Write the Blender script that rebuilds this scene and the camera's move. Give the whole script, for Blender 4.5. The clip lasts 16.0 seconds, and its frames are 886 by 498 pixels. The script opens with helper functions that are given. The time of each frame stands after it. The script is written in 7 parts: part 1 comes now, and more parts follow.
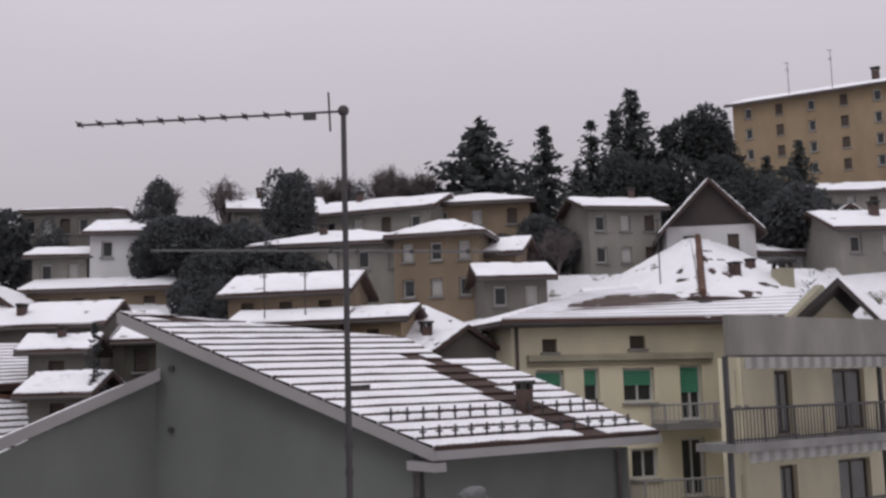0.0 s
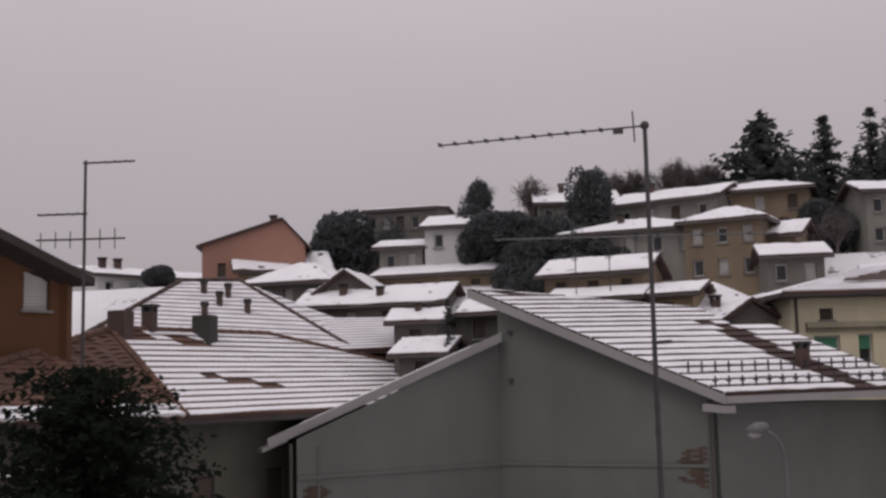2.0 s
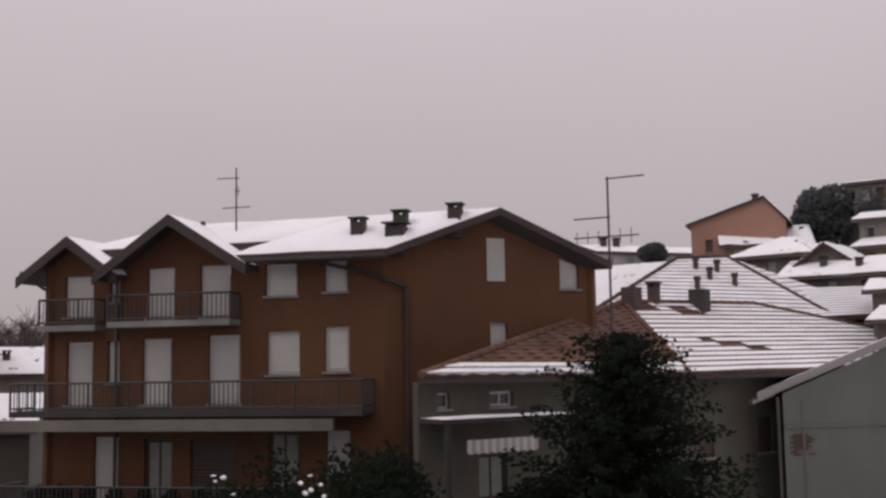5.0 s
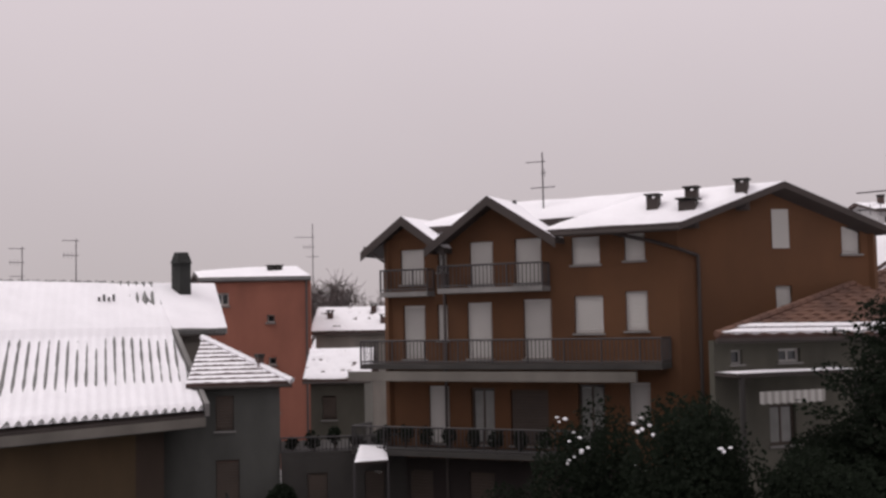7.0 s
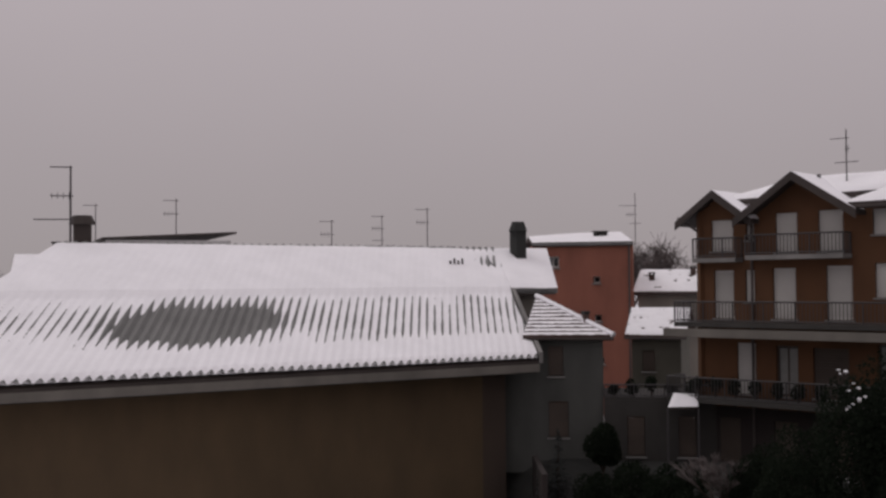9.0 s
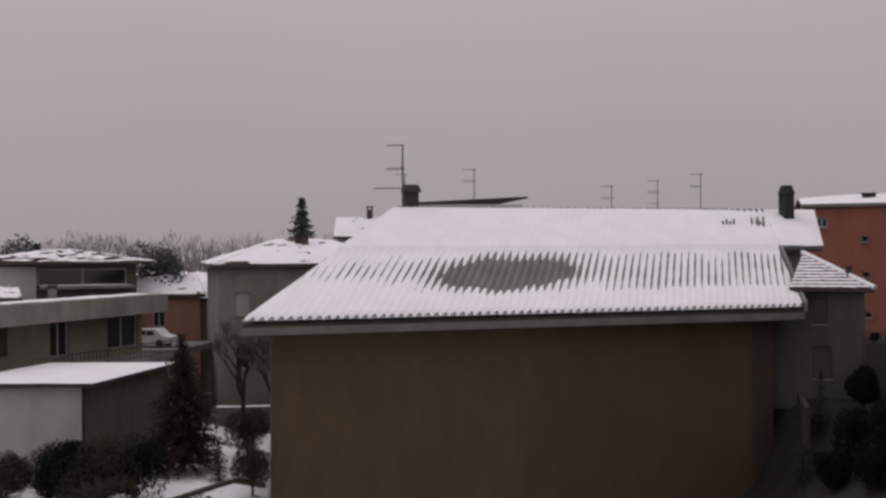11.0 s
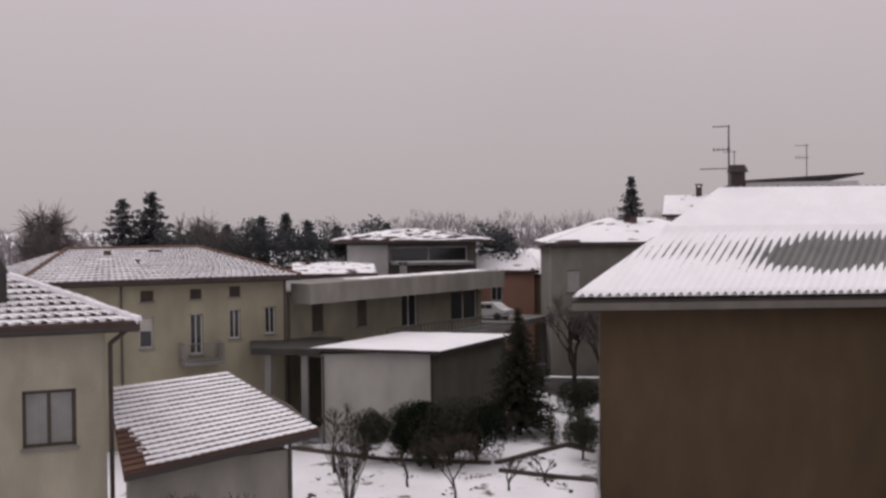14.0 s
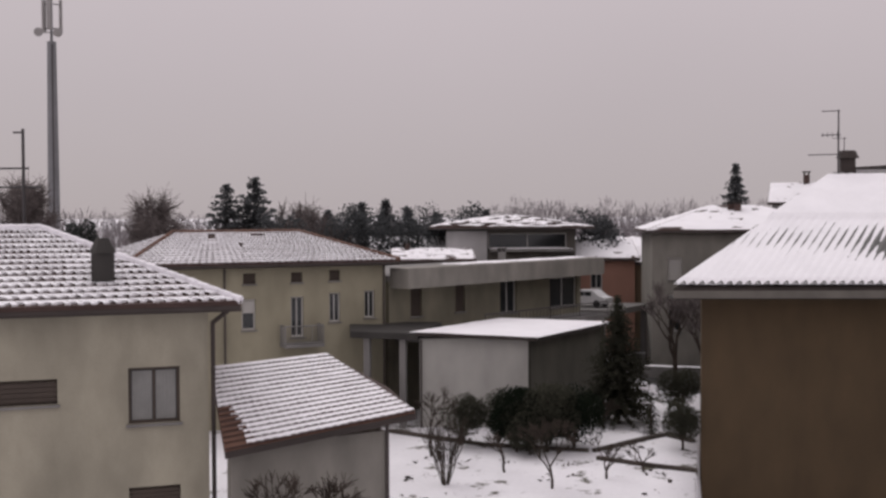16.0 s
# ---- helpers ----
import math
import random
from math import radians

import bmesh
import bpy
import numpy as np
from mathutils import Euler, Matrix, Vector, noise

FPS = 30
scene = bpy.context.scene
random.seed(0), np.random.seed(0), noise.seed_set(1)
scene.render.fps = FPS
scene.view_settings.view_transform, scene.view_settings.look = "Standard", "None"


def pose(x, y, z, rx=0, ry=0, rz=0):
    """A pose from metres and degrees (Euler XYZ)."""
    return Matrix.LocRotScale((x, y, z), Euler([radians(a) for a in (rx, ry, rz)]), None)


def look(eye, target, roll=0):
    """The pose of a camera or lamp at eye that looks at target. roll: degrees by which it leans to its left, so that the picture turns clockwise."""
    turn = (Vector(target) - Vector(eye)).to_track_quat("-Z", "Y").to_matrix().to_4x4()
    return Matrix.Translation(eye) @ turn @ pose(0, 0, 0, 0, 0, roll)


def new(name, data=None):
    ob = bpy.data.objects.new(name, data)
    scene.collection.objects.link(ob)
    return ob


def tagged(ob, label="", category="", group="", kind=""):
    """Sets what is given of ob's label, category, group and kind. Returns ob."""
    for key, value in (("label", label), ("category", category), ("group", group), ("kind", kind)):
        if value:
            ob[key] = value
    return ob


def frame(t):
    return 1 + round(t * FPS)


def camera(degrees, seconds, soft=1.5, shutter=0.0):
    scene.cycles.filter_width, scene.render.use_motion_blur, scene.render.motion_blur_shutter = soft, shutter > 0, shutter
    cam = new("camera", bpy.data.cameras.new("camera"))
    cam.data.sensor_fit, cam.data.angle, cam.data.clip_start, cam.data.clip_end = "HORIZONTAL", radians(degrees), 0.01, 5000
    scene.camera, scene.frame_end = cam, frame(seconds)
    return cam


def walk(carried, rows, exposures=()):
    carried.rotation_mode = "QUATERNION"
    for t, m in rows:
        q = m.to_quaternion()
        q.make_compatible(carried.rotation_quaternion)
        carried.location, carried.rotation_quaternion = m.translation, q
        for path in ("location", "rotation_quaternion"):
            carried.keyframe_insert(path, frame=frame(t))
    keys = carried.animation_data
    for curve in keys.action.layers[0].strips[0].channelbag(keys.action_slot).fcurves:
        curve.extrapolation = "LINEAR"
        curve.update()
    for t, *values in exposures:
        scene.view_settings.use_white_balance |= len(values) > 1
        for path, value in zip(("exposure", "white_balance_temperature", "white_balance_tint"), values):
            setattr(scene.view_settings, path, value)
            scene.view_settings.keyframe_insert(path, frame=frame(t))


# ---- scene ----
cam = camera(42.816, 16.0, soft=2.7)
PATH = [
    # seconds, x, y, z, then the turn in degrees
    (0, -3.288, 14.533, 10.257, 97.239, 1.582, 0.209),
    (0.5, -3.411, 13.275, 9.988, 97.25, 1.414, 4.451),
    (1, -3.519, 11.394, 9.728, 97.473, 1.303, 8.024),
    (1.5, -3.453, 9.483, 9.565, 97.642, 1.299, 11.1),
    (2, -3.281, 7.944, 9.374, 97.028, 1.304, 14.485),
    (2.5, -2.835, 6.659, 9.252, 96.835, 1.24, 18.185),
    (3, -2.242, 5.596, 9.232, 97.072, 1.186, 23.043),
    (3.5, -1.598, 4.47, 9.104, 96.835, 1.295, 27.442),
    (6, 0, -0, 9.5, 94.788, 0.869, 45.564),
    (6.5, 0.703, -1.352, 9.644, 94.159, 1.095, 48.806),
    (7, 1.56, -2.243, 9.482, 93.64, 1.115, 51.668),
    (7.5, 2.709, -3.098, 9.607, 93.308, 1.083, 55.796),
    (8, 3.875, -3.765, 9.754, 92.969, 0.974, 59.784),
    (8.5, 5.198, -4.369, 9.534, 92.349, 0.644, 63.964),
    (9, 6.684, -4.883, 9.574, 91.787, 0.416, 68.282),
    (9.5, 8.464, -5.762, 9.51, 91.35, 0.281, 72.893),
    (12, 16.119, -8.281, 9.303, 89.515, 0.099, 86.413),
    (12.5, 16.581, -7.881, 9.474, 89.471, -0.088, 89.558),
    (13, 16.705, -7.652, 9.44, 89.137, 0.164, 93.361),
    (13.5, 16.621, -7.676, 9.421, 88.764, 0.429, 96.28),
    (14, 16.598, -7.682, 9.562, 88.834, 0.605, 98.468),
    (14.5, 16.547, -7.638, 9.539, 88.846, 0.471, 100.436),
    (15, 16.517, -7.635, 9.49, 88.719, 0.343, 101.75),
    (15.5, 16.524, -7.606, 9.471, 88.657, 0.181, 102.618),
    (16, 16.47, -7.675, 9.434, 88.27, 0.244, 103.515),
]
walk(cam, [(r[0], pose(*r[1:])) for r in PATH], exposures=[(0, 0.12, 6150, 7), (1.0, 0.02, 6320, 8), (2.5, -0.2, 6500, 10), (3.5, -0.2, 6550, 10), (6.0, 0.25, 6550, 10), (7.0, 0.31, 6560, 10), (8.0, 0.05, 6560, 10), (9.0, -0.3, 6560, 10), (9.5, -0.36, 6560, 10), (12.0, -0.08, 6540, 10), (13.0, 0.02, 6540, 10), (14.5, 0.13, 6540, 10), (16.0, 0.13, 6540, 10)])

# ---- world and light ----
world = bpy.data.worlds.new("overcast_sky")
scene.world = world
world.use_nodes = True
wn, wl = world.node_tree.nodes, world.node_tree.links
wn.clear()
w_out = wn.new("ShaderNodeOutputWorld")
w_bg = wn.new("ShaderNodeBackground")
w_sky = wn.new("ShaderNodeTexSky")
w_sky.sky_type, w_sky.sun_disc = "NISHITA", False
w_sky.sun_elevation, w_sky.sun_rotation = radians(28), radians(200)
w_tc = wn.new("ShaderNodeTexCoord")
w_sep = wn.new("ShaderNodeSeparateXYZ")
w_ramp = wn.new("ShaderNodeValToRGB")
w_noise = wn.new("ShaderNodeTexNoise")
w_noise.inputs["Scale"].default_value, w_noise.inputs["Detail"].default_value = 2.2, 4.0
w_map = wn.new("ShaderNodeMapRange")
w_map.inputs["To Min"].default_value, w_map.inputs["To Max"].default_value = 0.93, 1.06
w_mul = wn.new("ShaderNodeMix")
w_mul.data_type, w_mul.blend_type = "RGBA", "MULTIPLY"
w_mul.inputs["Factor"].default_value = 1.0
w_mix = wn.new("ShaderNodeMix")
w_mix.data_type = "RGBA"
w_mix.inputs["Factor"].default_value = 0.985
w_skystr = wn.new("ShaderNodeMix")
w_skystr.data_type, w_skystr.blend_type = "RGBA", "MULTIPLY"
w_skystr.inputs["Factor"].default_value = 1.0
w_skystr.inputs["B"].default_value = (0.1, 0.1, 0.1, 1)
cr = w_ramp.color_ramp
cr.elements[0].position, cr.elements[0].color = 0.0, (0.405, 0.362, 0.374, 1)
cr.elements[1].position, cr.elements[1].color = 1.0, (0.98, 0.91, 0.945, 1)
for pos, col in ((0.10, (0.455, 0.405, 0.424, 1)), (0.28, (0.566, 0.502, 0.533, 1)), (0.55, (0.78, 0.715, 0.75, 1))):
    el = cr.elements.new(pos)
    el.color = col
wl.new(w_tc.outputs["Generated"], w_sep.inputs[0])
wl.new(w_tc.outputs["Generated"], w_noise.inputs["Vector"])
wl.new(w_sep.outputs["Z"], w_ramp.inputs[0])
wl.new(w_noise.outputs["Fac"], w_map.inputs["Value"])
wl.new(w_ramp.outputs["Color"], w_mul.inputs["A"])
wl.new(w_map.outputs["Result"], w_mul.inputs["B"])
wl.new(w_sky.outputs[0], w_skystr.inputs["A"])
wl.new(w_skystr.outputs["Result"], w_mix.inputs["A"])
wl.new(w_mul.outputs["Result"], w_mix.inputs["B"])
wl.new(w_mix.outputs["Result"], w_bg.inputs["Color"])
w_bg.inputs["Strength"].default_value = 1.0
wl.new(w_bg.outputs[0], w_out.inputs["Surface"])

sun_data = bpy.data.lights.new("sun", "SUN")
sun_data.energy, sun_data.angle, sun_data.color = 0.55, radians(25), (1.0, 0.97, 0.95)
sun = new("sun", sun_data)
sun.matrix_world = look((0, 0, 60), (14, 26, 20))


# ---- materials ----
def material(name, colour, rough=0.8, vary=0.25, scale=6.0, bump=0.15, fine=40.0, metal=0.0, stain=0.0, tint=None, per_object=0.0):
    """A surface with a broad and a fine variation, stains and relief."""
    m = bpy.data.materials.new(name)
    m.use_nodes = True
    n, l = m.node_tree.nodes, m.node_tree.links
    b = n["Principled BSDF"]
    b.inputs["Roughness"].default_value, b.inputs["Metallic"].default_value = rough, metal
    tc = n.new("ShaderNodeTexCoord")
    n1, n2 = n.new("ShaderNodeTexNoise"), n.new("ShaderNodeTexNoise")
    n1.inputs["Scale"].default_value, n1.inputs["Detail"].default_value = scale * 0.1, 5.0
    n2.inputs["Scale"].default_value, n2.inputs["Detail"].default_value = fine, 3.0
    l.new(tc.outputs["Object"], n1.inputs["Vector"])
    l.new(tc.outputs["Object"], n2.inputs["Vector"])
    dark = tint or tuple(c * (1 - vary) for c in colour)
    ramp = n.new("ShaderNodeValToRGB")
    ramp.color_ramp.elements[0].position, ramp.color_ramp.elements[1].position = 0.36, 0.66
    ramp.color_ramp.elements[0].color, ramp.color_ramp.elements[1].color = (*dark, 1), (*colour, 1)
    l.new(n1.outputs["Fac"], ramp.inputs[0])
    mul = n.new("ShaderNodeMix")
    mul.data_type, mul.blend_type = "RGBA", "MULTIPLY"
    mul.inputs["Factor"].default_value = 1.0
    mr = n.new("ShaderNodeMapRange")
    mr.inputs["From Min"].default_value, mr.inputs["From Max"].default_value = 0.3, 0.7
    mr.inputs["To Min"].default_value, mr.inputs["To Max"].default_value = 1 - vary * 0.6, 1.0
    l.new(n2.outputs["Fac"], mr.inputs["Value"])
    l.new(ramp.outputs["Color"], mul.inputs["A"])
    l.new(mr.outputs["Result"], mul.inputs["B"])
    last = mul.outputs["Result"]
    if name in ("evergreen_leaves", "brownish_hedge_leaves", "fir_needles", "haze_greyed_needles", "haze_paled_wood", "bark", "bare_twigs"):
        b.inputs["Specular IOR Level"].default_value = 0.1
    if stain:
        mp = n.new("ShaderNodeMapping")
        mp.inputs["Scale"].default_value = (0.8, 0.8, 0.35)
        n3 = n.new("ShaderNodeTexNoise")
        n3.inputs["Scale"].default_value, n3.inputs["Detail"].default_value = 1.3, 6.0
        l.new(tc.outputs["Object"], mp.inputs["Vector"])
        l.new(mp.outputs["Vector"], n3.inputs["Vector"])
        ms = n.new("ShaderNodeMapRange")
        ms.inputs["From Min"].default_value, ms.inputs["From Max"].default_value = 0.30, 0.68
        ms.inputs["To Min"].default_value, ms.inputs["To Max"].default_value = 1 - stain, 1.0
        l.new(n3.outputs["Fac"], ms.inputs["Value"])
        mul2 = n.new("ShaderNodeMix")
        mul2.data_type, mul2.blend_type = "RGBA", "MULTIPLY"
        mul2.inputs["Factor"].default_value = 1.0
        l.new(last, mul2.inputs["A"])
        l.new(ms.outputs["Result"], mul2.inputs["B"])
        last = mul2.outputs["Result"]
    if per_object:
        oi = n.new("ShaderNodeObjectInfo")
        mo = n.new("ShaderNodeMapRange")
        mo.inputs["To Min"].default_value, mo.inputs["To Max"].default_value = 1 - per_object, 1.0
        l.new(oi.outputs["Random"], mo.inputs["Value"])
        mul3 = n.new("ShaderNodeMix")
        mul3.data_type, mul3.blend_type = "RGBA", "MULTIPLY"
        mul3.inputs["Factor"].default_value = 1.0
        l.new(last, mul3.inputs["A"])
        l.new(mo.outputs["Result"], mul3.inputs["B"])
        last = mul3.outputs["Result"]
    l.new(last, b.inputs["Base Color"])
    bp = n.new("ShaderNodeBump")
    bp.inputs["Strength"].default_value, bp.inputs["Distance"].default_value = bump, 0.02
    l.new(n2.outputs["Fac"], bp.inputs["Height"])
    l.new(bp.outputs["Normal"], b.inputs["Normal"])
    if name in ("evergreen_leaves", "brownish_hedge_leaves", "fir_needles", "haze_greyed_needles", "haze_paled_wood"):
        tr, sh = n.new("ShaderNodeBsdfTranslucent"), n.new("ShaderNodeMixShader")
        sh.inputs[0].default_value = 0.45
        l.new(last, tr.inputs["Color"])
        l.new(b.outputs[0], sh.inputs[1])
        l.new(tr.outputs[0], sh.inputs[2])
        l.new(sh.outputs[0], n["Material Output"].inputs["Surface"])
    return m


def glass_material():
    m = bpy.data.materials.new("window_glass")
    m.use_nodes = True
    b = m.node_tree.nodes["Principled BSDF"]
    b.inputs["Base Color"].default_value = (0.025, 0.028, 0.03, 1)
    b.inputs["Roughness"].default_value = 0.08
    return m


SNOW = material("snow", (0.86, 0.85, 0.88), 0.75, 0.06, 8, 0.25, 9)
SNOW_THIN = material("thin_snow", (0.84, 0.82, 0.86), 0.8, 0.16, 14, 0.4, 16)
GREY_WALL = material("grey_render", (0.142, 0.149, 0.136), 0.9, 0.14, 3, 0.2, 60, stain=0.13)
CREAM = material("cream_render", (0.72, 0.655, 0.475), 0.9, 0.12, 3, 0.15, 50, stain=0.20)
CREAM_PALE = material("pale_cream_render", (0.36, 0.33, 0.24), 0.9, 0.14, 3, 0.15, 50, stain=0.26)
BEIGE = material("beige_render", (0.27, 0.205, 0.14), 0.9, 0.2, 3, 0.15, 50, stain=0.26)
OCHRE = material("ochre_render", (0.30, 0.225, 0.14), 0.9, 0.18, 3, 0.15, 50, stain=0.22)
# beige darkened to carry the shade beneath the long building's parapet
LONG_WALL = material("shaded_beige_render", (0.27, 0.25, 0.185), 0.9, 0.18, 3, 0.15, 50, stain=0.32)
WHITE_WALL = material("white_render", (0.56, 0.55, 0.55), 0.9, 0.1, 3, 0.15, 50, stain=0.15)
COOL_WALL = material("cool_grey_render", (0.088, 0.090, 0.083), 0.9, 0.2, 3, 0.15, 50, stain=0.3)
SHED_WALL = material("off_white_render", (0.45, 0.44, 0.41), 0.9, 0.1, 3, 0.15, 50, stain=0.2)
GREY_PALE = material("pale_grey_render", (0.28, 0.265, 0.235), 0.9, 0.18, 3, 0.15, 50, stain=0.33)
DULL = material("dull_grey_render", (0.185, 0.17, 0.15), 0.9, 0.2, 3, 0.15, 50, stain=0.26)
RUST = material("rust_orange_render", (0.114, 0.049, 0.019), 0.9, 0.16, 3, 0.15, 60, stain=0.15)
RED_WALL = material("terracotta_render", (0.32, 0.122, 0.083), 0.9, 0.14, 3, 0.15, 50, stain=0.22)
RED_FAR = material("pale_red_render", (0.37, 0.20, 0.15), 0.9, 0.14, 3, 0.15, 50, stain=0.11)
BROWN_WALL = material("brown_render", (0.105, 0.070, 0.037), 0.92, 0.14, 2.5, 0.3, 70, stain=0.20)
NEAR_WALL = material("patchy_pale_render", (0.42, 0.39, 0.305), 0.9, 0.2, 4, 0.2, 40, stain=0.3)
# drab render with shade put into its colour
SHADE_WALL = material("shade_drab_render", (0.102, 0.097, 0.076), 0.9, 0.2, 3, 0.15, 50, stain=0.3)
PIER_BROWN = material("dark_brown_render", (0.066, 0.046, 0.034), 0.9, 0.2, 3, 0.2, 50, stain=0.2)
SHADE_DARK = material("shade_dark_render", (0.040, 0.030, 0.028), 0.9, 0.25, 3, 0.2, 40, stain=0.3)
CONCRETE = material("concrete", (0.27, 0.26, 0.25), 0.9, 0.22, 4, 0.2, 30, stain=0.33)
CONCRETE_DARK = material("dark_shade_concrete", (0.054, 0.050, 0.046), 0.9, 0.22, 4, 0.2, 30, stain=0.33)
FIBRE = material("fibre_cement", (0.20, 0.20, 0.195), 0.9, 0.2, 6, 0.2, 30)
TILE = material("clay_tile", (0.165, 0.084, 0.056), 0.85, 0.3, 9, 0.3, 18, tint=(0.11, 0.056, 0.040), per_object=0.16)
TILE_DARK = material("dark_clay_tile", (0.085, 0.052, 0.045), 0.9, 0.35, 9, 0.3, 20)
EAVE = material("dark_eave_wood", (0.050, 0.038, 0.034), 0.8, 0.3, 8, 0.2, 40)
FASCIA = material("grey_fascia", (0.30, 0.285, 0.28), 0.7, 0.15, 6, 0.1, 40)
GUTTER = material("weathered_gutter", (0.085, 0.07, 0.066), 0.6, 0.2, 8, 0.1, 40, metal=0.2)
STEEL = material("galvanised_steel", (0.16, 0.155, 0.155), 0.5, 0.2, 10, 0.1, 60, metal=0.5)
STEEL_DARK = material("dull_dark_steel", (0.065, 0.06, 0.062), 0.6, 0.2, 10, 0.1, 60, metal=0.3)
MAST_PAINT = material("grey_tower_paint", (0.20, 0.20, 0.21), 0.6, 0.15, 4, 0.1, 30)
BLIND = material("white_roller_blind", (0.50, 0.485, 0.46), 0.65, 0.08, 8, 0.05, 40, per_object=0.2)
GREEN = material("green_roller_blind", (0.055, 0.22, 0.13), 0.6, 0.1, 8, 0.05, 40)
WOOD = material("brown_shutter_wood", (0.075, 0.055, 0.043), 0.75, 0.25, 10, 0.2, 60)
FRAME_WHITE = material("white_window_frame", (0.52, 0.51, 0.49), 0.6, 0.08, 10, 0.05, 40)
CURTAIN = material("pale_curtain", (0.25, 0.25, 0.24), 0.95, 0.15, 20, 0.2, 60)
GLASS = glass_material()
BARE_BRICK = material("bare_brick", (0.125, 0.078, 0.058), 0.9, 0.3, 14, 0.4, 22, per_object=0.35)
BRICK = material("chimney_brick", (0.095, 0.06, 0.052), 0.9, 0.3, 14, 0.4, 22)
SOOTY = material("sooty_render", (0.026, 0.028, 0.026), 0.9, 0.3, 8, 0.3, 30, stain=0.2)
BARK = material("bark", (0.075, 0.06, 0.05), 0.95, 0.35, 14, 0.5, 30)
TWIG = material("bare_twigs", (0.17, 0.145, 0.14), 0.95, 0.3, 10, 0.3, 30)
# both needle colours are lightened and greyed in place of distance haze
FIR = material("fir_needles", (0.112, 0.120, 0.117), 0.85, 0.45, 30, 0.4, 8)
FIR_GREY = material("haze_greyed_needles", (0.135, 0.142, 0.146), 0.9, 0.4, 30, 0.4, 8)
HEDGE = material("brownish_hedge_leaves", (0.078, 0.078, 0.058), 0.85, 0.35, 30, 0.4, 8)
LEAF = material("evergreen_leaves", (0.017, 0.024, 0.015), 0.8, 0.3, 30, 0.4, 8)
EARTH = material("wet_earth", (0.085, 0.07, 0.058), 0.95, 0.35, 10, 0.5, 12)
ASPHALT = material("wet_asphalt", (0.048, 0.048, 0.047), 0.42, 0.25, 8, 0.2, 50)
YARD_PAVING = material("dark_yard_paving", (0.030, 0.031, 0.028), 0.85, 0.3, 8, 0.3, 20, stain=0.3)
AWNING = material("awning_canvas", (0.32, 0.31, 0.29), 0.9, 0.15, 10, 0.15, 40)
AWNING_DARK = material("dark_awning_stripe", (0.21, 0.20, 0.19), 0.9, 0.15, 10, 0.15, 40)
CAR_PAINT = material("white_car_paint", (0.62, 0.62, 0.63), 0.3, 0.05, 6, 0.0, 40)
TYRE = material("tyre_rubber", (0.02, 0.02, 0.02), 0.85, 0.2, 10, 0.2, 40)
# wood colour paled so that it carries the horizon haze
FARWOOD = material("haze_paled_wood", (0.30, 0.275, 0.285), 0.95, 0.35, 3, 0.4, 2.5)


# ---- building blocks ----
def V(*a):
    return Vector(a)


def thing(name, at, label, category, group="", kind=""):
    ob = new(name)
    ob.location = at
    return tagged(ob, label, category, group, kind)


def part(name, bm, mat, parent=None, label=""):
    """Links a bmesh in world places as one mesh under a thing or a part."""
    bmesh.ops.recalc_face_normals(bm, faces=bm.faces)
    me = bpy.data.meshes.new(name)
    bm.to_mesh(me)
    bm.free()
    for m in (mat if isinstance(mat, (list, tuple)) else [mat]):
        me.materials.append(m)
    ob = new(name, me)
    if parent is not None:
        ob.parent = parent
        if parent.type == "EMPTY":
            ob.location = -parent.location
    return tagged(ob, label)


def share(name, me, parent, at, turn=0.0):
    ob = new(name, me)
    ob.parent = parent
    off = -parent.location if parent.type == "EMPTY" else Vector((0, 0, 0))
    ob.location = off + Vector(at)
    ob.rotation_euler = (0, 0, turn)
    return ob


def para(bm, p, a, b, c, mi=0):
    """A block from a corner and three edges."""
    p, a, b, c = Vector(p), Vector(a), Vector(b), Vector(c)
    vs = [bm.verts.new(p + a * i + b * j + c * k) for k in (0, 1) for j in (0, 1) for i in (0, 1)]
    for f in ((0, 1, 3, 2), (4, 6, 7, 5), (0, 4, 5, 1), (2, 3, 7, 6), (0, 2, 6, 4), (1, 5, 7, 3)):
        bm.faces.new([vs[i] for i in f]).material_index = mi


def slab(bm, pts, thick, mi=0):
    """A prism under a flat polygon."""
    top = [bm.verts.new(Vector(p)) for p in pts]
    low = [bm.verts.new(Vector(p) - Vector((0, 0, thick))) for p in pts]
    fs = [bm.faces.new(top), bm.faces.new(low[::-1])]
    for i in range(len(pts)):
        j = (i + 1) % len(pts)
        fs.append(bm.faces.new((top[i], low[i], low[j], top[j])))
    for f in fs:
        f.material_index = mi


def tube(bm, p, q, r0, r1=None, sides=8):
    p, q = Vector(p), Vector(q)
    r1 = r0 if r1 is None else r1
    w = (q - p).normalized()
    a = w.orthogonal().normalized()
    b = w.cross(a)
    ring = []
    for c, r in ((p, r0), (q, r1)):
        ring.append([bm.verts.new(c + (a * math.cos(t) + b * math.sin(t)) * r) for t in (2 * math.pi * i / sides for i in range(sides))])
    for i in range(sides):
        j = (i + 1) % sides
        bm.faces.new((ring[0][i], ring[0][j], ring[1][j], ring[1][i]))
    bm.faces.new(ring[0][::-1])
    bm.faces.new(ring[1])


def flat(a, b):
    """Unit along a wall, and its outward normal (to the right of the walk from a to b)."""
    u = Vector((b[0] - a[0], b[1] - a[1], 0)).normalized()
    return u, Vector((u.y, -u.x, 0))


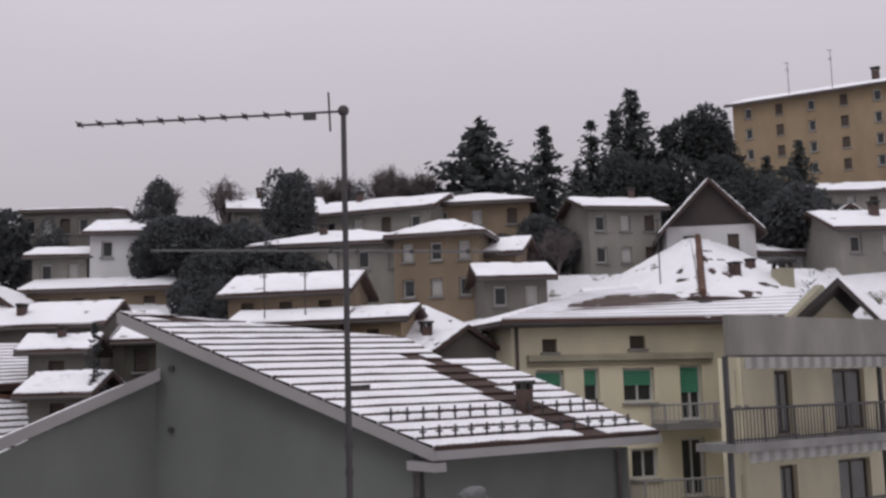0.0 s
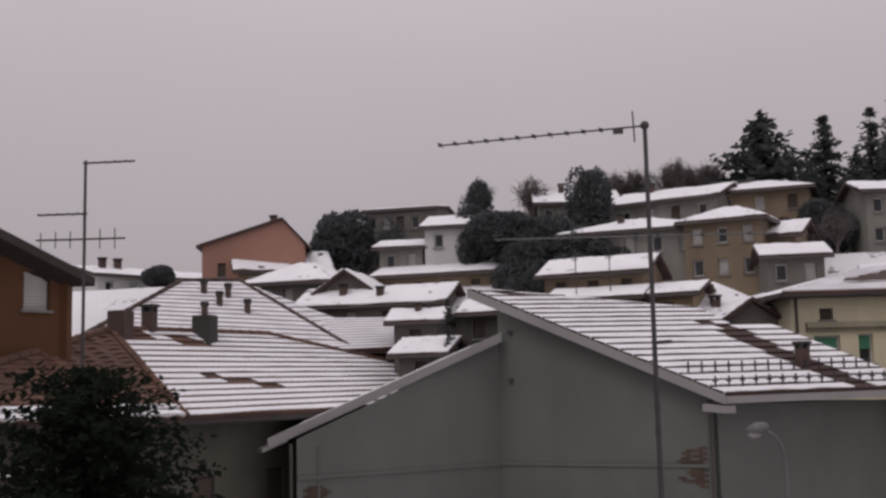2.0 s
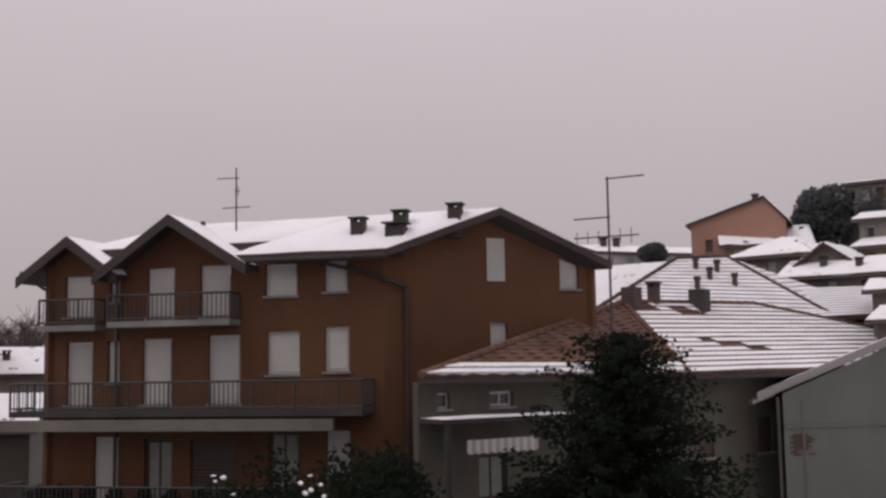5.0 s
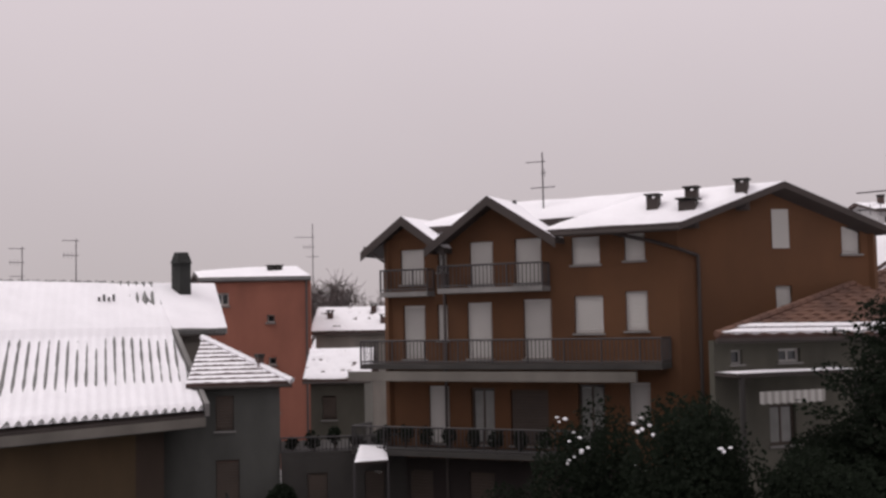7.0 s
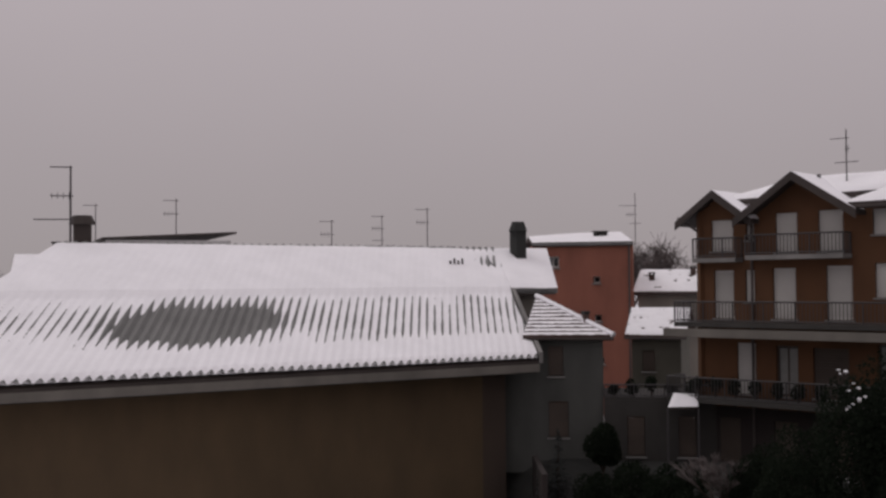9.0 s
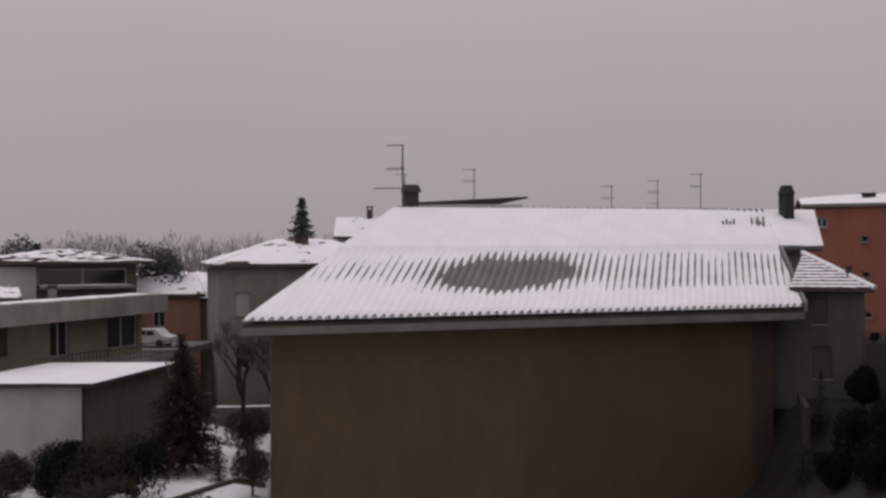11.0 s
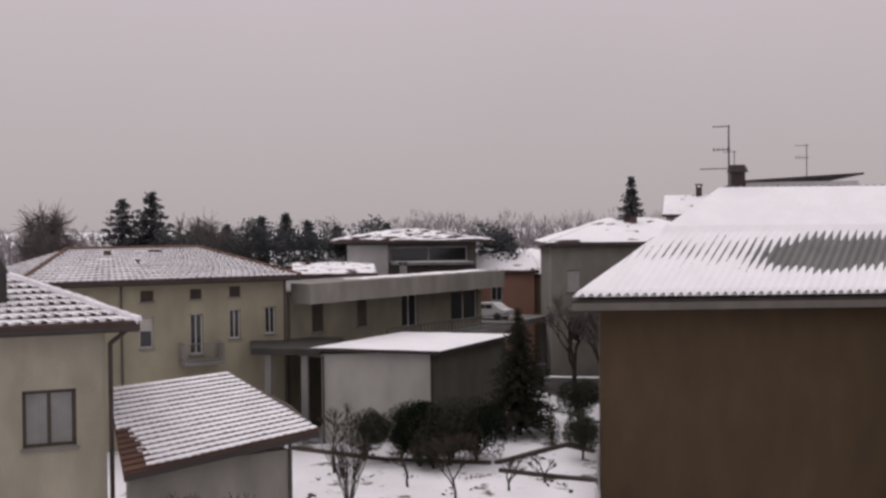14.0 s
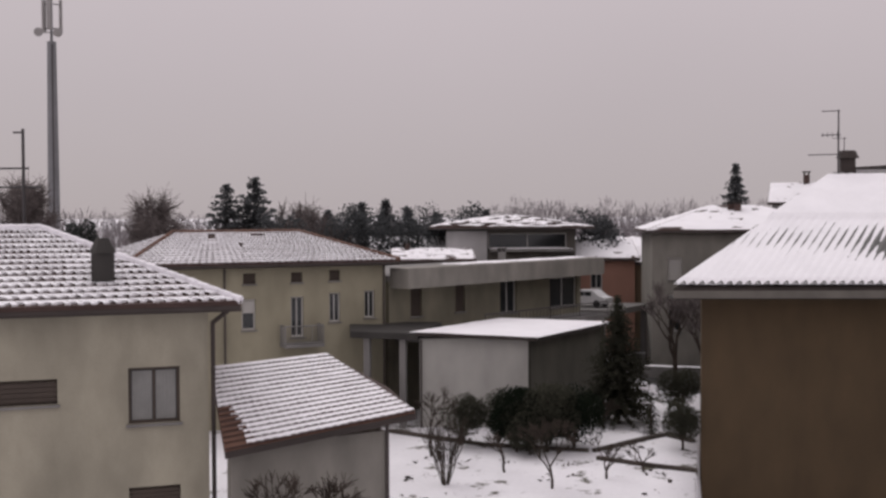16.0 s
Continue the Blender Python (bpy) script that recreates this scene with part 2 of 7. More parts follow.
def wall(parent, a, b, z0, z1, mat, holes=(), thick=0.25, name="wall", gable=None, label=""):
    """A wall with real openings (along, up, wide, high); gable = (along, height) adds a peak."""
    u, n = flat(a, b)
    ln = math.hypot(b[0] - a[0], b[1] - a[1])
    A = Vector((a[0], a[1], 0))
    hs = [(max(h[0], 0.02), h[1], min(h[0] + h[2], ln - 0.02), h[1] + h[3]) for h in holes if h[1] + h[3] < z1 and h[1] > z0]
    us = sorted({0.0, ln, *[h[0] for h in hs], *[h[2] for h in hs]})
    zs = sorted({z0, z1, *[h[1] for h in hs], *[h[3] for h in hs]})
    bm = bmesh.new()
    grid = {}

    def vert(i, j, k):
        key = (i, j, k)
        if key not in grid:
            grid[key] = bm.verts.new(A + u * us[i] + Vector((0, 0, zs[j])) - n * (thick * k))
        return grid[key]

    full = {}
    for i in range(len(us) - 1):
        for j in range(len(zs) - 1):
            cu, cz = (us[i] + us[i + 1]) / 2, (zs[j] + zs[j + 1]) / 2
            full[i, j] = not any(h[0] < cu < h[2] and h[1] < cz < h[3] for h in hs)
    for (i, j), ok in full.items():
        if not ok:
            continue
        for k in (0, 1):
            bm.faces.new([vert(i, j, k), vert(i + 1, j, k), vert(i + 1, j + 1, k), vert(i, j + 1, k)])
        for di, dj, p, q in ((-1, 0, (i, j), (i, j + 1)), (1, 0, (i + 1, j), (i + 1, j + 1)), (0, -1, (i, j), (i + 1, j)), (0, 1, (i, j + 1), (i + 1, j + 1))):
            if not full.get((i + di, j + dj), False):
                bm.faces.new([vert(*p, 0), vert(*q, 0), vert(*q, 1), vert(*p, 1)])
    if gable:
        pts = [A + V(0, 0, z1 + 0.002), A + u * ln + V(0, 0, z1 + 0.002), A + u * gable[0] + V(0, 0, gable[1])]
        f0, f1 = [bm.verts.new(p) for p in pts], [bm.verts.new(p - n * thick) for p in pts]
        bm.faces.new(f0), bm.faces.new(f1[::-1])
        for i in range(3):
            j = (i + 1) % 3
            bm.faces.new((f0[i], f1[i], f1[j], f0[j]))
    return part(name, bm, mat, parent, label)


def pleated(bm, p, across, out, high, rows):
    """One sheet of joined slats."""
    prev = None
    for i in range(rows):
        for f, o in ((0.0, 1.0), (0.86, 0.75), (0.88, 0.0)):
            q = p + V(0, 0, high * (i + f) / rows) + out * o
            row = (bm.verts.new(q), bm.verts.new(q + across))
            if prev:
                bm.faces.new((prev[0], prev[1], row[1], row[0]))
            prev = row
    q = p + V(0, 0, high) + out * 0.0
    row = (bm.verts.new(q), bm.verts.new(q + across))
    bm.faces.new((prev[0], prev[1], row[1], row[0]))


def window(parent, a, b, hole, kind="glass", name="window"):
    """What fills an opening: frame, panes or blind, sill."""
    u, n = flat(a, b)
    x, z, w, h = hole
    P = Vector((a[0], a[1], 0)) + u * x + V(0, 0, z)
    bm = bmesh.new()
    t = min(0.07, w * 0.12)
    back = -n * 0.13
    for o, e, g in ((V(0, 0, 0), u * t, V(0, 0, h)), (u * (w - t), u * t, V(0, 0, h)), (u * t, u * (w - 2 * t), V(0, 0, t)), (u * t + V(0, 0, h - t), u * (w - 2 * t), V(0, 0, t))):
        para(bm, P + back + o, e, -n * 0.06, g)
    if kind in ("glass", "green", "curtain") and w > 0.45:
        para(bm, P + back + u * (w / 2 - t * 0.4) + V(0, 0, t), u * t * 0.8, -n * 0.05, V(0, 0, h - 2 * t))
    fr = part(name, bm, WOOD if kind in ("wood", "curtain") else FRAME_WHITE, parent)
    inner = P + u * t + V(0, 0, t) - n * 0.17
    iw, ih = w - 2 * t, h - 2 * t
    drop = {"blind": 1.0, "green": 0.5, "half": 0.45, "wood": 1.0}.get(kind, 0.0)
    bm = bmesh.new()
    if kind == "wood":
        pleated(bm, P + u * 0.02 + V(0, 0, t) - n * 0.10, u * (w - 0.04), n * 0.03, ih, max(4, int(ih / 0.1)))
        part("shutter", bm, WOOD, fr, "brown slatted shutters, closed")
    elif drop:
        rows = max(3, int(ih * drop / 0.07))
        pleated(bm, P + u * t + V(0, 0, t + ih * (1 - drop)) - n * 0.12, u * iw, n * 0.015, ih * drop, rows)
        part("blind", bm, GREEN if kind == "green" else BLIND, fr)
    if drop < 1.0:
        bm = bmesh.new()
        para(bm, inner, u * iw, -n * 0.02, V(0, 0, ih))
        part("pane", bm, GLASS, fr)
        if kind == "curtain":
            for x0 in (0.02, 0.54):
                bm = bmesh.new()
                prev = None
                for i in range(13):
                    p = inner + n * (0.012 + 0.010 * (i % 2)) + u * (iw * (x0 + 0.44 * i / 12))
                    row = [bm.verts.new(p + V(0, 0, 0.01)), bm.verts.new(p + V(0, 0, ih * 0.98))]
                    if prev:
                        bm.faces.new((prev[0], row[0], row[1], prev[1]))
                    prev = row
                part("curtain", bm, CURTAIN, fr)
    bm = bmesh.new()
    para(bm, P - u * 0.06 - V(0, 0, 0.07), u * (w + 0.12), n * 0.07, V(0, 0, 0.062))
    part("sill", bm, CONCRETE, fr)
    return fr


def quad_point(c, s, t):
    """A place on a slope: s along the eave, t up to the ridge; c = eave0, eave1, ridge1, ridge0."""
    return c[0].lerp(c[1], s).lerp(c[3].lerp(c[2], s), t)


def slope_normal(c):
    n = (c[1] - c[0]).cross(c[3] - c[0])
    if n.length < 1e-6:
        n = (c[1] - c[0]).cross(c[2] - c[0])
    n.normalize()
    return n if n.z > 0 else -n


def snow_blanket(parent, c, thick=0.07, nx=14, ny=7, seed=0, name="snow", patchy=0.0):
    """A layer of snow with an uneven edge and surface, over one slope; patchy: how much of the roof shows through."""
    n = slope_normal(c)
    bm = bmesh.new()
    rows = []
    if patchy:
        nx, ny = nx * 3, ny * 3
    for j in range(ny + 1):
        row = []
        for i in range(nx + 1):
            s, t = i / nx, j / ny
            edge = i in (0, nx) or j in (0, ny)
            p = quad_point(c, s, t)
            wob = noise.noise(Vector((p.x * 0.8 + seed, p.y * 0.8, p.z)))
            d = 0.012 if edge else thick * (1 + 0.45 * wob)
            if patchy:
                hole = noise.noise(Vector((s * 5 + seed * 3, t * 9, seed))) + 0.6 * noise.noise(Vector((s * 17 + seed, t * 15, 2)))
                rim = 0.35 * max(0.0, 1 - t / 0.12) + 0.35 * max(0.0, (t - 0.9) / 0.1)
                d = min(d, thick * 2.2 * (1 - patchy * 1.35 - rim * 0.8 - hole) - 0.03)
            if j == 0:
                p = p + (quad_point(c, s, 0.02) - p) * (wob * 1.4 + 0.4)
            row.append(bm.verts.new(p + n * d))
        rows.append(row)
    for j in range(ny):
        for i in range(nx):
            bm.faces.new((rows[j][i], rows[j][i + 1], rows[j + 1][i + 1], rows[j + 1][i]))
    bmesh.ops.remove_doubles(bm, verts=bm.verts, dist=0.004)
    for f in bm.faces:
        f.smooth = True
    return tagged(part(name, bm, SNOW, parent), kind="stuff")


def snow_courses(parent, c, rows, cover=0.8, seg=26, bare=(), seed=1, thick=0.05, name="snow", mat=None, notch=0.3):
    """Snow lying on the courses of a tiled slope, with the tile edges bare between; bare = patches (s, t, rs, rt)."""
    rnd = random.Random(seed)
    n = slope_normal(c)
    bm = bmesh.new()
    for r in range(rows):
        drift = rnd.uniform(0, 9)
        for i in range(seg):
            s0, s1 = i / seg, (i + 1) / seg
            sm, tm = (s0 + s1) / 2, (r + 0.5) / rows
            if any(((sm - b[0]) / b[2]) ** 2 + ((tm - b[1]) / b[3]) ** 2 < 1 + 0.5 * noise.noise(Vector((sm * 14, tm * 14, seed))) for b in bare):
                continue
            lo = [(r + (1 - cover) * (0.55 + 0.9 * noise.noise(Vector((s * 9 + drift, r * 1.7, seed)))) + 0.06) / rows for s in (s0, s1)]
            if i % 2:
                lo = [v + (1 - cover) * notch * (0.5 + rnd.random()) / rows for v in lo]
            hi = (r + 0.99) / rows
            a, b = quad_point(c, s0, max(0, lo[0])), quad_point(c, s1, max(0, lo[1]))
            d, e = quad_point(c, s1, hi), quad_point(c, s0, hi)
            vs = [bm.verts.new(a + n * 0.004), bm.verts.new(b + n * 0.004), bm.verts.new(b + n * thick), bm.verts.new(a + n * thick), bm.verts.new(d + n * thick * 0.6), bm.verts.new(e + n * thick * 0.6)]
            bm.faces.new((vs[0], vs[1], vs[2], vs[3]))
            bm.faces.new((vs[3], vs[2], vs[4], vs[5]))
    bmesh.ops.remove_doubles(bm, verts=bm.verts, dist=0.002)
    return tagged(part(name, bm, mat or SNOW, parent), kind="stuff")


def tile_courses(parent, c, rows, mat, name="tiles", step=0.05):
    """Overlapping courses of tiles as real steps up a slope."""
    n = slope_normal(c)
    bm = bmesh.new()
    for r in range(rows):
        a, b = quad_point(c, 0, r / rows), quad_point(c, 1, r / rows)
        d, e = quad_point(c, 1, min(1, (r + 1.08) / rows)), quad_point(c, 0, min(1, (r + 1.08) / rows))
        vs = [bm.verts.new(p) for p in (a - n * 0.02, b - n * 0.02, b + n * step, a + n * step, d + n * 0.005, e + n * 0.005)]
        bm.faces.new((vs[0], vs[1], vs[2], vs[3]))
        bm.faces.new((vs[3], vs[2], vs[4], vs[5]))
    return part(name, bm, mat, parent)


def ridge_tiles(parent, p, q, mat, r=0.09, size=0.4, name="ridge_tile"):
    p, q = Vector(p), Vector(q)
    k = max(1, int((q - p).length / size))
    for i in range(k):
        bm = bmesh.new()
        a, b = p.lerp(q, i / k), p.lerp(q, (i + 1.08) / k)
        tube(bm, a, b, r * 1.1, r * 0.9, 6)
        part(name, bm, mat, parent)


def chimney(parent, at, w=0.45, h=1.0, mat=None, cap=True, name="chimney", turn=0.0):
    u, v = V(math.cos(turn), math.sin(turn), 0), V(-math.sin(turn), math.cos(turn), 0)
    at = Vector(at)
    bm = bmesh.new()
    para(bm, at - u * w / 2 - v * w / 2 - V(0, 0, 0.5), u * w, v * w, V(0, 0, 0.5 + h * 0.72))
    ob = part(name, bm, mat or BRICK, parent)
    if cap:
        bm = bmesh.new()
        for i in (-1, 1):
            for j in (-1, 1):
                para(bm, at + u * (i * w * 0.36 - 0.05) + v * (j * w * 0.36 - 0.05) + V(0, 0, h * 0.72), u * 0.1, v * 0.1, V(0, 0, h * 0.2))
        para(bm, at - u * w * 0.66 - v * w * 0.66 + V(0, 0, h * 0.9), u * w * 1.32, v * w * 1.32, V(0, 0, h * 0.1))
        part("cap", bm, CONCRETE_DARK, ob)
    return ob


def downpipe(parent, p, q, r=0.045):
    bm = bmesh.new()
    tube(bm, p, q, r)
    return part("downpipe", bm, GUTTER, parent)


def railing(parent, p, q, h=0.85, step=0.13, mat=None, name="railing"):
    p, q = Vector(p), Vector(q)
    d = q - p
    k = max(2, int(d.length / step))
    bm = bmesh.new()
    tube(bm, p + V(0, 0, h), q + V(0, 0, h), 0.03, sides=6)
    tube(bm, p + V(0, 0, 0.08), q + V(0, 0, 0.08), 0.02, sides=5)
    for i in range(k + 1):
        a = p + d * (i / k)
        tube(bm, a, a + V(0, 0, h), 0.03 if i % 9 == 0 else 0.014, sides=4)
    return part(name, bm, mat or STEEL_DARK, parent)


def balcony(parent, a, b, x0, x1, z, out=0.9, rail=0.85, mat=None, rail_mat=None, ends=True, thick=0.16):
    u, n = flat(a, b)
    A = Vector((a[0], a[1], z))
    bm = bmesh.new()
    para(bm, A + u * x0 + n * 0.003, u * (x1 - x0), n * out, V(0, 0, thick))
    ob = part("balcony", bm, mat or CONCRETE, parent)
    t = V(0, 0, thick)
    o = n * (out - 0.05)
    railing(ob, A + u * x0 + o + t, A + u * x1 + o + t, rail, mat=rail_mat)
    if ends:
        for x in (x0 + 0.03, x1 - 0.03):
            railing(ob, A + u * x + n * 0.05 + t, A + u * x + o + t, rail, mat=rail_mat)
    return ob


def house(name, a, yaw, ln, dp, z0, ze, zr, mat, label, roof="side", over=0.3, holes=(), kinds=(), side_holes=(), group="", roof_mat=None, fascia=None, snow="blanket", seed=0, chim=(), gable_mat=None, patchy=0.12):
    """A house: front from corner a along yaw; the roof's ridge along the front (side), away from it (front), or hipped."""
    u, v = V(math.cos(radians(yaw)), math.sin(radians(yaw)), 0), V(-math.sin(radians(yaw)), math.cos(radians(yaw)), 0)
    A = V(a[0], a[1], 0)
    B, C, D = A + u * ln, A + u * ln + v * dp, A + v * dp
    ob = thing(name, (A.x, A.y, z0), label, "house", group)
    front_g = (ln / 2, zr) if roof == "front" else None
    side_g = (dp / 2, zr) if roof == "side" else None
    wall(ob, A, B, z0, ze, mat, holes, gable=None if gable_mat else front_g)
    if gable_mat:
        bm = bmesh.new()
        tri = [A + V(0, 0, ze + 0.003) - v * 0.02, B + V(0, 0, ze + 0.003) - v * 0.02, A + u * ln / 2 + V(0, 0, zr) - v * 0.02]
        f0, f1 = [bm.verts.new(p) for p in tri], [bm.verts.new(p + v * 0.2) for p in tri]
        bm.faces.new(f0), bm.faces.new(f1[::-1])
        for i in range(3):
            bm.faces.new((f0[i], f0[(i + 1) % 3], f1[(i + 1) % 3], f1[i]))
        part("gable", bm, gable_mat, ob, "dark timber gable")
    wall(ob, B + v * 0.25, C - v * 0.25, z0, ze, mat, gable=side_g if not side_g else (dp / 2 - 0.25, zr - 0.05))
    wall(ob, C, D, z0, ze, mat, gable=front_g)
    wall(ob, D - v * 0.25, A + v * 0.25, z0, ze, mat, side_holes, gable=side_g if not side_g else (dp / 2 - 0.25, zr - 0.05))
    for i, h in enumerate(holes):
        window(ob, A, B, h, kinds[i % len(kinds)] if kinds else "glass")
    for h in side_holes:
        window(ob, D - v * 0.25, A + v * 0.25, h, "glass")
    up = V(0, 0, 1)
    k = (zr - ze) / (dp / 2 if roof != "front" else ln / 2)
    lo = up * (ze - over * k + 0.04)
    hi = up * (zr + 0.06)
    ou, ov = u * over, v * over
    if roof == "side":
        r0, r1 = A + v * dp / 2 - ou + hi, B + v * dp / 2 + ou + hi
        planes = [(A - ou - ov + lo, B + ou - ov + lo, r1, r0), (C + ou + ov + lo, D - ou + ov + lo, r0, r1)]
    elif roof == "front":
        r0, r1 = A + u * ln / 2 - ov + hi, D + u * ln / 2 + ov + hi
        planes = [(D - ou + ov + lo, A - ou - ov + lo, r0, r1), (B + ou - ov + lo, C + ou + ov + lo, r1, r0)]
    else:
        ins = min(dp / 2, ln / 2 * 0.9)
        r0, r1 = A + v * dp / 2 + u * ins + hi, B + v * dp / 2 - u * ins + hi
        e = [A - ou - ov + lo, B + ou - ov + lo, C + ou + ov + lo, D - ou + ov + lo]
        planes = [(e[0], e[1], r1, r0), (e[2], e[3], r0, r1), (e[1], e[2], r1, r1), (e[3], e[0], r0, r0)]
    for i, c in enumerate(planes):
        c = [Vector(p) for p in c]
        bm = bmesh.new()
        pts = c if (c[2] - c[3]).length > 1e-6 else c[:3]
        slab(bm, pts, 0.13)
        rf = part("roof", bm, roof_mat or TILE_DARK, ob)
        if snow == "blanket":
            tile_courses(rf, c, max(6, int((c[3] - c[0]).length / 0.3)), roof_mat or TILE_DARK, step=0.035)
            snow_blanket(rf, c, 0.075, seed=seed + i * 3.7, patchy=patchy)
        elif snow:
            tile_courses(rf, c, snow, roof_mat or TILE_DARK)
            snow_courses(rf, c, snow, 0.8, seed=seed + i, thick=0.07)
        bm = bmesh.new()
        tube(bm, c[0] - V(0, 0, 0.1), c[1] - V(0, 0, 0.1), 0.05, sides=6)
        part("gutter", bm, fascia or GUTTER, rf)
    for s, t, w, h in chim:
        p = quad_point([Vector(q) for q in planes[0]], s, t)
        chimney(ob, p, w, h, turn=radians(yaw))
    return ob


# ---- trees and small repeated things ----
def leaf_clump(bm, p, size, rnd, flatness=0.6):
    a = Vector((rnd.uniform(-1, 1), rnd.uniform(-1, 1), rnd.uniform(-flatness, flatness))).normalized() * size
    b = a.orthogonal().normalized() * size * rnd.uniform(0.35, 0.7)
    vs = [bm.verts.new(p + q) for q in (-a, b * 0.8, a, -b)]
    bm.faces.new(vs)


def limb(bm, p, q, r0, r1, rnd, sides=5, kinks=3, wob=0.08):
    p, q = Vector(p), Vector(q)
    last, ln = p, (q - p).length
    for i in range(kinks):
        t = (i + 1) / kinks
        nx = p.lerp(q, t) + (Vector((rnd.uniform(-1, 1), rnd.uniform(-1, 1), rnd.uniform(-0.5, 0.5))) * ln * wob if i < kinks - 1 else Vector((0, 0, 0)))
        tube(bm, last, nx, r0 + (r1 - r0) * (i / kinks), r0 + (r1 - r0) * t, sides)
        last = nx


def conifer(name, at, h, r, label, seed=1, mat=None, bare=0.06, droop=0.25, tiers=None, size=0.75, group="trees on the hillside", power=0.8):
    """A trunk with whorls of drooping branches that carry many small sprays."""
    rnd = random.Random(seed)
    at = Vector(at)
    ob = thing(name, at, label, "tree", group)
    bm = bmesh.new()
    limb(bm, at - V(0, 0, 0.3), at + V(0, 0, h * 0.97), max(0.07, h * 0.022), 0.015, rnd, 7, 4, 0.01)
    part("trunk", bm, BARK, ob)
    bm = bmesh.new()
    tiers = tiers or int(12 + h * 2.2)
    for k in range(tiers):
        t = k / (tiers - 1)
        z = h * (bare + (1 - bare) * t)
        rr = 1.35 * r * (1 - t) ** power * rnd.uniform(0.65, 1.2) + 0.05 * r
        nb = max(5, int(13 * (1 - t * 0.6)))
        a0 = rnd.uniform(0, 6.3)
        for i in range(nb):
            an = a0 + 6.283 * i / nb + rnd.uniform(-0.2, 0.2)
            ln = rr * rnd.uniform(0.7, 1.12)
            d = V(math.cos(an), math.sin(an), 0)
            tip = at + V(0, 0, z - ln * droop) + d * ln
            jit = V(0, 0, rnd.uniform(-0.6, 0.6) * h / tiers)
            tip, base = tip + jit, at + V(0, 0, z) + jit
            steps = max(4, int(ln / (0.085 * size * max(1, r))))
            for s in range(steps):
                q = base.lerp(tip, (s + 0.6) / steps)
                for _ in range(2):
                    leaf_clump(bm, q + Vector((rnd.uniform(-1, 1), rnd.uniform(-1, 1), rnd.uniform(-0.7, 0.4))) * 0.08 * r, r * rnd.uniform(0.085, 0.16) * size, rnd)
    part("crown", bm, mat or FIR, ob)
    return ob


def broadleaf(name, at, h, r, label, seed=1, mat=None, trunk=0.25, count=1500, size=0.16, squash=1.0, group="trees on the hillside", category="tree", lumps=7):
    """An evergreen crown of many leaves over lumps, with gaps, on a trunk with limbs."""
    rnd = random.Random(seed)
    at = Vector(at)
    ob = thing(name, at, label, category, group)
    bm = bmesh.new()
    top = at + V(0, 0, h * 0.7)
    limb(bm, at - V(0, 0, 0.3), top, max(0.05, h * 0.03), 0.03, rnd, 6, 3, 0.03)
    cz = h * (trunk + (1 - trunk) / 2)
    rz = h * (1 - trunk) / 2 * squash
    cen = []
    for i in range(lumps):
        an, el = rnd.uniform(0, 6.3), rnd.uniform(-0.8, 0.9)
        c = at + V(math.cos(an) * r * 0.5 * math.cos(el), math.sin(an) * r * 0.5 * math.cos(el), cz + rz * 0.55 * math.sin(el))
        cen.append((c, rnd.uniform(0.5, 0.68)))
        limb(bm, at + V(0, 0, h * trunk * 0.8), c, max(0.03, h * 0.012), 0.012, rnd, 4, 2)
    cen.append((at + V(0, 0, cz), 0.8))
    part("trunk", bm, BARK, ob)
    bm = bmesh.new()
    for i in range(int(count * 3.0)):
        c, k = rnd.choice(cen)
        d = Vector((rnd.gauss(0, 1), rnd.gauss(0, 1), rnd.gauss(0, 1))).normalized() * (rnd.uniform(0.55, 1.0) ** 0.5)
        p = c + V(d.x * r * k, d.y * r * k, d.z * rz * k)
        leaf_clump(bm, p, r * size * 0.72 * rnd.uniform(0.6, 1.3), rnd, 1.0)
    part("crown", bm, mat or LEAF, ob)
    return ob


def bare_tree(name, at, h, r, label, seed=1, depth=5, mat=None, trunk=0.3, r0=None, category="tree", group="bare winter trees", spread=0.55):
    rnd = random.Random(seed)
    at = Vector(at)
    ob = thing(name, at, label, category, group)
    bm, tw = bmesh.new(), bmesh.new()

    def grow(p, d, ln, rad, k):
        q = p + d * ln
        limb(bm if k > 1 else tw, p, q, max(rad, h * 0.0028), max(rad * 0.62, h * 0.0020), rnd, 5 if k > 2 else 3, 2, 0.07)
        if k == 0:
            return
        for _ in range(3 if k > 1 else 7):
            nd = (d + Vector((rnd.uniform(-1, 1), rnd.uniform(-1, 1), rnd.uniform(-0.25, 0.75))) * spread).normalized()
            nd.x *= 1 + 0.25 * (r / h)
            nd.y *= 1 + 0.25 * (r / h)
            grow(p.lerp(q, rnd.uniform(0.65, 1)), nd, ln * rnd.uniform(0.6, 0.82), rad * 0.58, k - 1)

    rad = r0 or h * 0.028
    grow(at - V(0, 0, 0.2), Vector((rnd.uniform(-0.1, 0.1), rnd.uniform(-0.1, 0.1), 1)).normalized(), h * trunk, rad, depth)
    part("trunk", bm, mat or BARK, ob)
    tagged(part("spray", tw, mat or TWIG, ob), kind="stuff")
    return ob


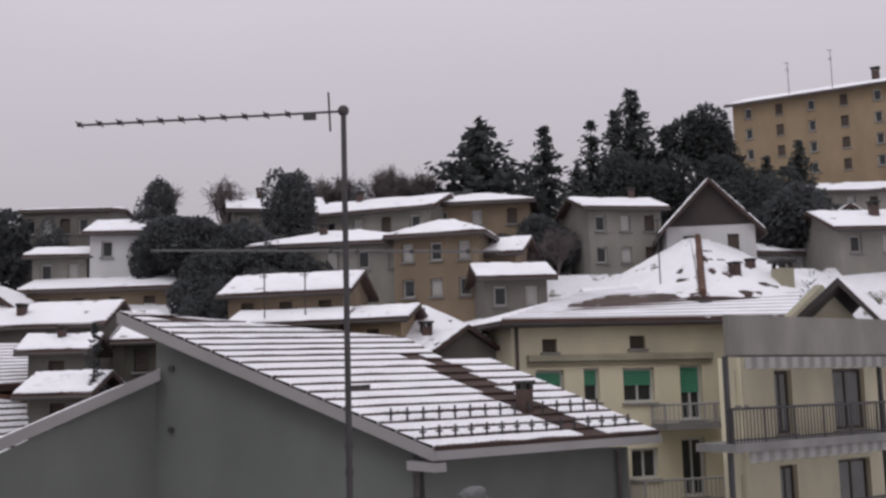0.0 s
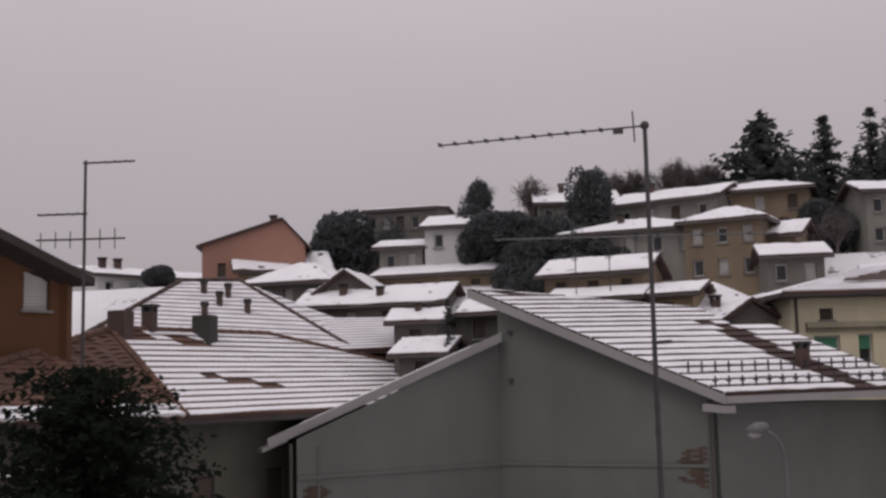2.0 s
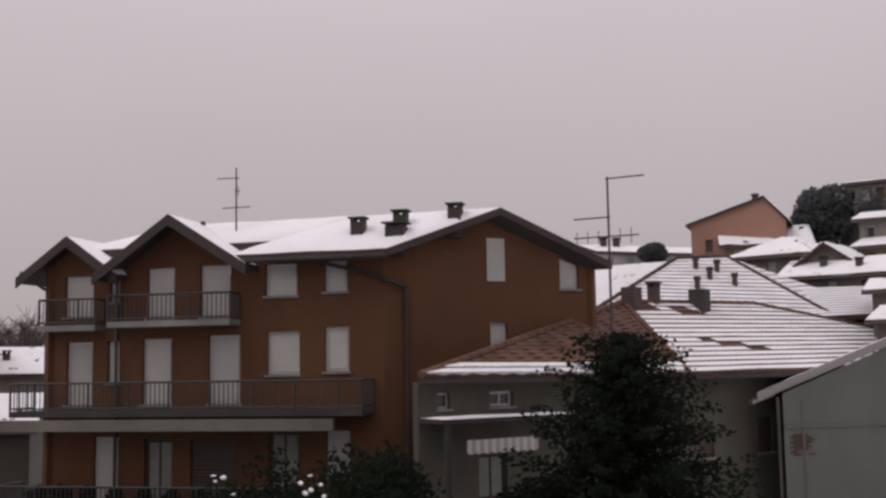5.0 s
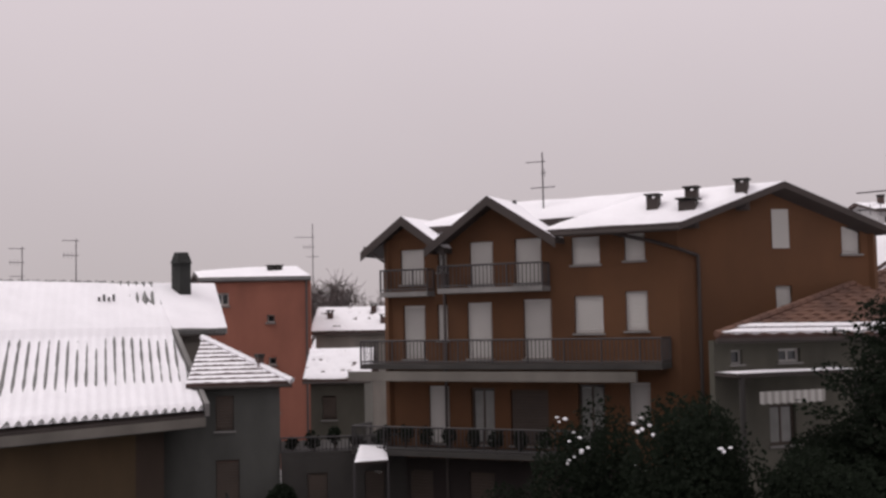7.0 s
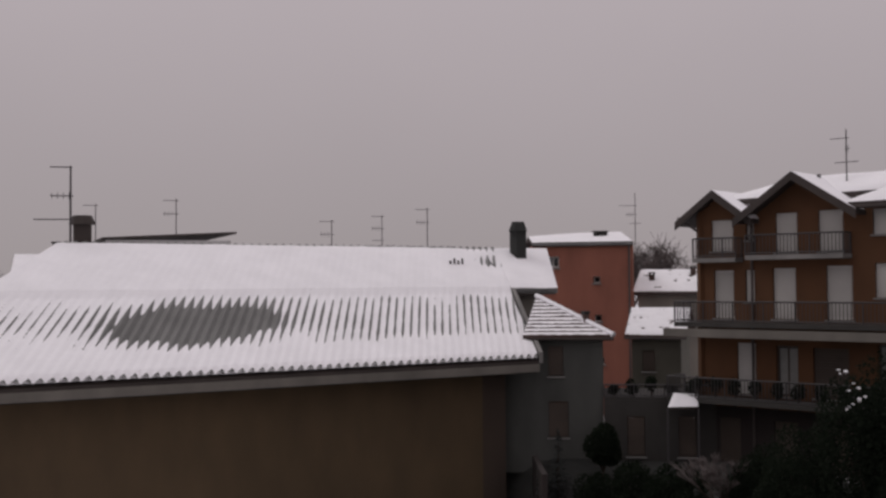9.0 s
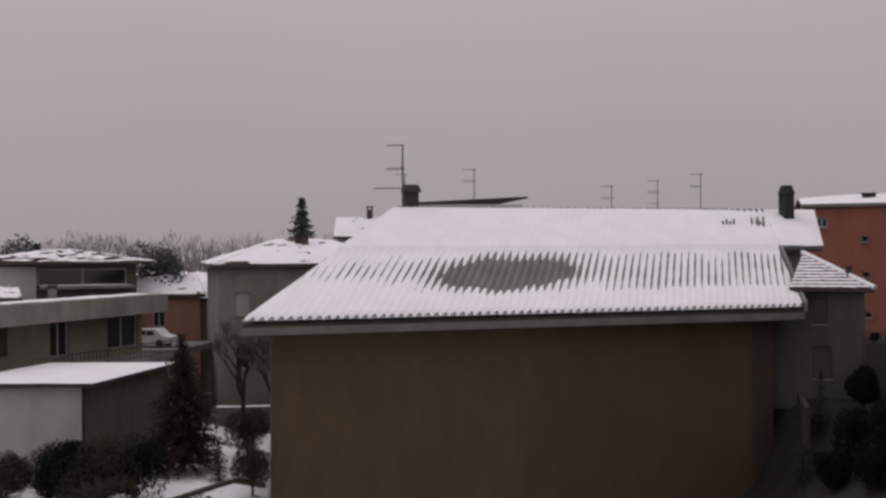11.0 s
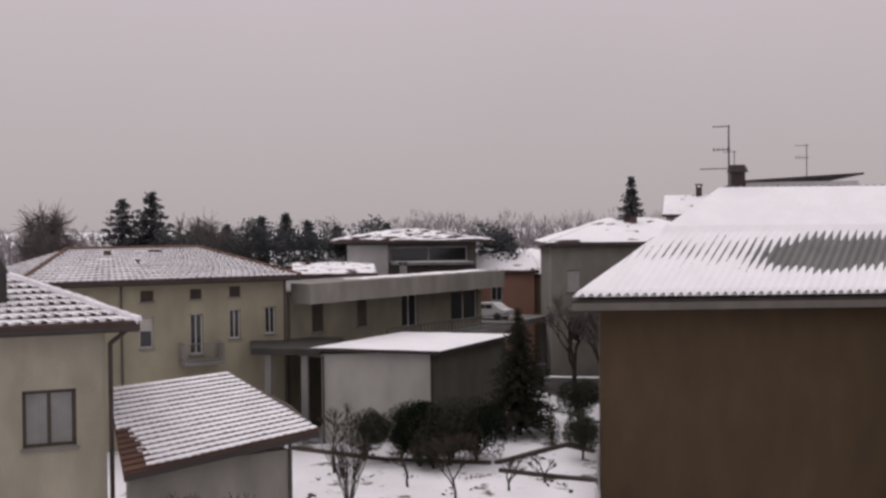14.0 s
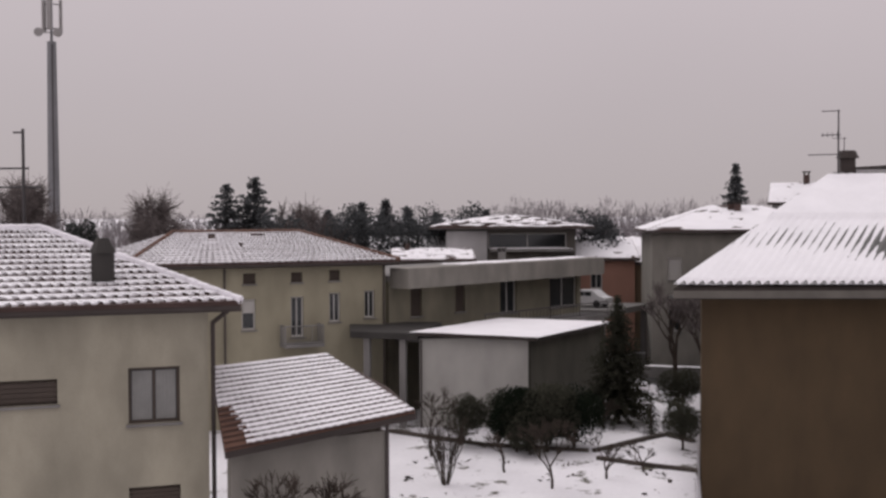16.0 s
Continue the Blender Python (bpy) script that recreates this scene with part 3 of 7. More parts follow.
def twig_tree(name, at, h, r, label, seed=1, count=700, group="bare winter trees"):
    """A leafless tree: trunk, forking limbs and a rounded haze of fine twigs."""
    rnd = random.Random(seed)
    at = Vector(at)
    ob = thing(name, at, label, "tree", group)
    bm, tw = bmesh.new(), bmesh.new()
    cz = h - r * 0.95
    fork = at + V(0, 0, max(0.25, cz - r * 0.9))
    limb(bm, at - V(0, 0, 0.3), fork, 0.05 * r + 0.03, 0.035 * r + 0.02, rnd, 6, 3, 0.04)
    ends = []
    for i in range(13):
        an, el = 2.4 * i + rnd.uniform(-0.3, 0.3), rnd.uniform(0.1, 1.4)
        q = at + V(0, 0, cz) + V(math.cos(an) * math.cos(el) * r * 0.62, math.sin(an) * math.cos(el) * r * 0.62, (math.sin(el) - 0.25) * r * 0.75)
        limb(bm, fork, q, 0.028 * r + 0.01, 0.010 * r + 0.005, rnd, 5, 3, 0.08)
        ends.append(q)
    for i in range(count):
        q = fork.lerp(rnd.choice(ends), rnd.uniform(0.45, 1.0))
        d = Vector((rnd.gauss(0, 1), rnd.gauss(0, 1), rnd.gauss(0.45, 0.8))).normalized()
        limb(tw, q, q + d * r * rnd.uniform(0.22, 0.5), 0.0065 * r + 0.004, 0.003 * r + 0.003, rnd, 3, 2, 0.12)
    part("trunk", bm, TWIG, ob)
    tagged(part("spray", tw, TWIG, ob), kind="stuff")
    return ob


def antenna(name, base, h, turn, booms, label, mat=None, r=0.03, group="rooftop aerials", below=0.0):
    """A mast with aerials: each boom = (height, turn, reach one way, reach the other, rods, rod length, upright)."""
    base = Vector(base)
    ob = thing(name, base, label, "antenna", group)
    bm = bmesh.new()
    tube(bm, base - V(0, 0, below), base + V(0, 0, h), r, r * 0.8)
    part("mast", bm, mat or STEEL_DARK, ob)
    for z, tn, l0, l1, rods, rl, up in booms:
        d = V(math.cos(radians(tn)), math.sin(radians(tn)), 0)
        s = V(0, 0, 1) if up else V(-d.y, d.x, 0)
        c = base + V(0, 0, z)
        bm = bmesh.new()
        tube(bm, c - d * l0, c + d * l1, r * 0.55, sides=6)
        bo = part("boom", bm, mat or STEEL_DARK, ob)
        for i in range(rods):
            p = c - d * l0 + d * ((l0 + l1) * (i + 0.3) / rods)
            bm = bmesh.new()
            k = rl * (0.75 + 0.25 * (i / max(1, rods - 1)))
            tube(bm, p - s * k, p + s * k, r * 0.32, sides=5)
            part("rod", bm, mat or STEEL_DARK, bo)
    return ob


# ---- ground ----
def smooth(a, b, t):
    t = min(1.0, max(0.0, (t - a) / (b - a)))
    return t * t * (3 - 2 * t)


def terrain(x, y):
    side = smooth(-52, -36, x) * (1 - smooth(60, 160, x))
    hill = (12.2 * smooth(43.5, 57, y) + 6.5 * smooth(60, 80, y) * smooth(-2, 12, x)) * side * (1 - smooth(84, 150, y))
    west = 1 - smooth(-33, -29, x)
    yard = 2.4 * (smooth(12.5, 16, y) * west + smooth(15, 20, y) * (1 - west)) * (1 - smooth(84, 150, y))
    dip = -2.2 * smooth(-8.32, -8.14, y) * (1 - smooth(11.5, 15, y)) * smooth(-44, -38, x) * (1 - smooth(-16, -8, x))
    far = 2.5 * smooth(120, 300, math.hypot(x, y))
    return max(hill, 0) + yard + dip + far + 0.05 * noise.noise(Vector((x * 0.4, y * 0.4, 0)))


def build_ground():
    bm = bmesh.new()
    xs = [-2600, -1400, -800, -450, -260, -180, -130] + sorted([-110 + 2.0 * i for i in range(76)] + [-35.0, -33.0, -31.0, -29.0, -27.0, -25.0]) + [50, 70, 110, 180, 300, 600, 1300, 2600]
    ys = [-2600, -1300, -600, -300, -160, -100, -76] + sorted([-60 + 2.0 * i for i in range(81)] + [-8.32, -8.23, -8.14, 11.0, 13.0, 15.0, 17.0, 19.0, 21.0]) + [112, 130, 160, 220, 320, 600, 1300, 2600]
    vs = [[bm.verts.new((x, y, terrain(x, y))) for x in xs] for y in ys]
    for j in range(len(ys) - 1):
        for i in range(len(xs) - 1):
            bm.faces.new((vs[j][i], vs[j][i + 1], vs[j + 1][i + 1], vs[j + 1][i])).smooth = True
    m = material("snowy_ground", (0.80, 0.79, 0.82), 0.85, 0.1, 3, 0.5, 5)
    n, l = m.node_tree.nodes, m.node_tree.links
    b = n["Principled BSDF"]
    old = b.inputs["Base Color"].links[0].from_socket
    tc, nz, rp, mx = n.new("ShaderNodeTexCoord"), n.new("ShaderNodeTexNoise"), n.new("ShaderNodeValToRGB"), n.new("ShaderNodeMix")
    nz.inputs["Scale"].default_value, nz.inputs["Detail"].default_value, nz.inputs["Roughness"].default_value = 0.55, 9.0, 0.7
    rp.color_ramp.elements[0].position, rp.color_ramp.elements[1].position = 0.56, 0.62
    mx.data_type = "RGBA"
    mx.inputs["B"].default_value = (0.075, 0.07, 0.05, 1)
    l.new(tc.outputs["Object"], nz.inputs["Vector"])
    l.new(nz.outputs["Fac"], rp.inputs[0])
    l.new(rp.outputs["Color"], mx.inputs["Factor"])
    l.new(old, mx.inputs["A"])
    l.new(mx.outputs["Result"], b.inputs["Base Color"])
    g = part("ground", bm, m)
    tagged(g, "snow-dusted ground rising to a wooded hillside", "ground", kind="structure")


build_ground()


# ---- the grey gabled house ----
def grey_house():
    ob = thing("grey_house", (-8, 42, 0), "grey rendered house with a snowy tiled roof above a bare gable", "house")
    zb = 1.5
    peak, eave, back_e, back_p = V(-11.08, 41.48, 12.37), V(-3.6, 39.6, 9.03), V(2.0, 43.3, 9.1), V(-2.2, 45.7, 11.1)
    k = (back_e - eave)
    left = V(-15.39, 36.1, 8.11)
    # gable wall under the high roof, then under the low one
    w0, w1, wl = V(-10.25, 41.75, 0), V(-4.1, 40.2, 0), V(-14.66, 36.35, 0)
    ins = V(0.25, 0.5, 0)
    bm = bmesh.new()
    up = lambda p, z: V(p.x, p.y, z)
    t_k = V(0.18, 0.30, 0)
    front = [up(wl, zb), up(w0, zb), up(w1, zb), up(w1, 9.0), up(w0, 11.75), up(w0, 10.72), up(wl, 8.12)]
    f0 = [bm.verts.new(p) for p in front]
    f1 = [bm.verts.new(p + t_k) for p in front]
    bm.faces.new((f0[0], f0[1], f0[5], f0[6]))
    bm.faces.new((f0[1], f0[2], f0[3], f0[4], f0[5]))
    bm.faces.new((f1[0], f1[6], f1[5], f1[1]))
    bm.faces.new((f1[1], f1[5], f1[4], f1[3], f1[2]))
    for i in range(7):
        j = (i + 1) % 7
        bm.faces.new((f0[i], f1[i], f1[j], f0[j]))
    gw = part("wall", bm, GREY_WALL, ob, "plain grey gable wall")
    # string course and two small vents
    u, n = flat(w0, w1)
    bm = bmesh.new()
    for a, b in ((wl, w0), (w0, w1)):
        uu, nn = flat(a, b)
        para(bm, up(a, 7.05) + nn * 0.004, uu * (Vector(b) - Vector(a)).length, nn * 0.04, V(0, 0, 0.09))
    part("string_course", bm, GREY_WALL, gw)
    for p in (V(-9.85, 41.62, 11.0), V(-9.85, 41.62, 9.55)):
        bm = bmesh.new()
        tube(bm, p - n * 0.1, p + n * 0.06, 0.07, sides=10)
        part("vent", bm, STEEL_DARK, gw)
    # right long wall, back walls
    side_a, side_b = w1, w1 + k * 0.96
    wall(ob, side_a + k.normalized() * 0.3, side_b, zb, 8.75, GREY_WALL)
    wall(ob, side_b, V(-7.5, 47, 0), zb, 8.75, GREY_WALL)
    wall(ob, V(-12.5, 47, 0), wl + V(0.2, 0.5, 0), zb, 7.9, GREY_WALL)
    # the high slope: courses run level, the far edge steps back to a lower ridge
    c = [eave, back_e, back_e + (peak - eave), peak]
    spot = lambda a, t: eave + k * a + (peak - eave) * t
    rf = None
    for i, (t0, t1, a0, a1, rows, bare) in enumerate((
            (0.0, 0.595, 1.0, 1.055, 11, ((0.69, 0.36, 0.075, 0.40), (0.70, 0.74, 0.07, 0.2), (0.74, 0.9, 0.08, 0.06))),
            (0.595, 0.775, 0.84, 0.90, 4, ((0.86, 0.12, 0.05, 0.12),)),
            (0.775, 1.0, 0.90, 0.03, 5, ((0.35, 0.45, 0.13, 0.05), (0.5, 0.7, 0.2, 0.06))))):
        q = [spot(0, t0), spot(a0, t0), spot(a1, t1), spot(0, t1)]
        bm = bmesh.new()
        slab(bm, q, 0.16)
        ro = part("roof", bm, TILE_DARK, ob, "dark tiles half hidden by snow")
        rf = rf or ro
        tile_courses(ro, q, rows, TILE_DARK, step=0.07)
        snow_courses(ro, q, rows, 0.84, 90, seed=4 + i, thick=0.07, bare=bare, notch=0.35)
    bm = bmesh.new()
    d = k.normalized()
    # verge board and eave board
    para(bm, eave - V(0, 0, 0.26), peak - eave, -d * 0.05, V(0, 0, 0.26))
    part("verge_board", bm, FASCIA, rf, "pale grey board along the verge")
    bm = bmesh.new()
    para(bm, eave - V(0, 0, 0.24) - d * 0.02, k, V(0.07, -0.03, 0), V(0, 0, 0.2))
    part("gutter", bm, FASCIA, rf)
    bm = bmesh.new()
    para(bm, eave - V(0.62, -0.1, 0.44), V(0.62, -0.12, -0.06), d * 0.3, V(0, 0, 0.2))
    part("eave_return", bm, FASCIA, rf)
    # snow guards: little crosses in two rows
    bm = bmesh.new()
    para(bm, V(-0.018, -0.02, 0), V(0.042, 0, 0), V(0, 0.03, 0), V(0, 0, 0.30))
    para(bm, V(-0.085, -0.015, 0.14), V(0.17, 0, 0), V(0, 0.025, 0), V(0, 0, 0.045))
    me = bpy.data.meshes.new("snow_guard")
    bm.to_mesh(me)
    bm.free()
    me.materials.append(STEEL_DARK)
    nn = slope_normal(c)
    for row, t in enumerate((0.05, 0.17)):
        for i in range(15):
            s = (i + 0.5 * row + 0.3) / 15.5
            share("snow_guard", me, rf, quad_point(c, s, t) + nn * 0.05, math.atan2(d.y, d.x))
    # chimney
    chimney(ob, quad_point(c, 0.66, 0.20), 0.3, 0.75, turn=math.atan2(d.y, d.x))
    # the low slope on the other side
    lo0, hi0 = left, V(-10.1, 41.45, 10.95)
    kk = V(-0.9, 3.0, 0)
    c2 = [lo0 + kk, lo0, hi0, hi0 + kk * 0.86]
    bm = bmesh.new()
    slab(bm, c2, 0.14)
    r2 = part("roof", bm, TILE_DARK, ob)
    snow_blanket(r2, c2, 0.06, seed=3)
    bm = bmesh.new()
    wn_ = flat(lo0, hi0)[1]
    para(bm, lo0 - V(0, 0, 0.22), hi0 - lo0, wn_ * 0.05, V(0, 0, 0.27))
    part("verge_board", bm, FASCIA, r2, "pale grey board along the verge")
    bm = bmesh.new()
    para(bm, lo0 - V(0.1, 0.1, 0.32), V(0.5, 0.55, 0.26), -wn_ * 0.3, V(0, 0, 0.12))
    part("eave_return", bm, FASCIA, r2)
    # clerestory face between the two slopes
    wall(ob, hi0 + kk * 0.86 - V(-0.25, 0, 0), hi0 + V(0.25, 0.3, 0), 9.5, 11.65, GREY_WALL)
    # bare brick where the render has fallen at the corners
    rnd = random.Random(17)
    for w, ux, z0, rows in ((w1, -1.0, 6.5, 15), (wl, 1.0, 6.2, 9)):
        uu = (u if w is w1 else flat(wl, w0)[0])
        nb = flat(wl, w0)[1] if w is wl else n
        bm = bmesh.new()
        para(bm, V(0, 0, 0), uu * 0.235, nb * 0.018, V(0, 0, 0.066))
        bmesh.ops.recalc_face_normals(bm, faces=bm.faces)
        me = bpy.data.meshes.new("brick")
        bm.to_mesh(me)
        bm.free()
        me.materials.append(BARE_BRICK)
        for r in range(rows):
            for i in range(3):
                if rnd.random() < 1.25 - 0.30 * i - 0.05 * abs(r - rows / 2):
                    share("brick", me, gw, up(w, z0 + 0.075 * r) + nb * 0.004 + uu * (ux * (0.30 + 0.25 * i) - 0.12 * (r % 2)))
    downpipe(ob, up(w1, 8.9) + V(0.08, -0.12, 0), up(w1, zb) + V(0.08, -0.12, 0), 0.05)
    downpipe(ob, up(side_b, 8.7) + V(-0.3, -0.35, 0), up(side_b, zb) + V(-0.3, -0.35, 0), 0.05)
    downpipe(ob, up(wl, 8.0) + V(-0.1, -0.15, 0), up(wl, zb) + V(-0.1, -0.15, 0), 0.05)


grey_house()


def street_lamp():
    x, y = -2.2, 38.2
    base = V(x, y, terrain(x, y))
    ob = thing("street_lamp", base, "grey street lamp with a curved arm and rounded head", "street lamp")
    bm = bmesh.new()
    tube(bm, base, V(x, y, 7.2), 0.07, 0.05)
    pts = [V(x, y, 7.2), V(x - 0.04, y, 7.65), V(x - 0.18, y, 7.95), V(x - 0.42, y, 8.12)]
    for p, q in zip(pts, pts[1:]):
        tube(bm, p, q, 0.045)
    part("pole", bm, STEEL, ob)
    bm = bmesh.new()
    bmesh.ops.create_icosphere(bm, subdivisions=2, radius=1.0, matrix=Matrix.Translation((x - 0.64, y, 8.16)) @ Matrix.Rotation(radians(-14), 4, "Y") @ Matrix.Diagonal((0.32, 0.19, 0.17, 1)))
    hd = part("head", bm, STEEL, ob)
    bm = bmesh.new()
    bmesh.ops.create_icosphere(bm, subdivisions=2, radius=1.0, matrix=Matrix.Translation((x - 0.72, y, 8.07)) @ Matrix.Diagonal((0.20, 0.15, 0.14, 1)))
    part("diffuser", bm, FASCIA, hd)


street_lamp()


# ---- big aerial in front of the grey house ----
def big_aerial():
    x, y = -5.25, 37.1
    z0 = terrain(x, y)
    ob = antenna("tv_aerial", (x, y, z0), 16.04 - z0, 0, [], "tall dark mast carrying two long toothed television aerials", r=0.07)
    top = V(x, y, 16.0)
    bm = bmesh.new()
    tip = V(-11.1, 38.4, 16.2)
    tube(bm, top + V(0.1, 0, 0.02), tip, 0.025, sides=6)
    bo = part("boom", bm, STEEL_DARK, ob)
    d = (tip - top)
    s = V(-d.y, d.x, 0).normalized()
    for i in range(11):
        p = top + d * (0.2 + 0.795 * i / 10)
        bm = bmesh.new()
        tube(bm, p - s * 0.16 - V(0, 0, 0.02), p + s * 0.16 + V(0, 0, 0.05), 0.016, sides=5)
        part("rod", bm, STEEL_DARK, bo)
        bm = bmesh.new()
        para(bm, p - V(0.05, 0.03, 0.03), V(0.1, 0, 0), V(0, 0.06, 0), V(0, 0, 0.09))
        part("clip", bm, STEEL_DARK, bo)
    bm = bmesh.new()
    para(bm, top + V(-0.82, -0.05, -0.14), V(0.26, 0, 0), V(0, 0.1, 0), V(0, 0, 0.15))
    part("junction_box", bm, STEEL_DARK, bo)
    for dx in (-0.27,):
        bm = bmesh.new()
        tube(bm, top + V(dx, -0.02, -0.4), top + V(dx - 0.03, -0.02, 0.42), 0.022, sides=6)
        part("reflector_rod", bm, STEEL_DARK, bo)
    bm = bmesh.new()
    bmesh.ops.create_icosphere(bm, subdivisions=2, radius=0.12, matrix=Matrix.Translation(top + V(0, 0, 0.03)))
    part("mast_cap", bm, STEEL_DARK, ob)
    mid = V(x, y, 13.1)
    bm = bmesh.new()
    tube(bm, mid + V(-4.6, 2.6, 0.5), mid + V(3.15, 0.1, -0.05), 0.024, sides=6)
    b2 = part("boom", bm, STEEL, ob, "thin pale boom")
    for i in range(14):
        p = mid + V(-4.5, 2.55, 0.48).lerp(V(3.05, 0.1, -0.05), i / 13)
        bm = bmesh.new()
        tube(bm, p - V(0.01, 0.3, 0), p + V(0.01, 0.3, 0), 0.010, sides=5)
        part("rod", bm, STEEL, b2)
        if i in (7, 8, 10, 12):
            bm = bmesh.new()
            para(bm, p - V(0.04, 0.03, 0.04), V(0.08, 0, 0), V(0, 0.06, 0), V(0, 0, 0.09))
            part("clip", bm, STEEL_DARK, b2)
    bm = bmesh.new()
    para(bm, V(x - 0.06, y - 0.08, 10.35), V(0.5, 0, 0.02), V(0, 0.1, 0), V(0, 0, 0.09))
    part("amplifier", bm, STEEL_DARK, ob)
    for zz in (9.2, 8.7, 8.1):
        bm = bmesh.new()
        tube(bm, V(x, y, zz), V(x, y, zz + 0.12), 0.085, sides=8)
        part("clamp", bm, STEEL_DARK, ob)


big_aerial()


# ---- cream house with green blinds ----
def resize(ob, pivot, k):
    """Moves a whole thing away from a pivot, mostly a camera position, and enlarges it alike to fit the camera's view.
    """
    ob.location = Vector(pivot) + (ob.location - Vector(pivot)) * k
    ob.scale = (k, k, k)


def cream_house():
    a, b = (-1.6, 43.6), (6.9, 46.7)
    u, n = flat(a, b)
    ln = math.hypot(b[0] - a[0], b[1] - a[1])
    ob = thing("cream_house", (a[0], a[1], 2), "cream rendered house with green roller blinds and snow on the roof", "house")
    holes = [(0.86, 11.22, 0.42, 0.34), (3.42, 11.28, 0.48, 0.34), (0.63, 10.0, 0.82, 0.75), (2.02, 9.9, 0.45, 0.88), (3.18, 9.85, 0.94, 0.92), (4.91, 9.34, 0.69, 1.48), (4.85, 7.32, 0.72, 1.55), (3.32, 7.85, 0.81, 0.8), (1.2, 7.85, 0.81, 0.8)]
    wall(ob, a, b, 2.0, 11.95, CREAM, holes)
    for h, k in zip(holes, ("wood", "wood", "green", "green", "green", "green", "glass", "glass", "glass")):
        window(ob, a, b, h, k)
    A = V(a[0], a[1], 0)
    v = -n
    B = V(b[0], b[1], 0)
    dp = 9.0
    wall(ob, B + v * 0.25, B + v * dp, 2.0, 11.95, CREAM)
    wall(ob, B + v * (dp + 0.25), A + v * (dp + 0.25), 2.0, 11.95, CREAM)
    wall(ob, A + v * dp, A + v * 0.25, 2.0, 11.95, CREAM)
    # cornice
    bm = bmesh.new()
    para(bm, A + u * 0.4 + V(0, 0, 10.98) + n * 0.003, u * 5.5, n * 0.16, V(0, 0, 0.16))
    para(bm, A + u * 0.4 + V(0, 0, 10.86) + n * 0.003, u * 5.5, n * 0.06, V(0, 0, 0.115))
    part("cornice", bm, CREAM_PALE, ob)
    e = 0.45
    z = 12.0
    e0, e1 = A - u * e + n * e + V(0, 0, z), B + u * e + n * e + V(0, 0, z + 0.1)
    r0, r1 = A + u * 4.7 + v * 5.2 + V(0, 0, 13.2), B + u * 3.4 + v * 5.6 + V(0, 0, 13.85)
    planes = [(e0, e1, r1, r0), (A - u * e + v * (dp + 0.6) + V(0, 0, z), e0, r0, r0)]
    for i, c in enumerate(planes):
        c = [Vector(p) for p in c]
        bm = bmesh.new()
        slab(bm, c if i == 0 else c[:3], 0.14)
        rf = part("roof", bm, TILE_DARK, ob)
        if i == 0:
            tile_courses(rf, c, 12, TILE, step=0.05)
            snow_courses(rf, c, 12, 1.08, 60, seed=8, thick=0.1, notch=0.0, bare=((0.24, 0.55, 0.11, 0.17), (0.17, 0.44, 0.07, 0.08)))
        else:
            snow_blanket(rf, c, 0.07, seed=2)
        bm = bmesh.new()
        tube(bm, c[0] - V(0, 0, 0.12), c[1] - V(0, 0, 0.12), 0.06, sides=6)
        part("gutter", bm, EAVE, rf)
    ridge_tiles(rf, r0 + V(0, 0, 0.06), r1 + V(0, 0, 0.06), SNOW, 0.13, 0.45)
    bal = balcony(ob, a, b, 3.95, 5.95, 9.12, 0.8, 0.5, rail_mat=FASCIA)
    balcony(ob, a, b, 3.2, 6.2, 7.1, 0.9, 0.6, rail_mat=FASCIA)
    downpipe(ob, A + u * 0.12 + n * 0.07 + V(0, 0, 11.9), A + u * 0.12 + n * 0.07 + V(0, 0, 2.2))
    chimney(ob, quad_point([Vector(p) for p in planes[0]], 0.95, 0.62), 0.5, 1.0, mat=CREAM_PALE, turn=math.atan2(u.y, u.x))
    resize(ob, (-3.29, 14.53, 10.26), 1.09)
    # dark neighbour's gable tucked against it
    house("dark_gabled_annex", (-4.0, 46.6), 18, 2.7, 5, 2, 11.2, 12.1, DULL, "dark gabled annex with a snowy roof and small chimneys", roof="front", seed=5, chim=((0.55, 0.7, 0.3, 0.6), (0.3, 0.85, 0.25, 0.5)))


cream_house()


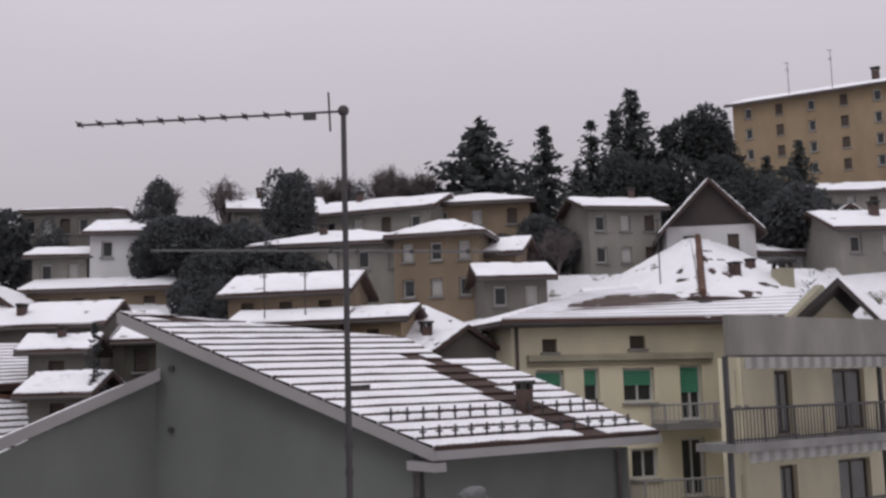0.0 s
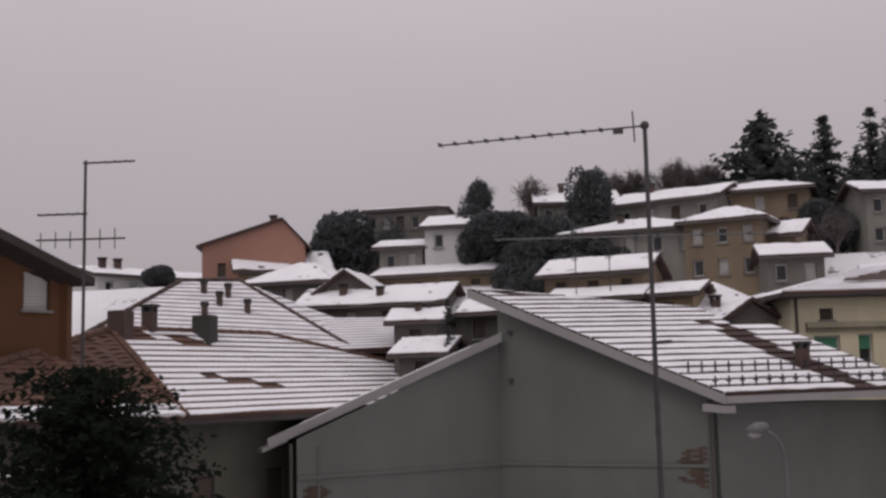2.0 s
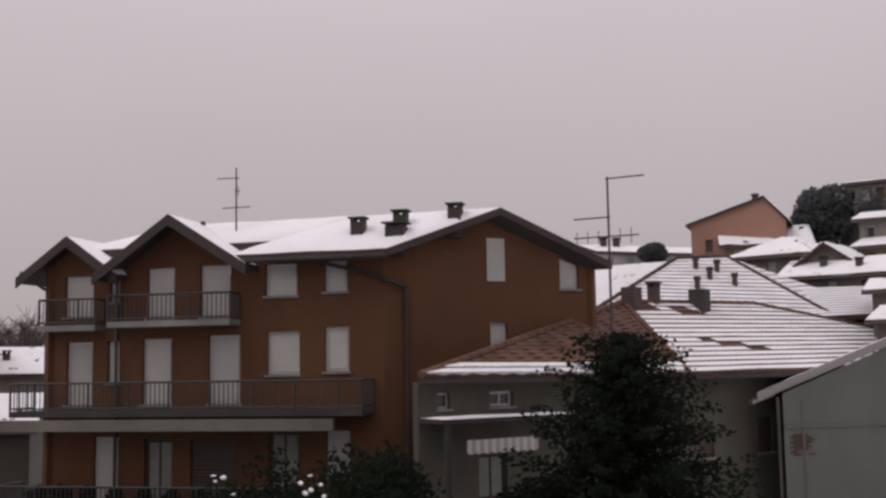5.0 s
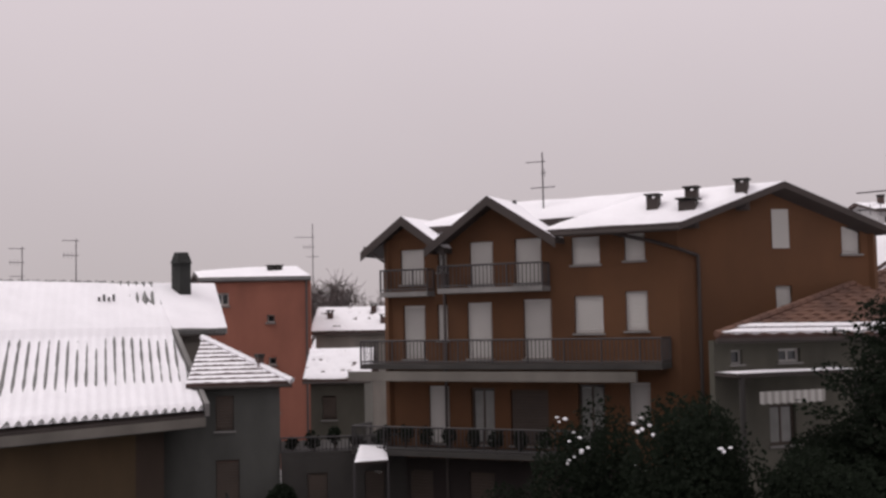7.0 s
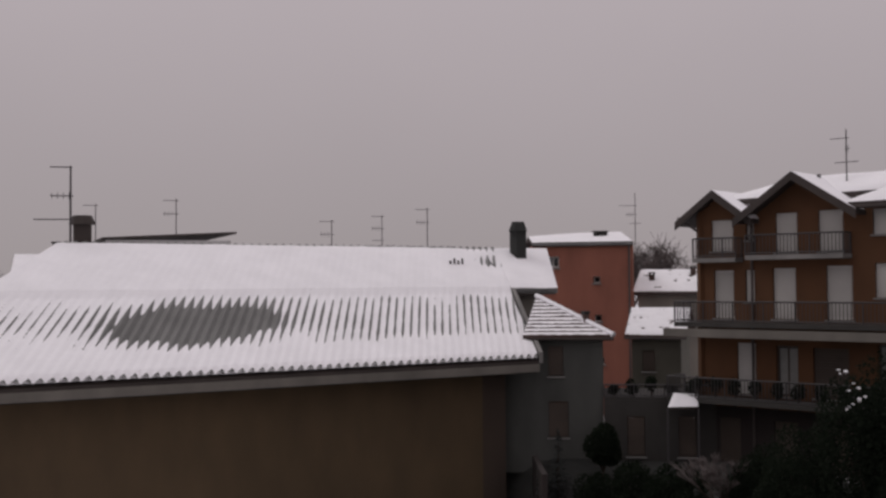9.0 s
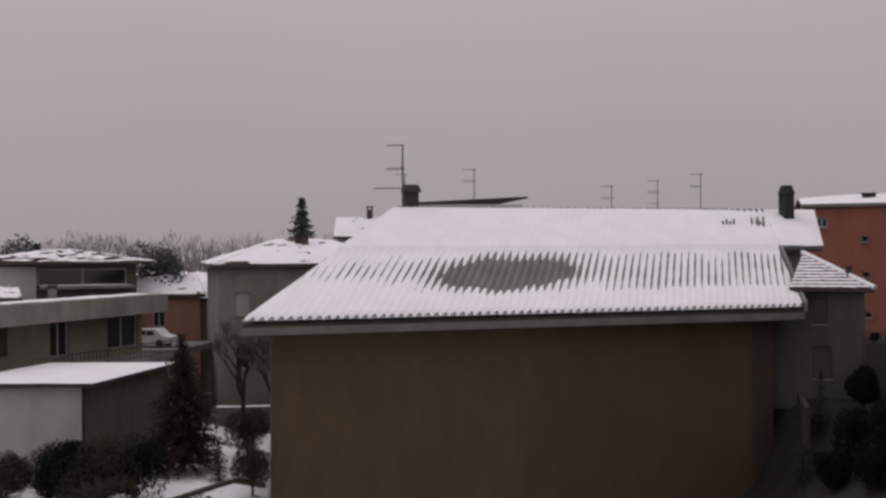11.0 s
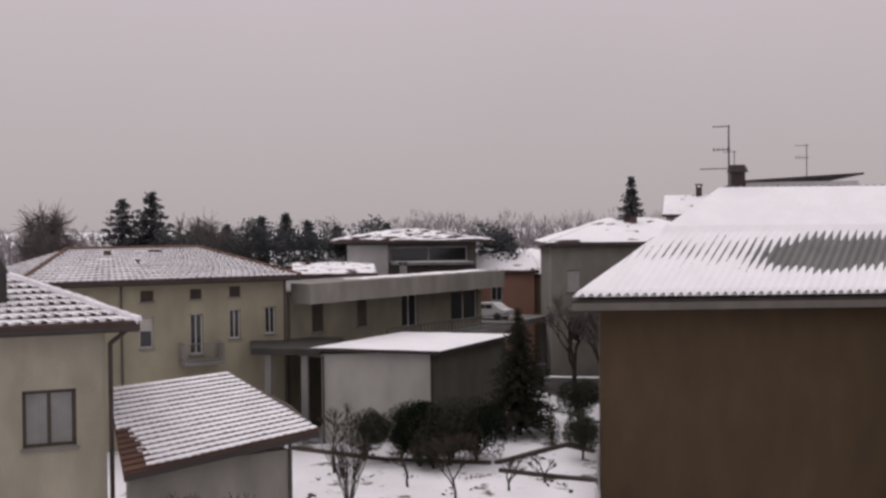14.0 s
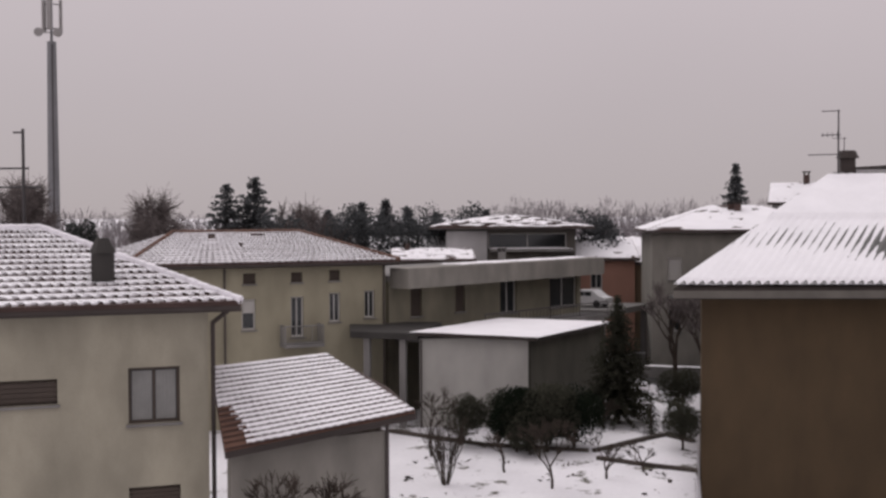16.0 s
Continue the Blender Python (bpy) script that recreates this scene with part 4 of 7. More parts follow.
def balcony_block():
    a, b = (3.1, 40.6), (9.6, 45.7)
    u, n = flat(a, b)
    ln = math.hypot(b[0] - a[0], b[1] - a[1])
    A, B = V(*a, 0), V(*b, 0)
    ob = thing("balcony_house", (a[0], a[1], 2), "cream apartment house with deep balconies, awnings and grey parapet", "house")
    holes = [(1.62, 9.75, 0.34, 0.85), (3.2, 8.98, 0.72, 1.6), (5.75, 8.98, 1.5, 1.62), (3.2, 6.6, 0.72, 1.6), (5.75, 6.6, 1.5, 1.6), (1.62, 7.3, 0.34, 0.8)]
    back = -n * 1.0
    deep = V(0.50, 0.87, 0)
    a2, b2 = (A + back + u * 1.32), (B + back)
    holes = [(h[0] - 1.32, *h[1:]) for h in holes]
    wall(ob, a2, b2, 2.0, 10.9, CREAM, holes)
    for h, k in zip(holes, ("wood", "curtain", "curtain", "curtain", "curtain", "wood")):
        window(ob, a2, b2, h, k)
    wall(ob, b2 + deep * 0.25, b2 + deep * 7, 2.0, 10.9, CREAM)
    wall(ob, a2 + deep * 7, a2 + deep * 0.35, 2.0, 10.9, CREAM)
    wall(ob, b2 + deep * 7.25, a2 + deep * 7.25, 2.0, 10.9, CREAM)
    bm = bmesh.new()
    para(bm, A + V(0, 0, 10.9), u * ln, deep * 8.3, V(0, 0, 0.12))
    part("flat_roof", bm, CONCRETE, ob)
    bm = bmesh.new()
    para(bm, A + V(0, 0, 10.93) + n * 0.003, u * ln, n * 0.14, V(0, 0, 0.92))
    part("parapet", bm, GREY_PALE, ob, "smooth grey parapet band")
    # loft with a gable behind the parapet
    ga, gb = A + u * 4.9 - n * 2.0, A + u * 9.3 - n * 2.0
    wall(ob, ga, gb, 11.1, 11.7, CREAM_PALE, gable=(2.2, 13.0))
    pk = ga + u * 2.2 + V(0, 0, 13.15)
    for s, x0 in ((0, -0.55), (1, 4.95)):
        low = ga + u * x0 + V(0, 0, 11.62)
        c = [low + deep * 7, low + n * 0.5, pk + n * 0.5, pk + deep * 7]
        bm = bmesh.new()
        slab(bm, c, 0.2)
        rf = part("roof", bm, EAVE, ob)
        snow_blanket(rf, c, 0.08, seed=12 + s)
    for z in (8.72, 6.35):
        bal = balcony(ob, a, b, -0.1, ln, z, 0.25, 0.78, mat=CONCRETE, ends=True, thick=0.2)
        bm = bmesh.new()
        para(bm, A + V(0, 0, z) - n * 0.98, u * ln, n * 0.97, V(0, 0, 0.19))
        part("balcony_floor", bm, CONCRETE, ob)
    for z in (10.62, 8.48):
        bm = bmesh.new()
        k = 34
        cols = []
        for i in range(k + 1):
            p = A + u * (0.5 + (ln - 0.5) * i / k) + n * 0.16 + V(0, 0, z)
            low = V(0, 0, -0.035 if i % 2 else 0.0)
            cols.append([bm.verts.new(q) for q in (p + low, p + V(0, 0, 0.26), p + n * 0.02 + V(0, 0, 0.26), p + n * 0.02 + low)])
        for i in range(k):
            for m in range(4):
                f = bm.faces.new((cols[i][m], cols[i][(m + 1) % 4], cols[i + 1][(m + 1) % 4], cols[i + 1][m]))
                f.material_index = i % 2
        for c in (cols[0][::-1], cols[-1]):
            bm.faces.new(c)
        part("awning", bm, [AWNING, AWNING_DARK], ob, "rolled awning with a scalloped striped edge")
    for x in (0.02, 6.4):
        bm = bmesh.new()
        para(bm, A + u * x - n * 0.1 + V(0, 0, 2), u * 0.1, n * 0.1, V(0, 0, 8.9))
        part("post", bm, STEEL_DARK, ob)


balcony_block()

# ---- hillside houses ----
HILL = "houses on the hillside"


def win_rows(ln, z0, ze, storeys, per, w=0.42, h=0.62, rise=1.25):
    out = []
    for s in range(storeys):
        z = ze - 0.35 - h - s * rise
        for i in range(per):
            x = ln * (i + 0.5) / per - w / 2
            if z > z0 + 0.1:
                out.append((x, z, w, h))
    return out


def hill(name, a, yaw, ln, dp, ze, zr, mat, label, roof="side", storeys=2, per=3, kinds=("glass", "blind", "wood"), **kw):
    z0 = min(terrain(a[0], a[1]), terrain(a[0] + ln, a[1])) - 0.3
    z0 = min(z0, ze - 1.8)
    return house(name, a, yaw, ln, dp, z0, ze, zr, mat, label, roof, holes=win_rows(ln, z0, ze, storeys, per), kinds=kinds, group=HILL, **kw)


hill("white_house", (-16.4, 56.1), 2, 2.5, 3.4, 16.55, 17.15, WHITE_WALL, "small white house with a thickly snowed roof", storeys=1, per=2, over=0.25, seed=1)
hill("flat_block", (-20.8, 60.9), 0, 3.7, 4.5, 18.2, 18.5, DULL, "long grey-brown block with a low snowy roof", storeys=1, per=5, over=0.1, seed=2)
hill("porch_house", (-18.6, 56.3), 3, 2.0, 2.5, 15.75, 16.1, GREY_PALE, "low pale annex with a porch beside the white house", storeys=1, per=2, seed=3)
hill("upper_house", (-8.5, 60.7), -20, 5.0, 3.6, 17.7, 18.35, GREY_PALE, "grey house high on the slope under a snowy roof", storeys=1, per=4, seed=4, chim=((0.3, 0.8, 0.25, 0.5),))
hill("tan_house", (-4.0, 60.6), -7, 4.3, 4.2, 18.0, 18.6, BEIGE, "tan house with a snowy hipped roof", roof="hip", storeys=2, per=3, seed=5)
hill("long_house", (-10.0, 54.7), -8, 5.6, 4.6, 15.65, 16.3, GREY_PALE, "long pale house with a broad snowy roof and balcony", roof="hip", storeys=2, per=5, kinds=("blind", "glass"), seed=6, chim=((0.3, 0.6, 0.25, 0.45),))
hill("wing_house", (-5.0, 53.5), -14, 3.0, 3.4, 15.75, 16.35, BEIGE, "dull brown wing with balconies under a snowy hipped roof", roof="hip", storeys=2, per=3, kinds=("blind", "glass"), seed=7)
hill("stepped_house", (-2.4, 54.0), -16, 1.7, 3.0, 15.1, 15.7, BEIGE, "low beige house stepping down the slope", storeys=2, per=2, seed=8)
hill("roadside_house", (-10.1, 50.0), -11, 3.8, 2.8, 13.55, 14.15, BEIGE, "beige house with brown shutters and a snowy roof", storeys=1, per=3, kinds=("wood",), seed=9)
hill("tan_shed", (-9.6, 48.6), -9, 3.1, 2.2, 12.5, 12.85, OCHRE, "ochre shed with a snowy roof", storeys=1, per=2, kinds=("wood",), seed=10)
hill("tan_shed", (-6.35, 48.6), -14, 1.8, 2.2, 12.55, 12.9, OCHRE, "ochre shed with a snowy roof", storeys=1, per=1, kinds=("wood",), seed=11)
hill("pale_house", (2.4, 58.0), 12, 3.0, 3.4, 17.3, 17.85, GREY_PALE, "pale grey house with a snow-covered roof", storeys=2, per=3, seed=12, chim=((0.75, 0.9, 0.2, 0.5),))
hill("dark_gable_house", (5.0, 56.0), -7, 3.2, 4.0, 16.1, 17.75, WHITE_WALL, "white house with a dark timber gable", roof="front", storeys=1, per=2, kinds=("wood",), seed=13, over=0.35, gable_mat=EAVE)
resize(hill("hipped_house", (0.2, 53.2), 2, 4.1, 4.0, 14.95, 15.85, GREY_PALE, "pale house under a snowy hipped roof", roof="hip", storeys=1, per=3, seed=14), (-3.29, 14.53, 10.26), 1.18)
hill("small_house", (-2.0, 50.2), 6, 2.0, 2.6, 13.9, 14.35, DULL, "small grey house beside a smoking yard", storeys=1, per=2, seed=15)
pyr = hill("pyramid_roof_house", (4.90, 50.60), 32, 7.6, 7.6, 13.15, 15.57, GREY_PALE, "house under a large pyramid roof deep in snow", roof="hip", storeys=1, per=3, seed=16, patchy=0.2, chim=((0.35, 0.4, 0.3, 0.4), (0.6, 0.5, 0.25, 0.35)))
ridge_tiles(pyr, (4.92, 50.35, 13.20), (6.10, 55.80, 15.69), TILE, 0.12, 0.4)
hill("low_snow_house", (-5.6, 48.2), 14, 4.0, 4.5, 11.75, 13.0, DULL, "low house with a snowy hipped roof and vents", roof="hip", storeys=1, per=2, seed=17, chim=((0.45, 0.6, 0.2, 0.4),))
hill("apartment_block", (14.4, 81.2), -30, 11, 7, 27.0, 28.0, OCHRE, "tall ochre apartment block with a shallow snowy roof", storeys=4, per=6, kinds=("glass", "wood"), seed=18, over=0.4, chim=((0.7, 0.8, 0.4, 0.8),))
hill("upper_villa", (16.0, 71.8), 0, 4.6, 3.5, 20.0, 20.6, GREY_PALE, "pale villa with a snowy roof below the block", storeys=1, per=4, seed=19)
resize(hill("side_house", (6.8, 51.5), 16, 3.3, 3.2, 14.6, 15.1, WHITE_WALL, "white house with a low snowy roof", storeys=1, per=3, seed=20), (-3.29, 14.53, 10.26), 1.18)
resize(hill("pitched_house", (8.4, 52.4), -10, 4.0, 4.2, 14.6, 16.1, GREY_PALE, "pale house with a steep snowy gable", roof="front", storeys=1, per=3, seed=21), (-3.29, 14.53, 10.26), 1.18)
hill("terrace_house", (11.2, 55.5), 6, 5, 4, 15.9, 16.7, GREY_PALE, "row house under broad snowy roofs", storeys=1, per=4, seed=22, chim=((0.4, 0.6, 0.3, 0.6),))


def red_block():
    """A gabled block whose ridge lies off its middle."""
    A = V(-26.3, 54.2, 0)
    u, v = V(math.cos(radians(18)), math.sin(radians(18)), 0), V(-math.sin(radians(18)), math.cos(radians(18)), 0)
    ln, dp, z0, z1, zr, pk = 4.6, 7.0, 8.0, 16.0, 17.15, 3.6
    B = A + u * ln
    ob = thing("red_block", (A.x, A.y, z0), "pale red apartment block with a snowy roof edge", "house", HILL)
    hs = [(0.7, 14.6, 0.36, 0.6), (2.1, 14.6, 0.36, 0.6), (3.5, 14.6, 0.36, 0.6)]
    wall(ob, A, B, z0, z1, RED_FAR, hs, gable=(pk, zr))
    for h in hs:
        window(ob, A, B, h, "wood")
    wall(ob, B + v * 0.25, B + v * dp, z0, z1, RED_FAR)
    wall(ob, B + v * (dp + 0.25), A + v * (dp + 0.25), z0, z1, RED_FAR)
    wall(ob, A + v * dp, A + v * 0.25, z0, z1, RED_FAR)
    top = A + u * pk + V(0, 0, zr + 0.08)
    for i, q in enumerate((A - u * 0.25 + V(0, 0, z1 + 0.0), B + u * 0.25 + V(0, 0, z1 - 0.12))):
        c = [q - v * 0.15, q + v * (dp + 0.3), top + v * (dp + 0.3), top - v * 0.15]
        bm = bmesh.new()
        slab(bm, c, 0.12)
        rf = part("roof", bm, TILE_DARK, ob)
        snow_blanket(rf, c, 0.09, seed=23 + i)
    chimney(ob, top + v * 1.2 - u * 0.5 - V(0, 0, 0.15), 0.25, 0.45)


red_block()
hill("white_row_house", (-33.6, 57.5), 60, 8.0, 4.0, 15.4, 15.9, WHITE_WALL, "long white building with a thin snowy roof", storeys=1, per=6, seed=24, chim=((0.15, 0.7, 0.3, 0.6), (0.25, 0.7, 0.3, 0.6)))
hill("broad_roof_house", (-23.0, 51.6), -4, 3.9, 3.8, 13.95, 14.8, DULL, "house with a broad snowy hipped roof", roof="hip", storeys=1, per=3, seed=25)
hill("dark_front_house", (-19.4, 50.8), 2, 2.2, 3.2, 13.4, 14.15, DULL, "dark gabled house between snowy roofs", roof="front", storeys=1, per=1, seed=26, chim=((0.3, 0.7, 0.22, 0.4),))
hill("low_terrace", (-19.9, 49.8), -3, 5.9, 3.0, 12.75, 13.45, DULL, "low terrace with a snowy roof and chimneys", storeys=1, per=4, seed=27, chim=((0.3, 0.5, 0.25, 0.5), (0.55, 0.4, 0.25, 0.4)))
hill("garden_wall_house", (-18.4, 55.2), -4, 5.2, 2.5, 14.35, 14.75, BEIGE, "long beige building with a thin snowy roof", storeys=1, per=4, kinds=("wood",), seed=28)
hill("snowy_cottage", (-15.9, 50.6), 3, 4.6, 3.4, 12.3, 13.2, DULL, "cottage with a snowy hipped roof", roof="hip", storeys=1, per=2, seed=29)
hill("yard_cottage", (-14.6, 45.2), 4, 1.5, 1.8, 11.75, 12.1, DULL, "tiny dark outbuilding with a snowy roof", storeys=1, per=1, kinds=("wood",), seed=32, chim=((0.5, 0.7, 0.2, 0.35),))
hill("yard_cottage", (-13.9, 43.4), -12, 1.6, 1.6, 10.6, 11.0, DULL, "tiny dark outbuilding with a snowy roof", storeys=1, per=1, kinds=("wood",), seed=33)
hill("yard_cottage", (-12.4, 46.6), -4, 3.0, 1.6, 12.05, 12.4, SHADE_WALL, "low dark range with a thin snowy roof", storeys=1, per=3, kinds=("wood",), seed=34)
hill("ridge_house", (-12.3, 62.6), 14, 3.8, 3, 18.4, 19.1, GREY_PALE, "grey house on the ridge with a snowy roof", storeys=1, per=4, seed=30, chim=((0.35, 0.8, 0.25, 0.5), (0.6, 0.8, 0.25, 0.5)))
hill("snow_step_house", (-24.5, 54.2), 30, 4.0, 3.0, 14.9, 15.8, BEIGE, "house with a snowy roof stepping up the slope", storeys=1, per=3, seed=31)

for x, y, z, h in ((-8.7, 48.4, 12.9, 1.4), (-7.5, 48.6, 12.9, 1.45), (-6.7, 50.9, 14.2, 0.9), (3.6, 50.4, 13.9, 1.7), (17.5, 80.0, 27.6, 1.6), (19.6, 78.6, 27.6, 1.9)):
    antenna("tv_aerial", (x, y, z), h, 0, [(h - 0.05, 15, 0.22, 0.12, 4, 0.08, False), (h * 0.7, 15, 0.15, 0.1, 3, 0.1, True)], "thin aerial on a hillside roof", r=0.022, below=0.4)

# ---- hillside trees ----
def on(x, y):
    return (x, y, terrain(x, y) - 0.1)


def fir(x, y, top, r, seed, name="fir_tree", label="dark fir with drooping branches on the hillside", **kw):
    z = terrain(x, y) + (0.5 if y > 61 else 0.0)
    r = r * 1.25
    return conifer(name, on(x, y), top - z + 0.1, r, label, seed, **kw)


fir(6.6, 71.5, 25.9, 2.0, 1, label="tall dark spruce rising above the other trees")
fir(5.5, 70.2, 24.5, 1.6, 2)
fir(3.9, 67.3, 23.3, 1.4, 3)
fir(1.5, 65.4, 22.7, 1.6, 4, bare=0.1)
fir(-1.5, 65.4, 22.9, 2.5, 5, name="cedar_tree", label="broad dark cedar with layered spreading branches", droop=-0.12, tiers=20, bare=0.16, size=0.8)
fir(8.0, 70.0, 23.6, 1.8, 7)
fir(11.0, 69.5, 22.8, 1.7, 8)
fir(12.6, 68.8, 21.6, 1.3, 9)
fir(14.4, 69.4, 22.5, 1.3, 10)
fir(9.6, 62.5, 18.6, 1.5, 11)
fir(2.7, 63.5, 20.4, 1.5, 12)
fir(-12.2, 43.3, 12.05, 0.7, 13, label="small dark conifer behind the grey house")


def round_tree(x, y, top, r, seed, label="rounded dark evergreen tree", count=1300, mat=None, trunk=0.04, **kw):
    z = terrain(x, y) + (0.4 if y > 61 else 0.0)
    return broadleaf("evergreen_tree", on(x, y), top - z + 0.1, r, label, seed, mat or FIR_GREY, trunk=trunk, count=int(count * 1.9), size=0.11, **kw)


round_tree(9.2, 69.2, 24.5, 1.9, 20, "umbrella-shaped dark pine with a bare trunk", trunk=0.45, mat=FIR)
round_tree(-14.6, 57.8, 18.95, 0.95, 21)
round_tree(-9.4, 58.7, 19.3, 1.15, 22)
round_tree(-18.9, 58.9, 18.0, 0.75, 23)
round_tree(-12.8, 56.0, 17.0, 1.7, 24, count=1800)
round_tree(-11.6, 55.4, 16.4, 1.3, 25)
round_tree(-14.3, 56.2, 16.6, 0.9, 26)
round_tree(-21.3, 58.9, 18.05, 1.6, 27, "broad clipped evergreen clump", count=1800)
round_tree(-7.0, 63.7, 20.3, 0.8, 28)
round_tree(0.9, 59.2, 17.4, 1.2, 29)
round_tree(7.5, 47.4, 14.2, 0.55, 30, "small dark shrub tree between the roofs")
round_tree(-31.0, 59.0, 16.0, 0.9, 31)
round_tree(10.5, 59.5, 18.2, 1.7, 32, count=1500)
round_tree(7.9, 60.0, 18.0, 1.4, 33, count=1300)
for i, (x, y, top, r) in enumerate(((4.6, 66.2, 21.6, 1.6), (6.6, 66.8, 21.4, 1.7), (8.4, 66.5, 21.8, 1.6), (10.3, 67.0, 21.4, 1.7), (12.2, 66.2, 20.8, 1.4), (0.2, 63.8, 20.3, 1.2), (2.6, 62.0, 18.8, 1.1), (9.0, 62.8, 19.6, 1.5), (11.6, 63.5, 19.6, 1.5))):
    round_tree(x, y, top, r, 140 + i, "dark evergreen in the wooded belt", count=900, mat=FIR)
for i, (x, y, top, r) in enumerate(((-10.7, 56.0, 16.7, 1.3), (-9.7, 55.2, 15.8, 1.3), (-8.9, 53.8, 14.8, 1.2), (-9.9, 53.8, 14.7, 1.3), (-11.0, 55.2, 15.9, 1.0), (-8.4, 54.2, 15.5, 0.8), (-0.6, 60.1, 16.5, 1.1), (0.3, 60.2, 16.0, 1.2), (4.7, 60.1, 16.5, 1.1), (3.4, 62.0, 17.3, 1.0))):
    if top - terrain(x, y) > 0.8:
        round_tree(x, y, top, r, 160 + i, "dark evergreen between the hillside roofs", count=900)
for i, (x, y, top, r) in enumerate(((-8.8, 65.7, 20.5, 1.0), (-8.1, 66.6, 20.8, 1.2), (-6.1, 66.6, 20.9, 1.3), (-5.0, 66.6, 20.7, 1.2), (-4.4, 67.6, 20.9, 1.2), (-15.3, 63.7, 19.9, 0.9), (8.1, 60.1, 16.2, 1.2))):
    twig_tree("bare_tree", on(x, y), max(2.0, top - terrain(x, y) + 0.1), r, "hazy leafless tree along the ridge", 60 + i)
for i, (x, y, top, r) in enumerate(((-11.8, 53.3, 14.8, 1.0), (-10.9, 52.3, 14.3, 1.0), (-11.4, 51.4, 13.9, 0.8), (-10.3, 50.9, 13.6, 0.8), (-11.6, 54.2, 15.5, 1.0), (-7.8, 54.2, 15.0, 0.7))):
    if top - terrain(x, y) > 0.6:
        round_tree(x, y, top, r, 180 + i, "dark evergreen between the hillside roofs", count=800)
for i, (x, y, top, r) in enumerate(((-12.8, 63.7, 20.3, 1.5), (-5.6, 65.6, 20.9, 1.2), (-4.0, 66.0, 20.8, 1.2), (-7.8, 66, 20.6, 1.2), (-15.5, 62.5, 18.8, 0.9), (1.0, 56.5, 16.6, 1.0), (-0.4, 55.8, 15.8, 0.9))):
    z = terrain(x, y)
    twig_tree("bare_tree", on(x, y), top - z + 0.1, r, "leafless grey tree with fine twigs on the slope", 40 + i)


# ---- the house with the clay hip end, and its neighbour ----
def clay_hip_house():
    e0, e1, e2, pk, q = V(-18.95, 23.9, 8.9), V(-16.25, 33.2, 8.8), V(-11.0, 53.6, 8.9), V(-19.3, 34.8, 11.1), V(-17.5, 41.0, 11.15)
    ob = thing("clay_roof_house", (-18, 30, 2), "house with bare clay hip end and a snow-striped long slope", "house")
    n = slope_normal([e0, e1, pk, pk])
    # clay end: each course is cut into separate tiles
    bm = bmesh.new()
    slab(bm, [e0, e1, pk], 0.16)
    rf = part("roof", bm, TILE_DARK, ob, "weathered red-brown clay tiles with a snowy eave")
    rows = 20
    along = (e1 - e0).length
    for r in range(rows):
        t0, t1 = r / rows, (r + 1.1) / rows
        c = [e0.lerp(pk, t0), e1.lerp(pk, t0), e1.lerp(pk, min(1, t1)), e0.lerp(pk, min(1, t1))]
        k = max(1, int((c[1] - c[0]).length / 0.62))
        for i in range(k):
            bm = bmesh.new()
            p = [quad_point(c, i / k, 0), quad_point(c, (i + 0.96) / k, 0), quad_point(c, (i + 0.96) / k, 1), quad_point(c, i / k, 1)]
            m = (p[0] + p[1]) / 2 + n * 0.075
            mt = (p[2] + p[3]) / 2 + n * 0.03
            vs = [bm.verts.new(x) for x in (p[0] + n * 0.01, m, p[1] + n * 0.01, p[2] + n * 0.003, mt, p[3] + n * 0.003)]
            bm.faces.new((vs[0], vs[1], vs[4], vs[5]))
            bm.faces.new((vs[1], vs[2], vs[3], vs[4]))
            bm.faces.new((vs[0], vs[2], vs[1]))
            part("tile", bm, TILE, rf)
    snow_courses(rf, [e0, e1, e1.lerp(pk, 0.13), e0.lerp(pk, 0.13)], 2, 0.9, 60, seed=31, thick=0.12)
    # snowy long slope
    c = [e1, e2, q, pk]
    bm = bmesh.new()
    slab(bm, c, 0.16)
    r2 = part("roof", bm, TILE_DARK, ob, "tiled slope striped with snow")
    tile_courses(r2, c, 15, TILE, step=0.07)
    snow_courses(r2, c, 15, 0.86, 110, seed=6, thick=0.085, bare=((0.05, 0.93, 0.12, 0.08), (0.30, 0.86, 0.07, 0.07), (0.2, 0.36, 0.04, 0.03), (0.15, 0.45, 0.03, 0.03), (0.26, 0.28, 0.04, 0.03)))
    for p, s in ((e0, pk), (e1, pk), (pk, q), (q, e2)):
        ridge_tiles(rf, p + V(0, 0, 0.05), Vector(s) + V(0, 0, 0.05), TILE, 0.1, 0.42)
    back = V(-24.5, 41.5, 8.9)
    bm = bmesh.new()
    slab(bm, [pk, q, back, e0 + V(-3.2, 3.0, 0)], 0.16)
    part("roof", bm, TILE_DARK, ob)
    for a, b in ((e0, e1), (e1, e2)):
        bm = bmesh.new()
        tube(bm, a - V(0, 0, 0.14), b - V(0, 0, 0.14), 0.07, sides=6)
        part("gutter", bm, EAVE, rf)
    chimney(ob, quad_point(c, 0.45, 0.92), 0.55, 0.95, mat=CONCRETE_DARK, cap=False)
    chimney(ob, pk + V(0.25, 0.1, 0.05), 0.5, 0.65, mat=BRICK, cap=False)
    chimney(ob, pk.lerp(q, 0.22), 0.32, 0.75)
    # walls under the eaves, with the eaves' shade put into their colour
    w0, w1, w2 = e0 + V(-0.55, 0.55, 0), e1 + V(-0.65, -0.05, 0), e2 + V(-0.9, -0.3, 0)
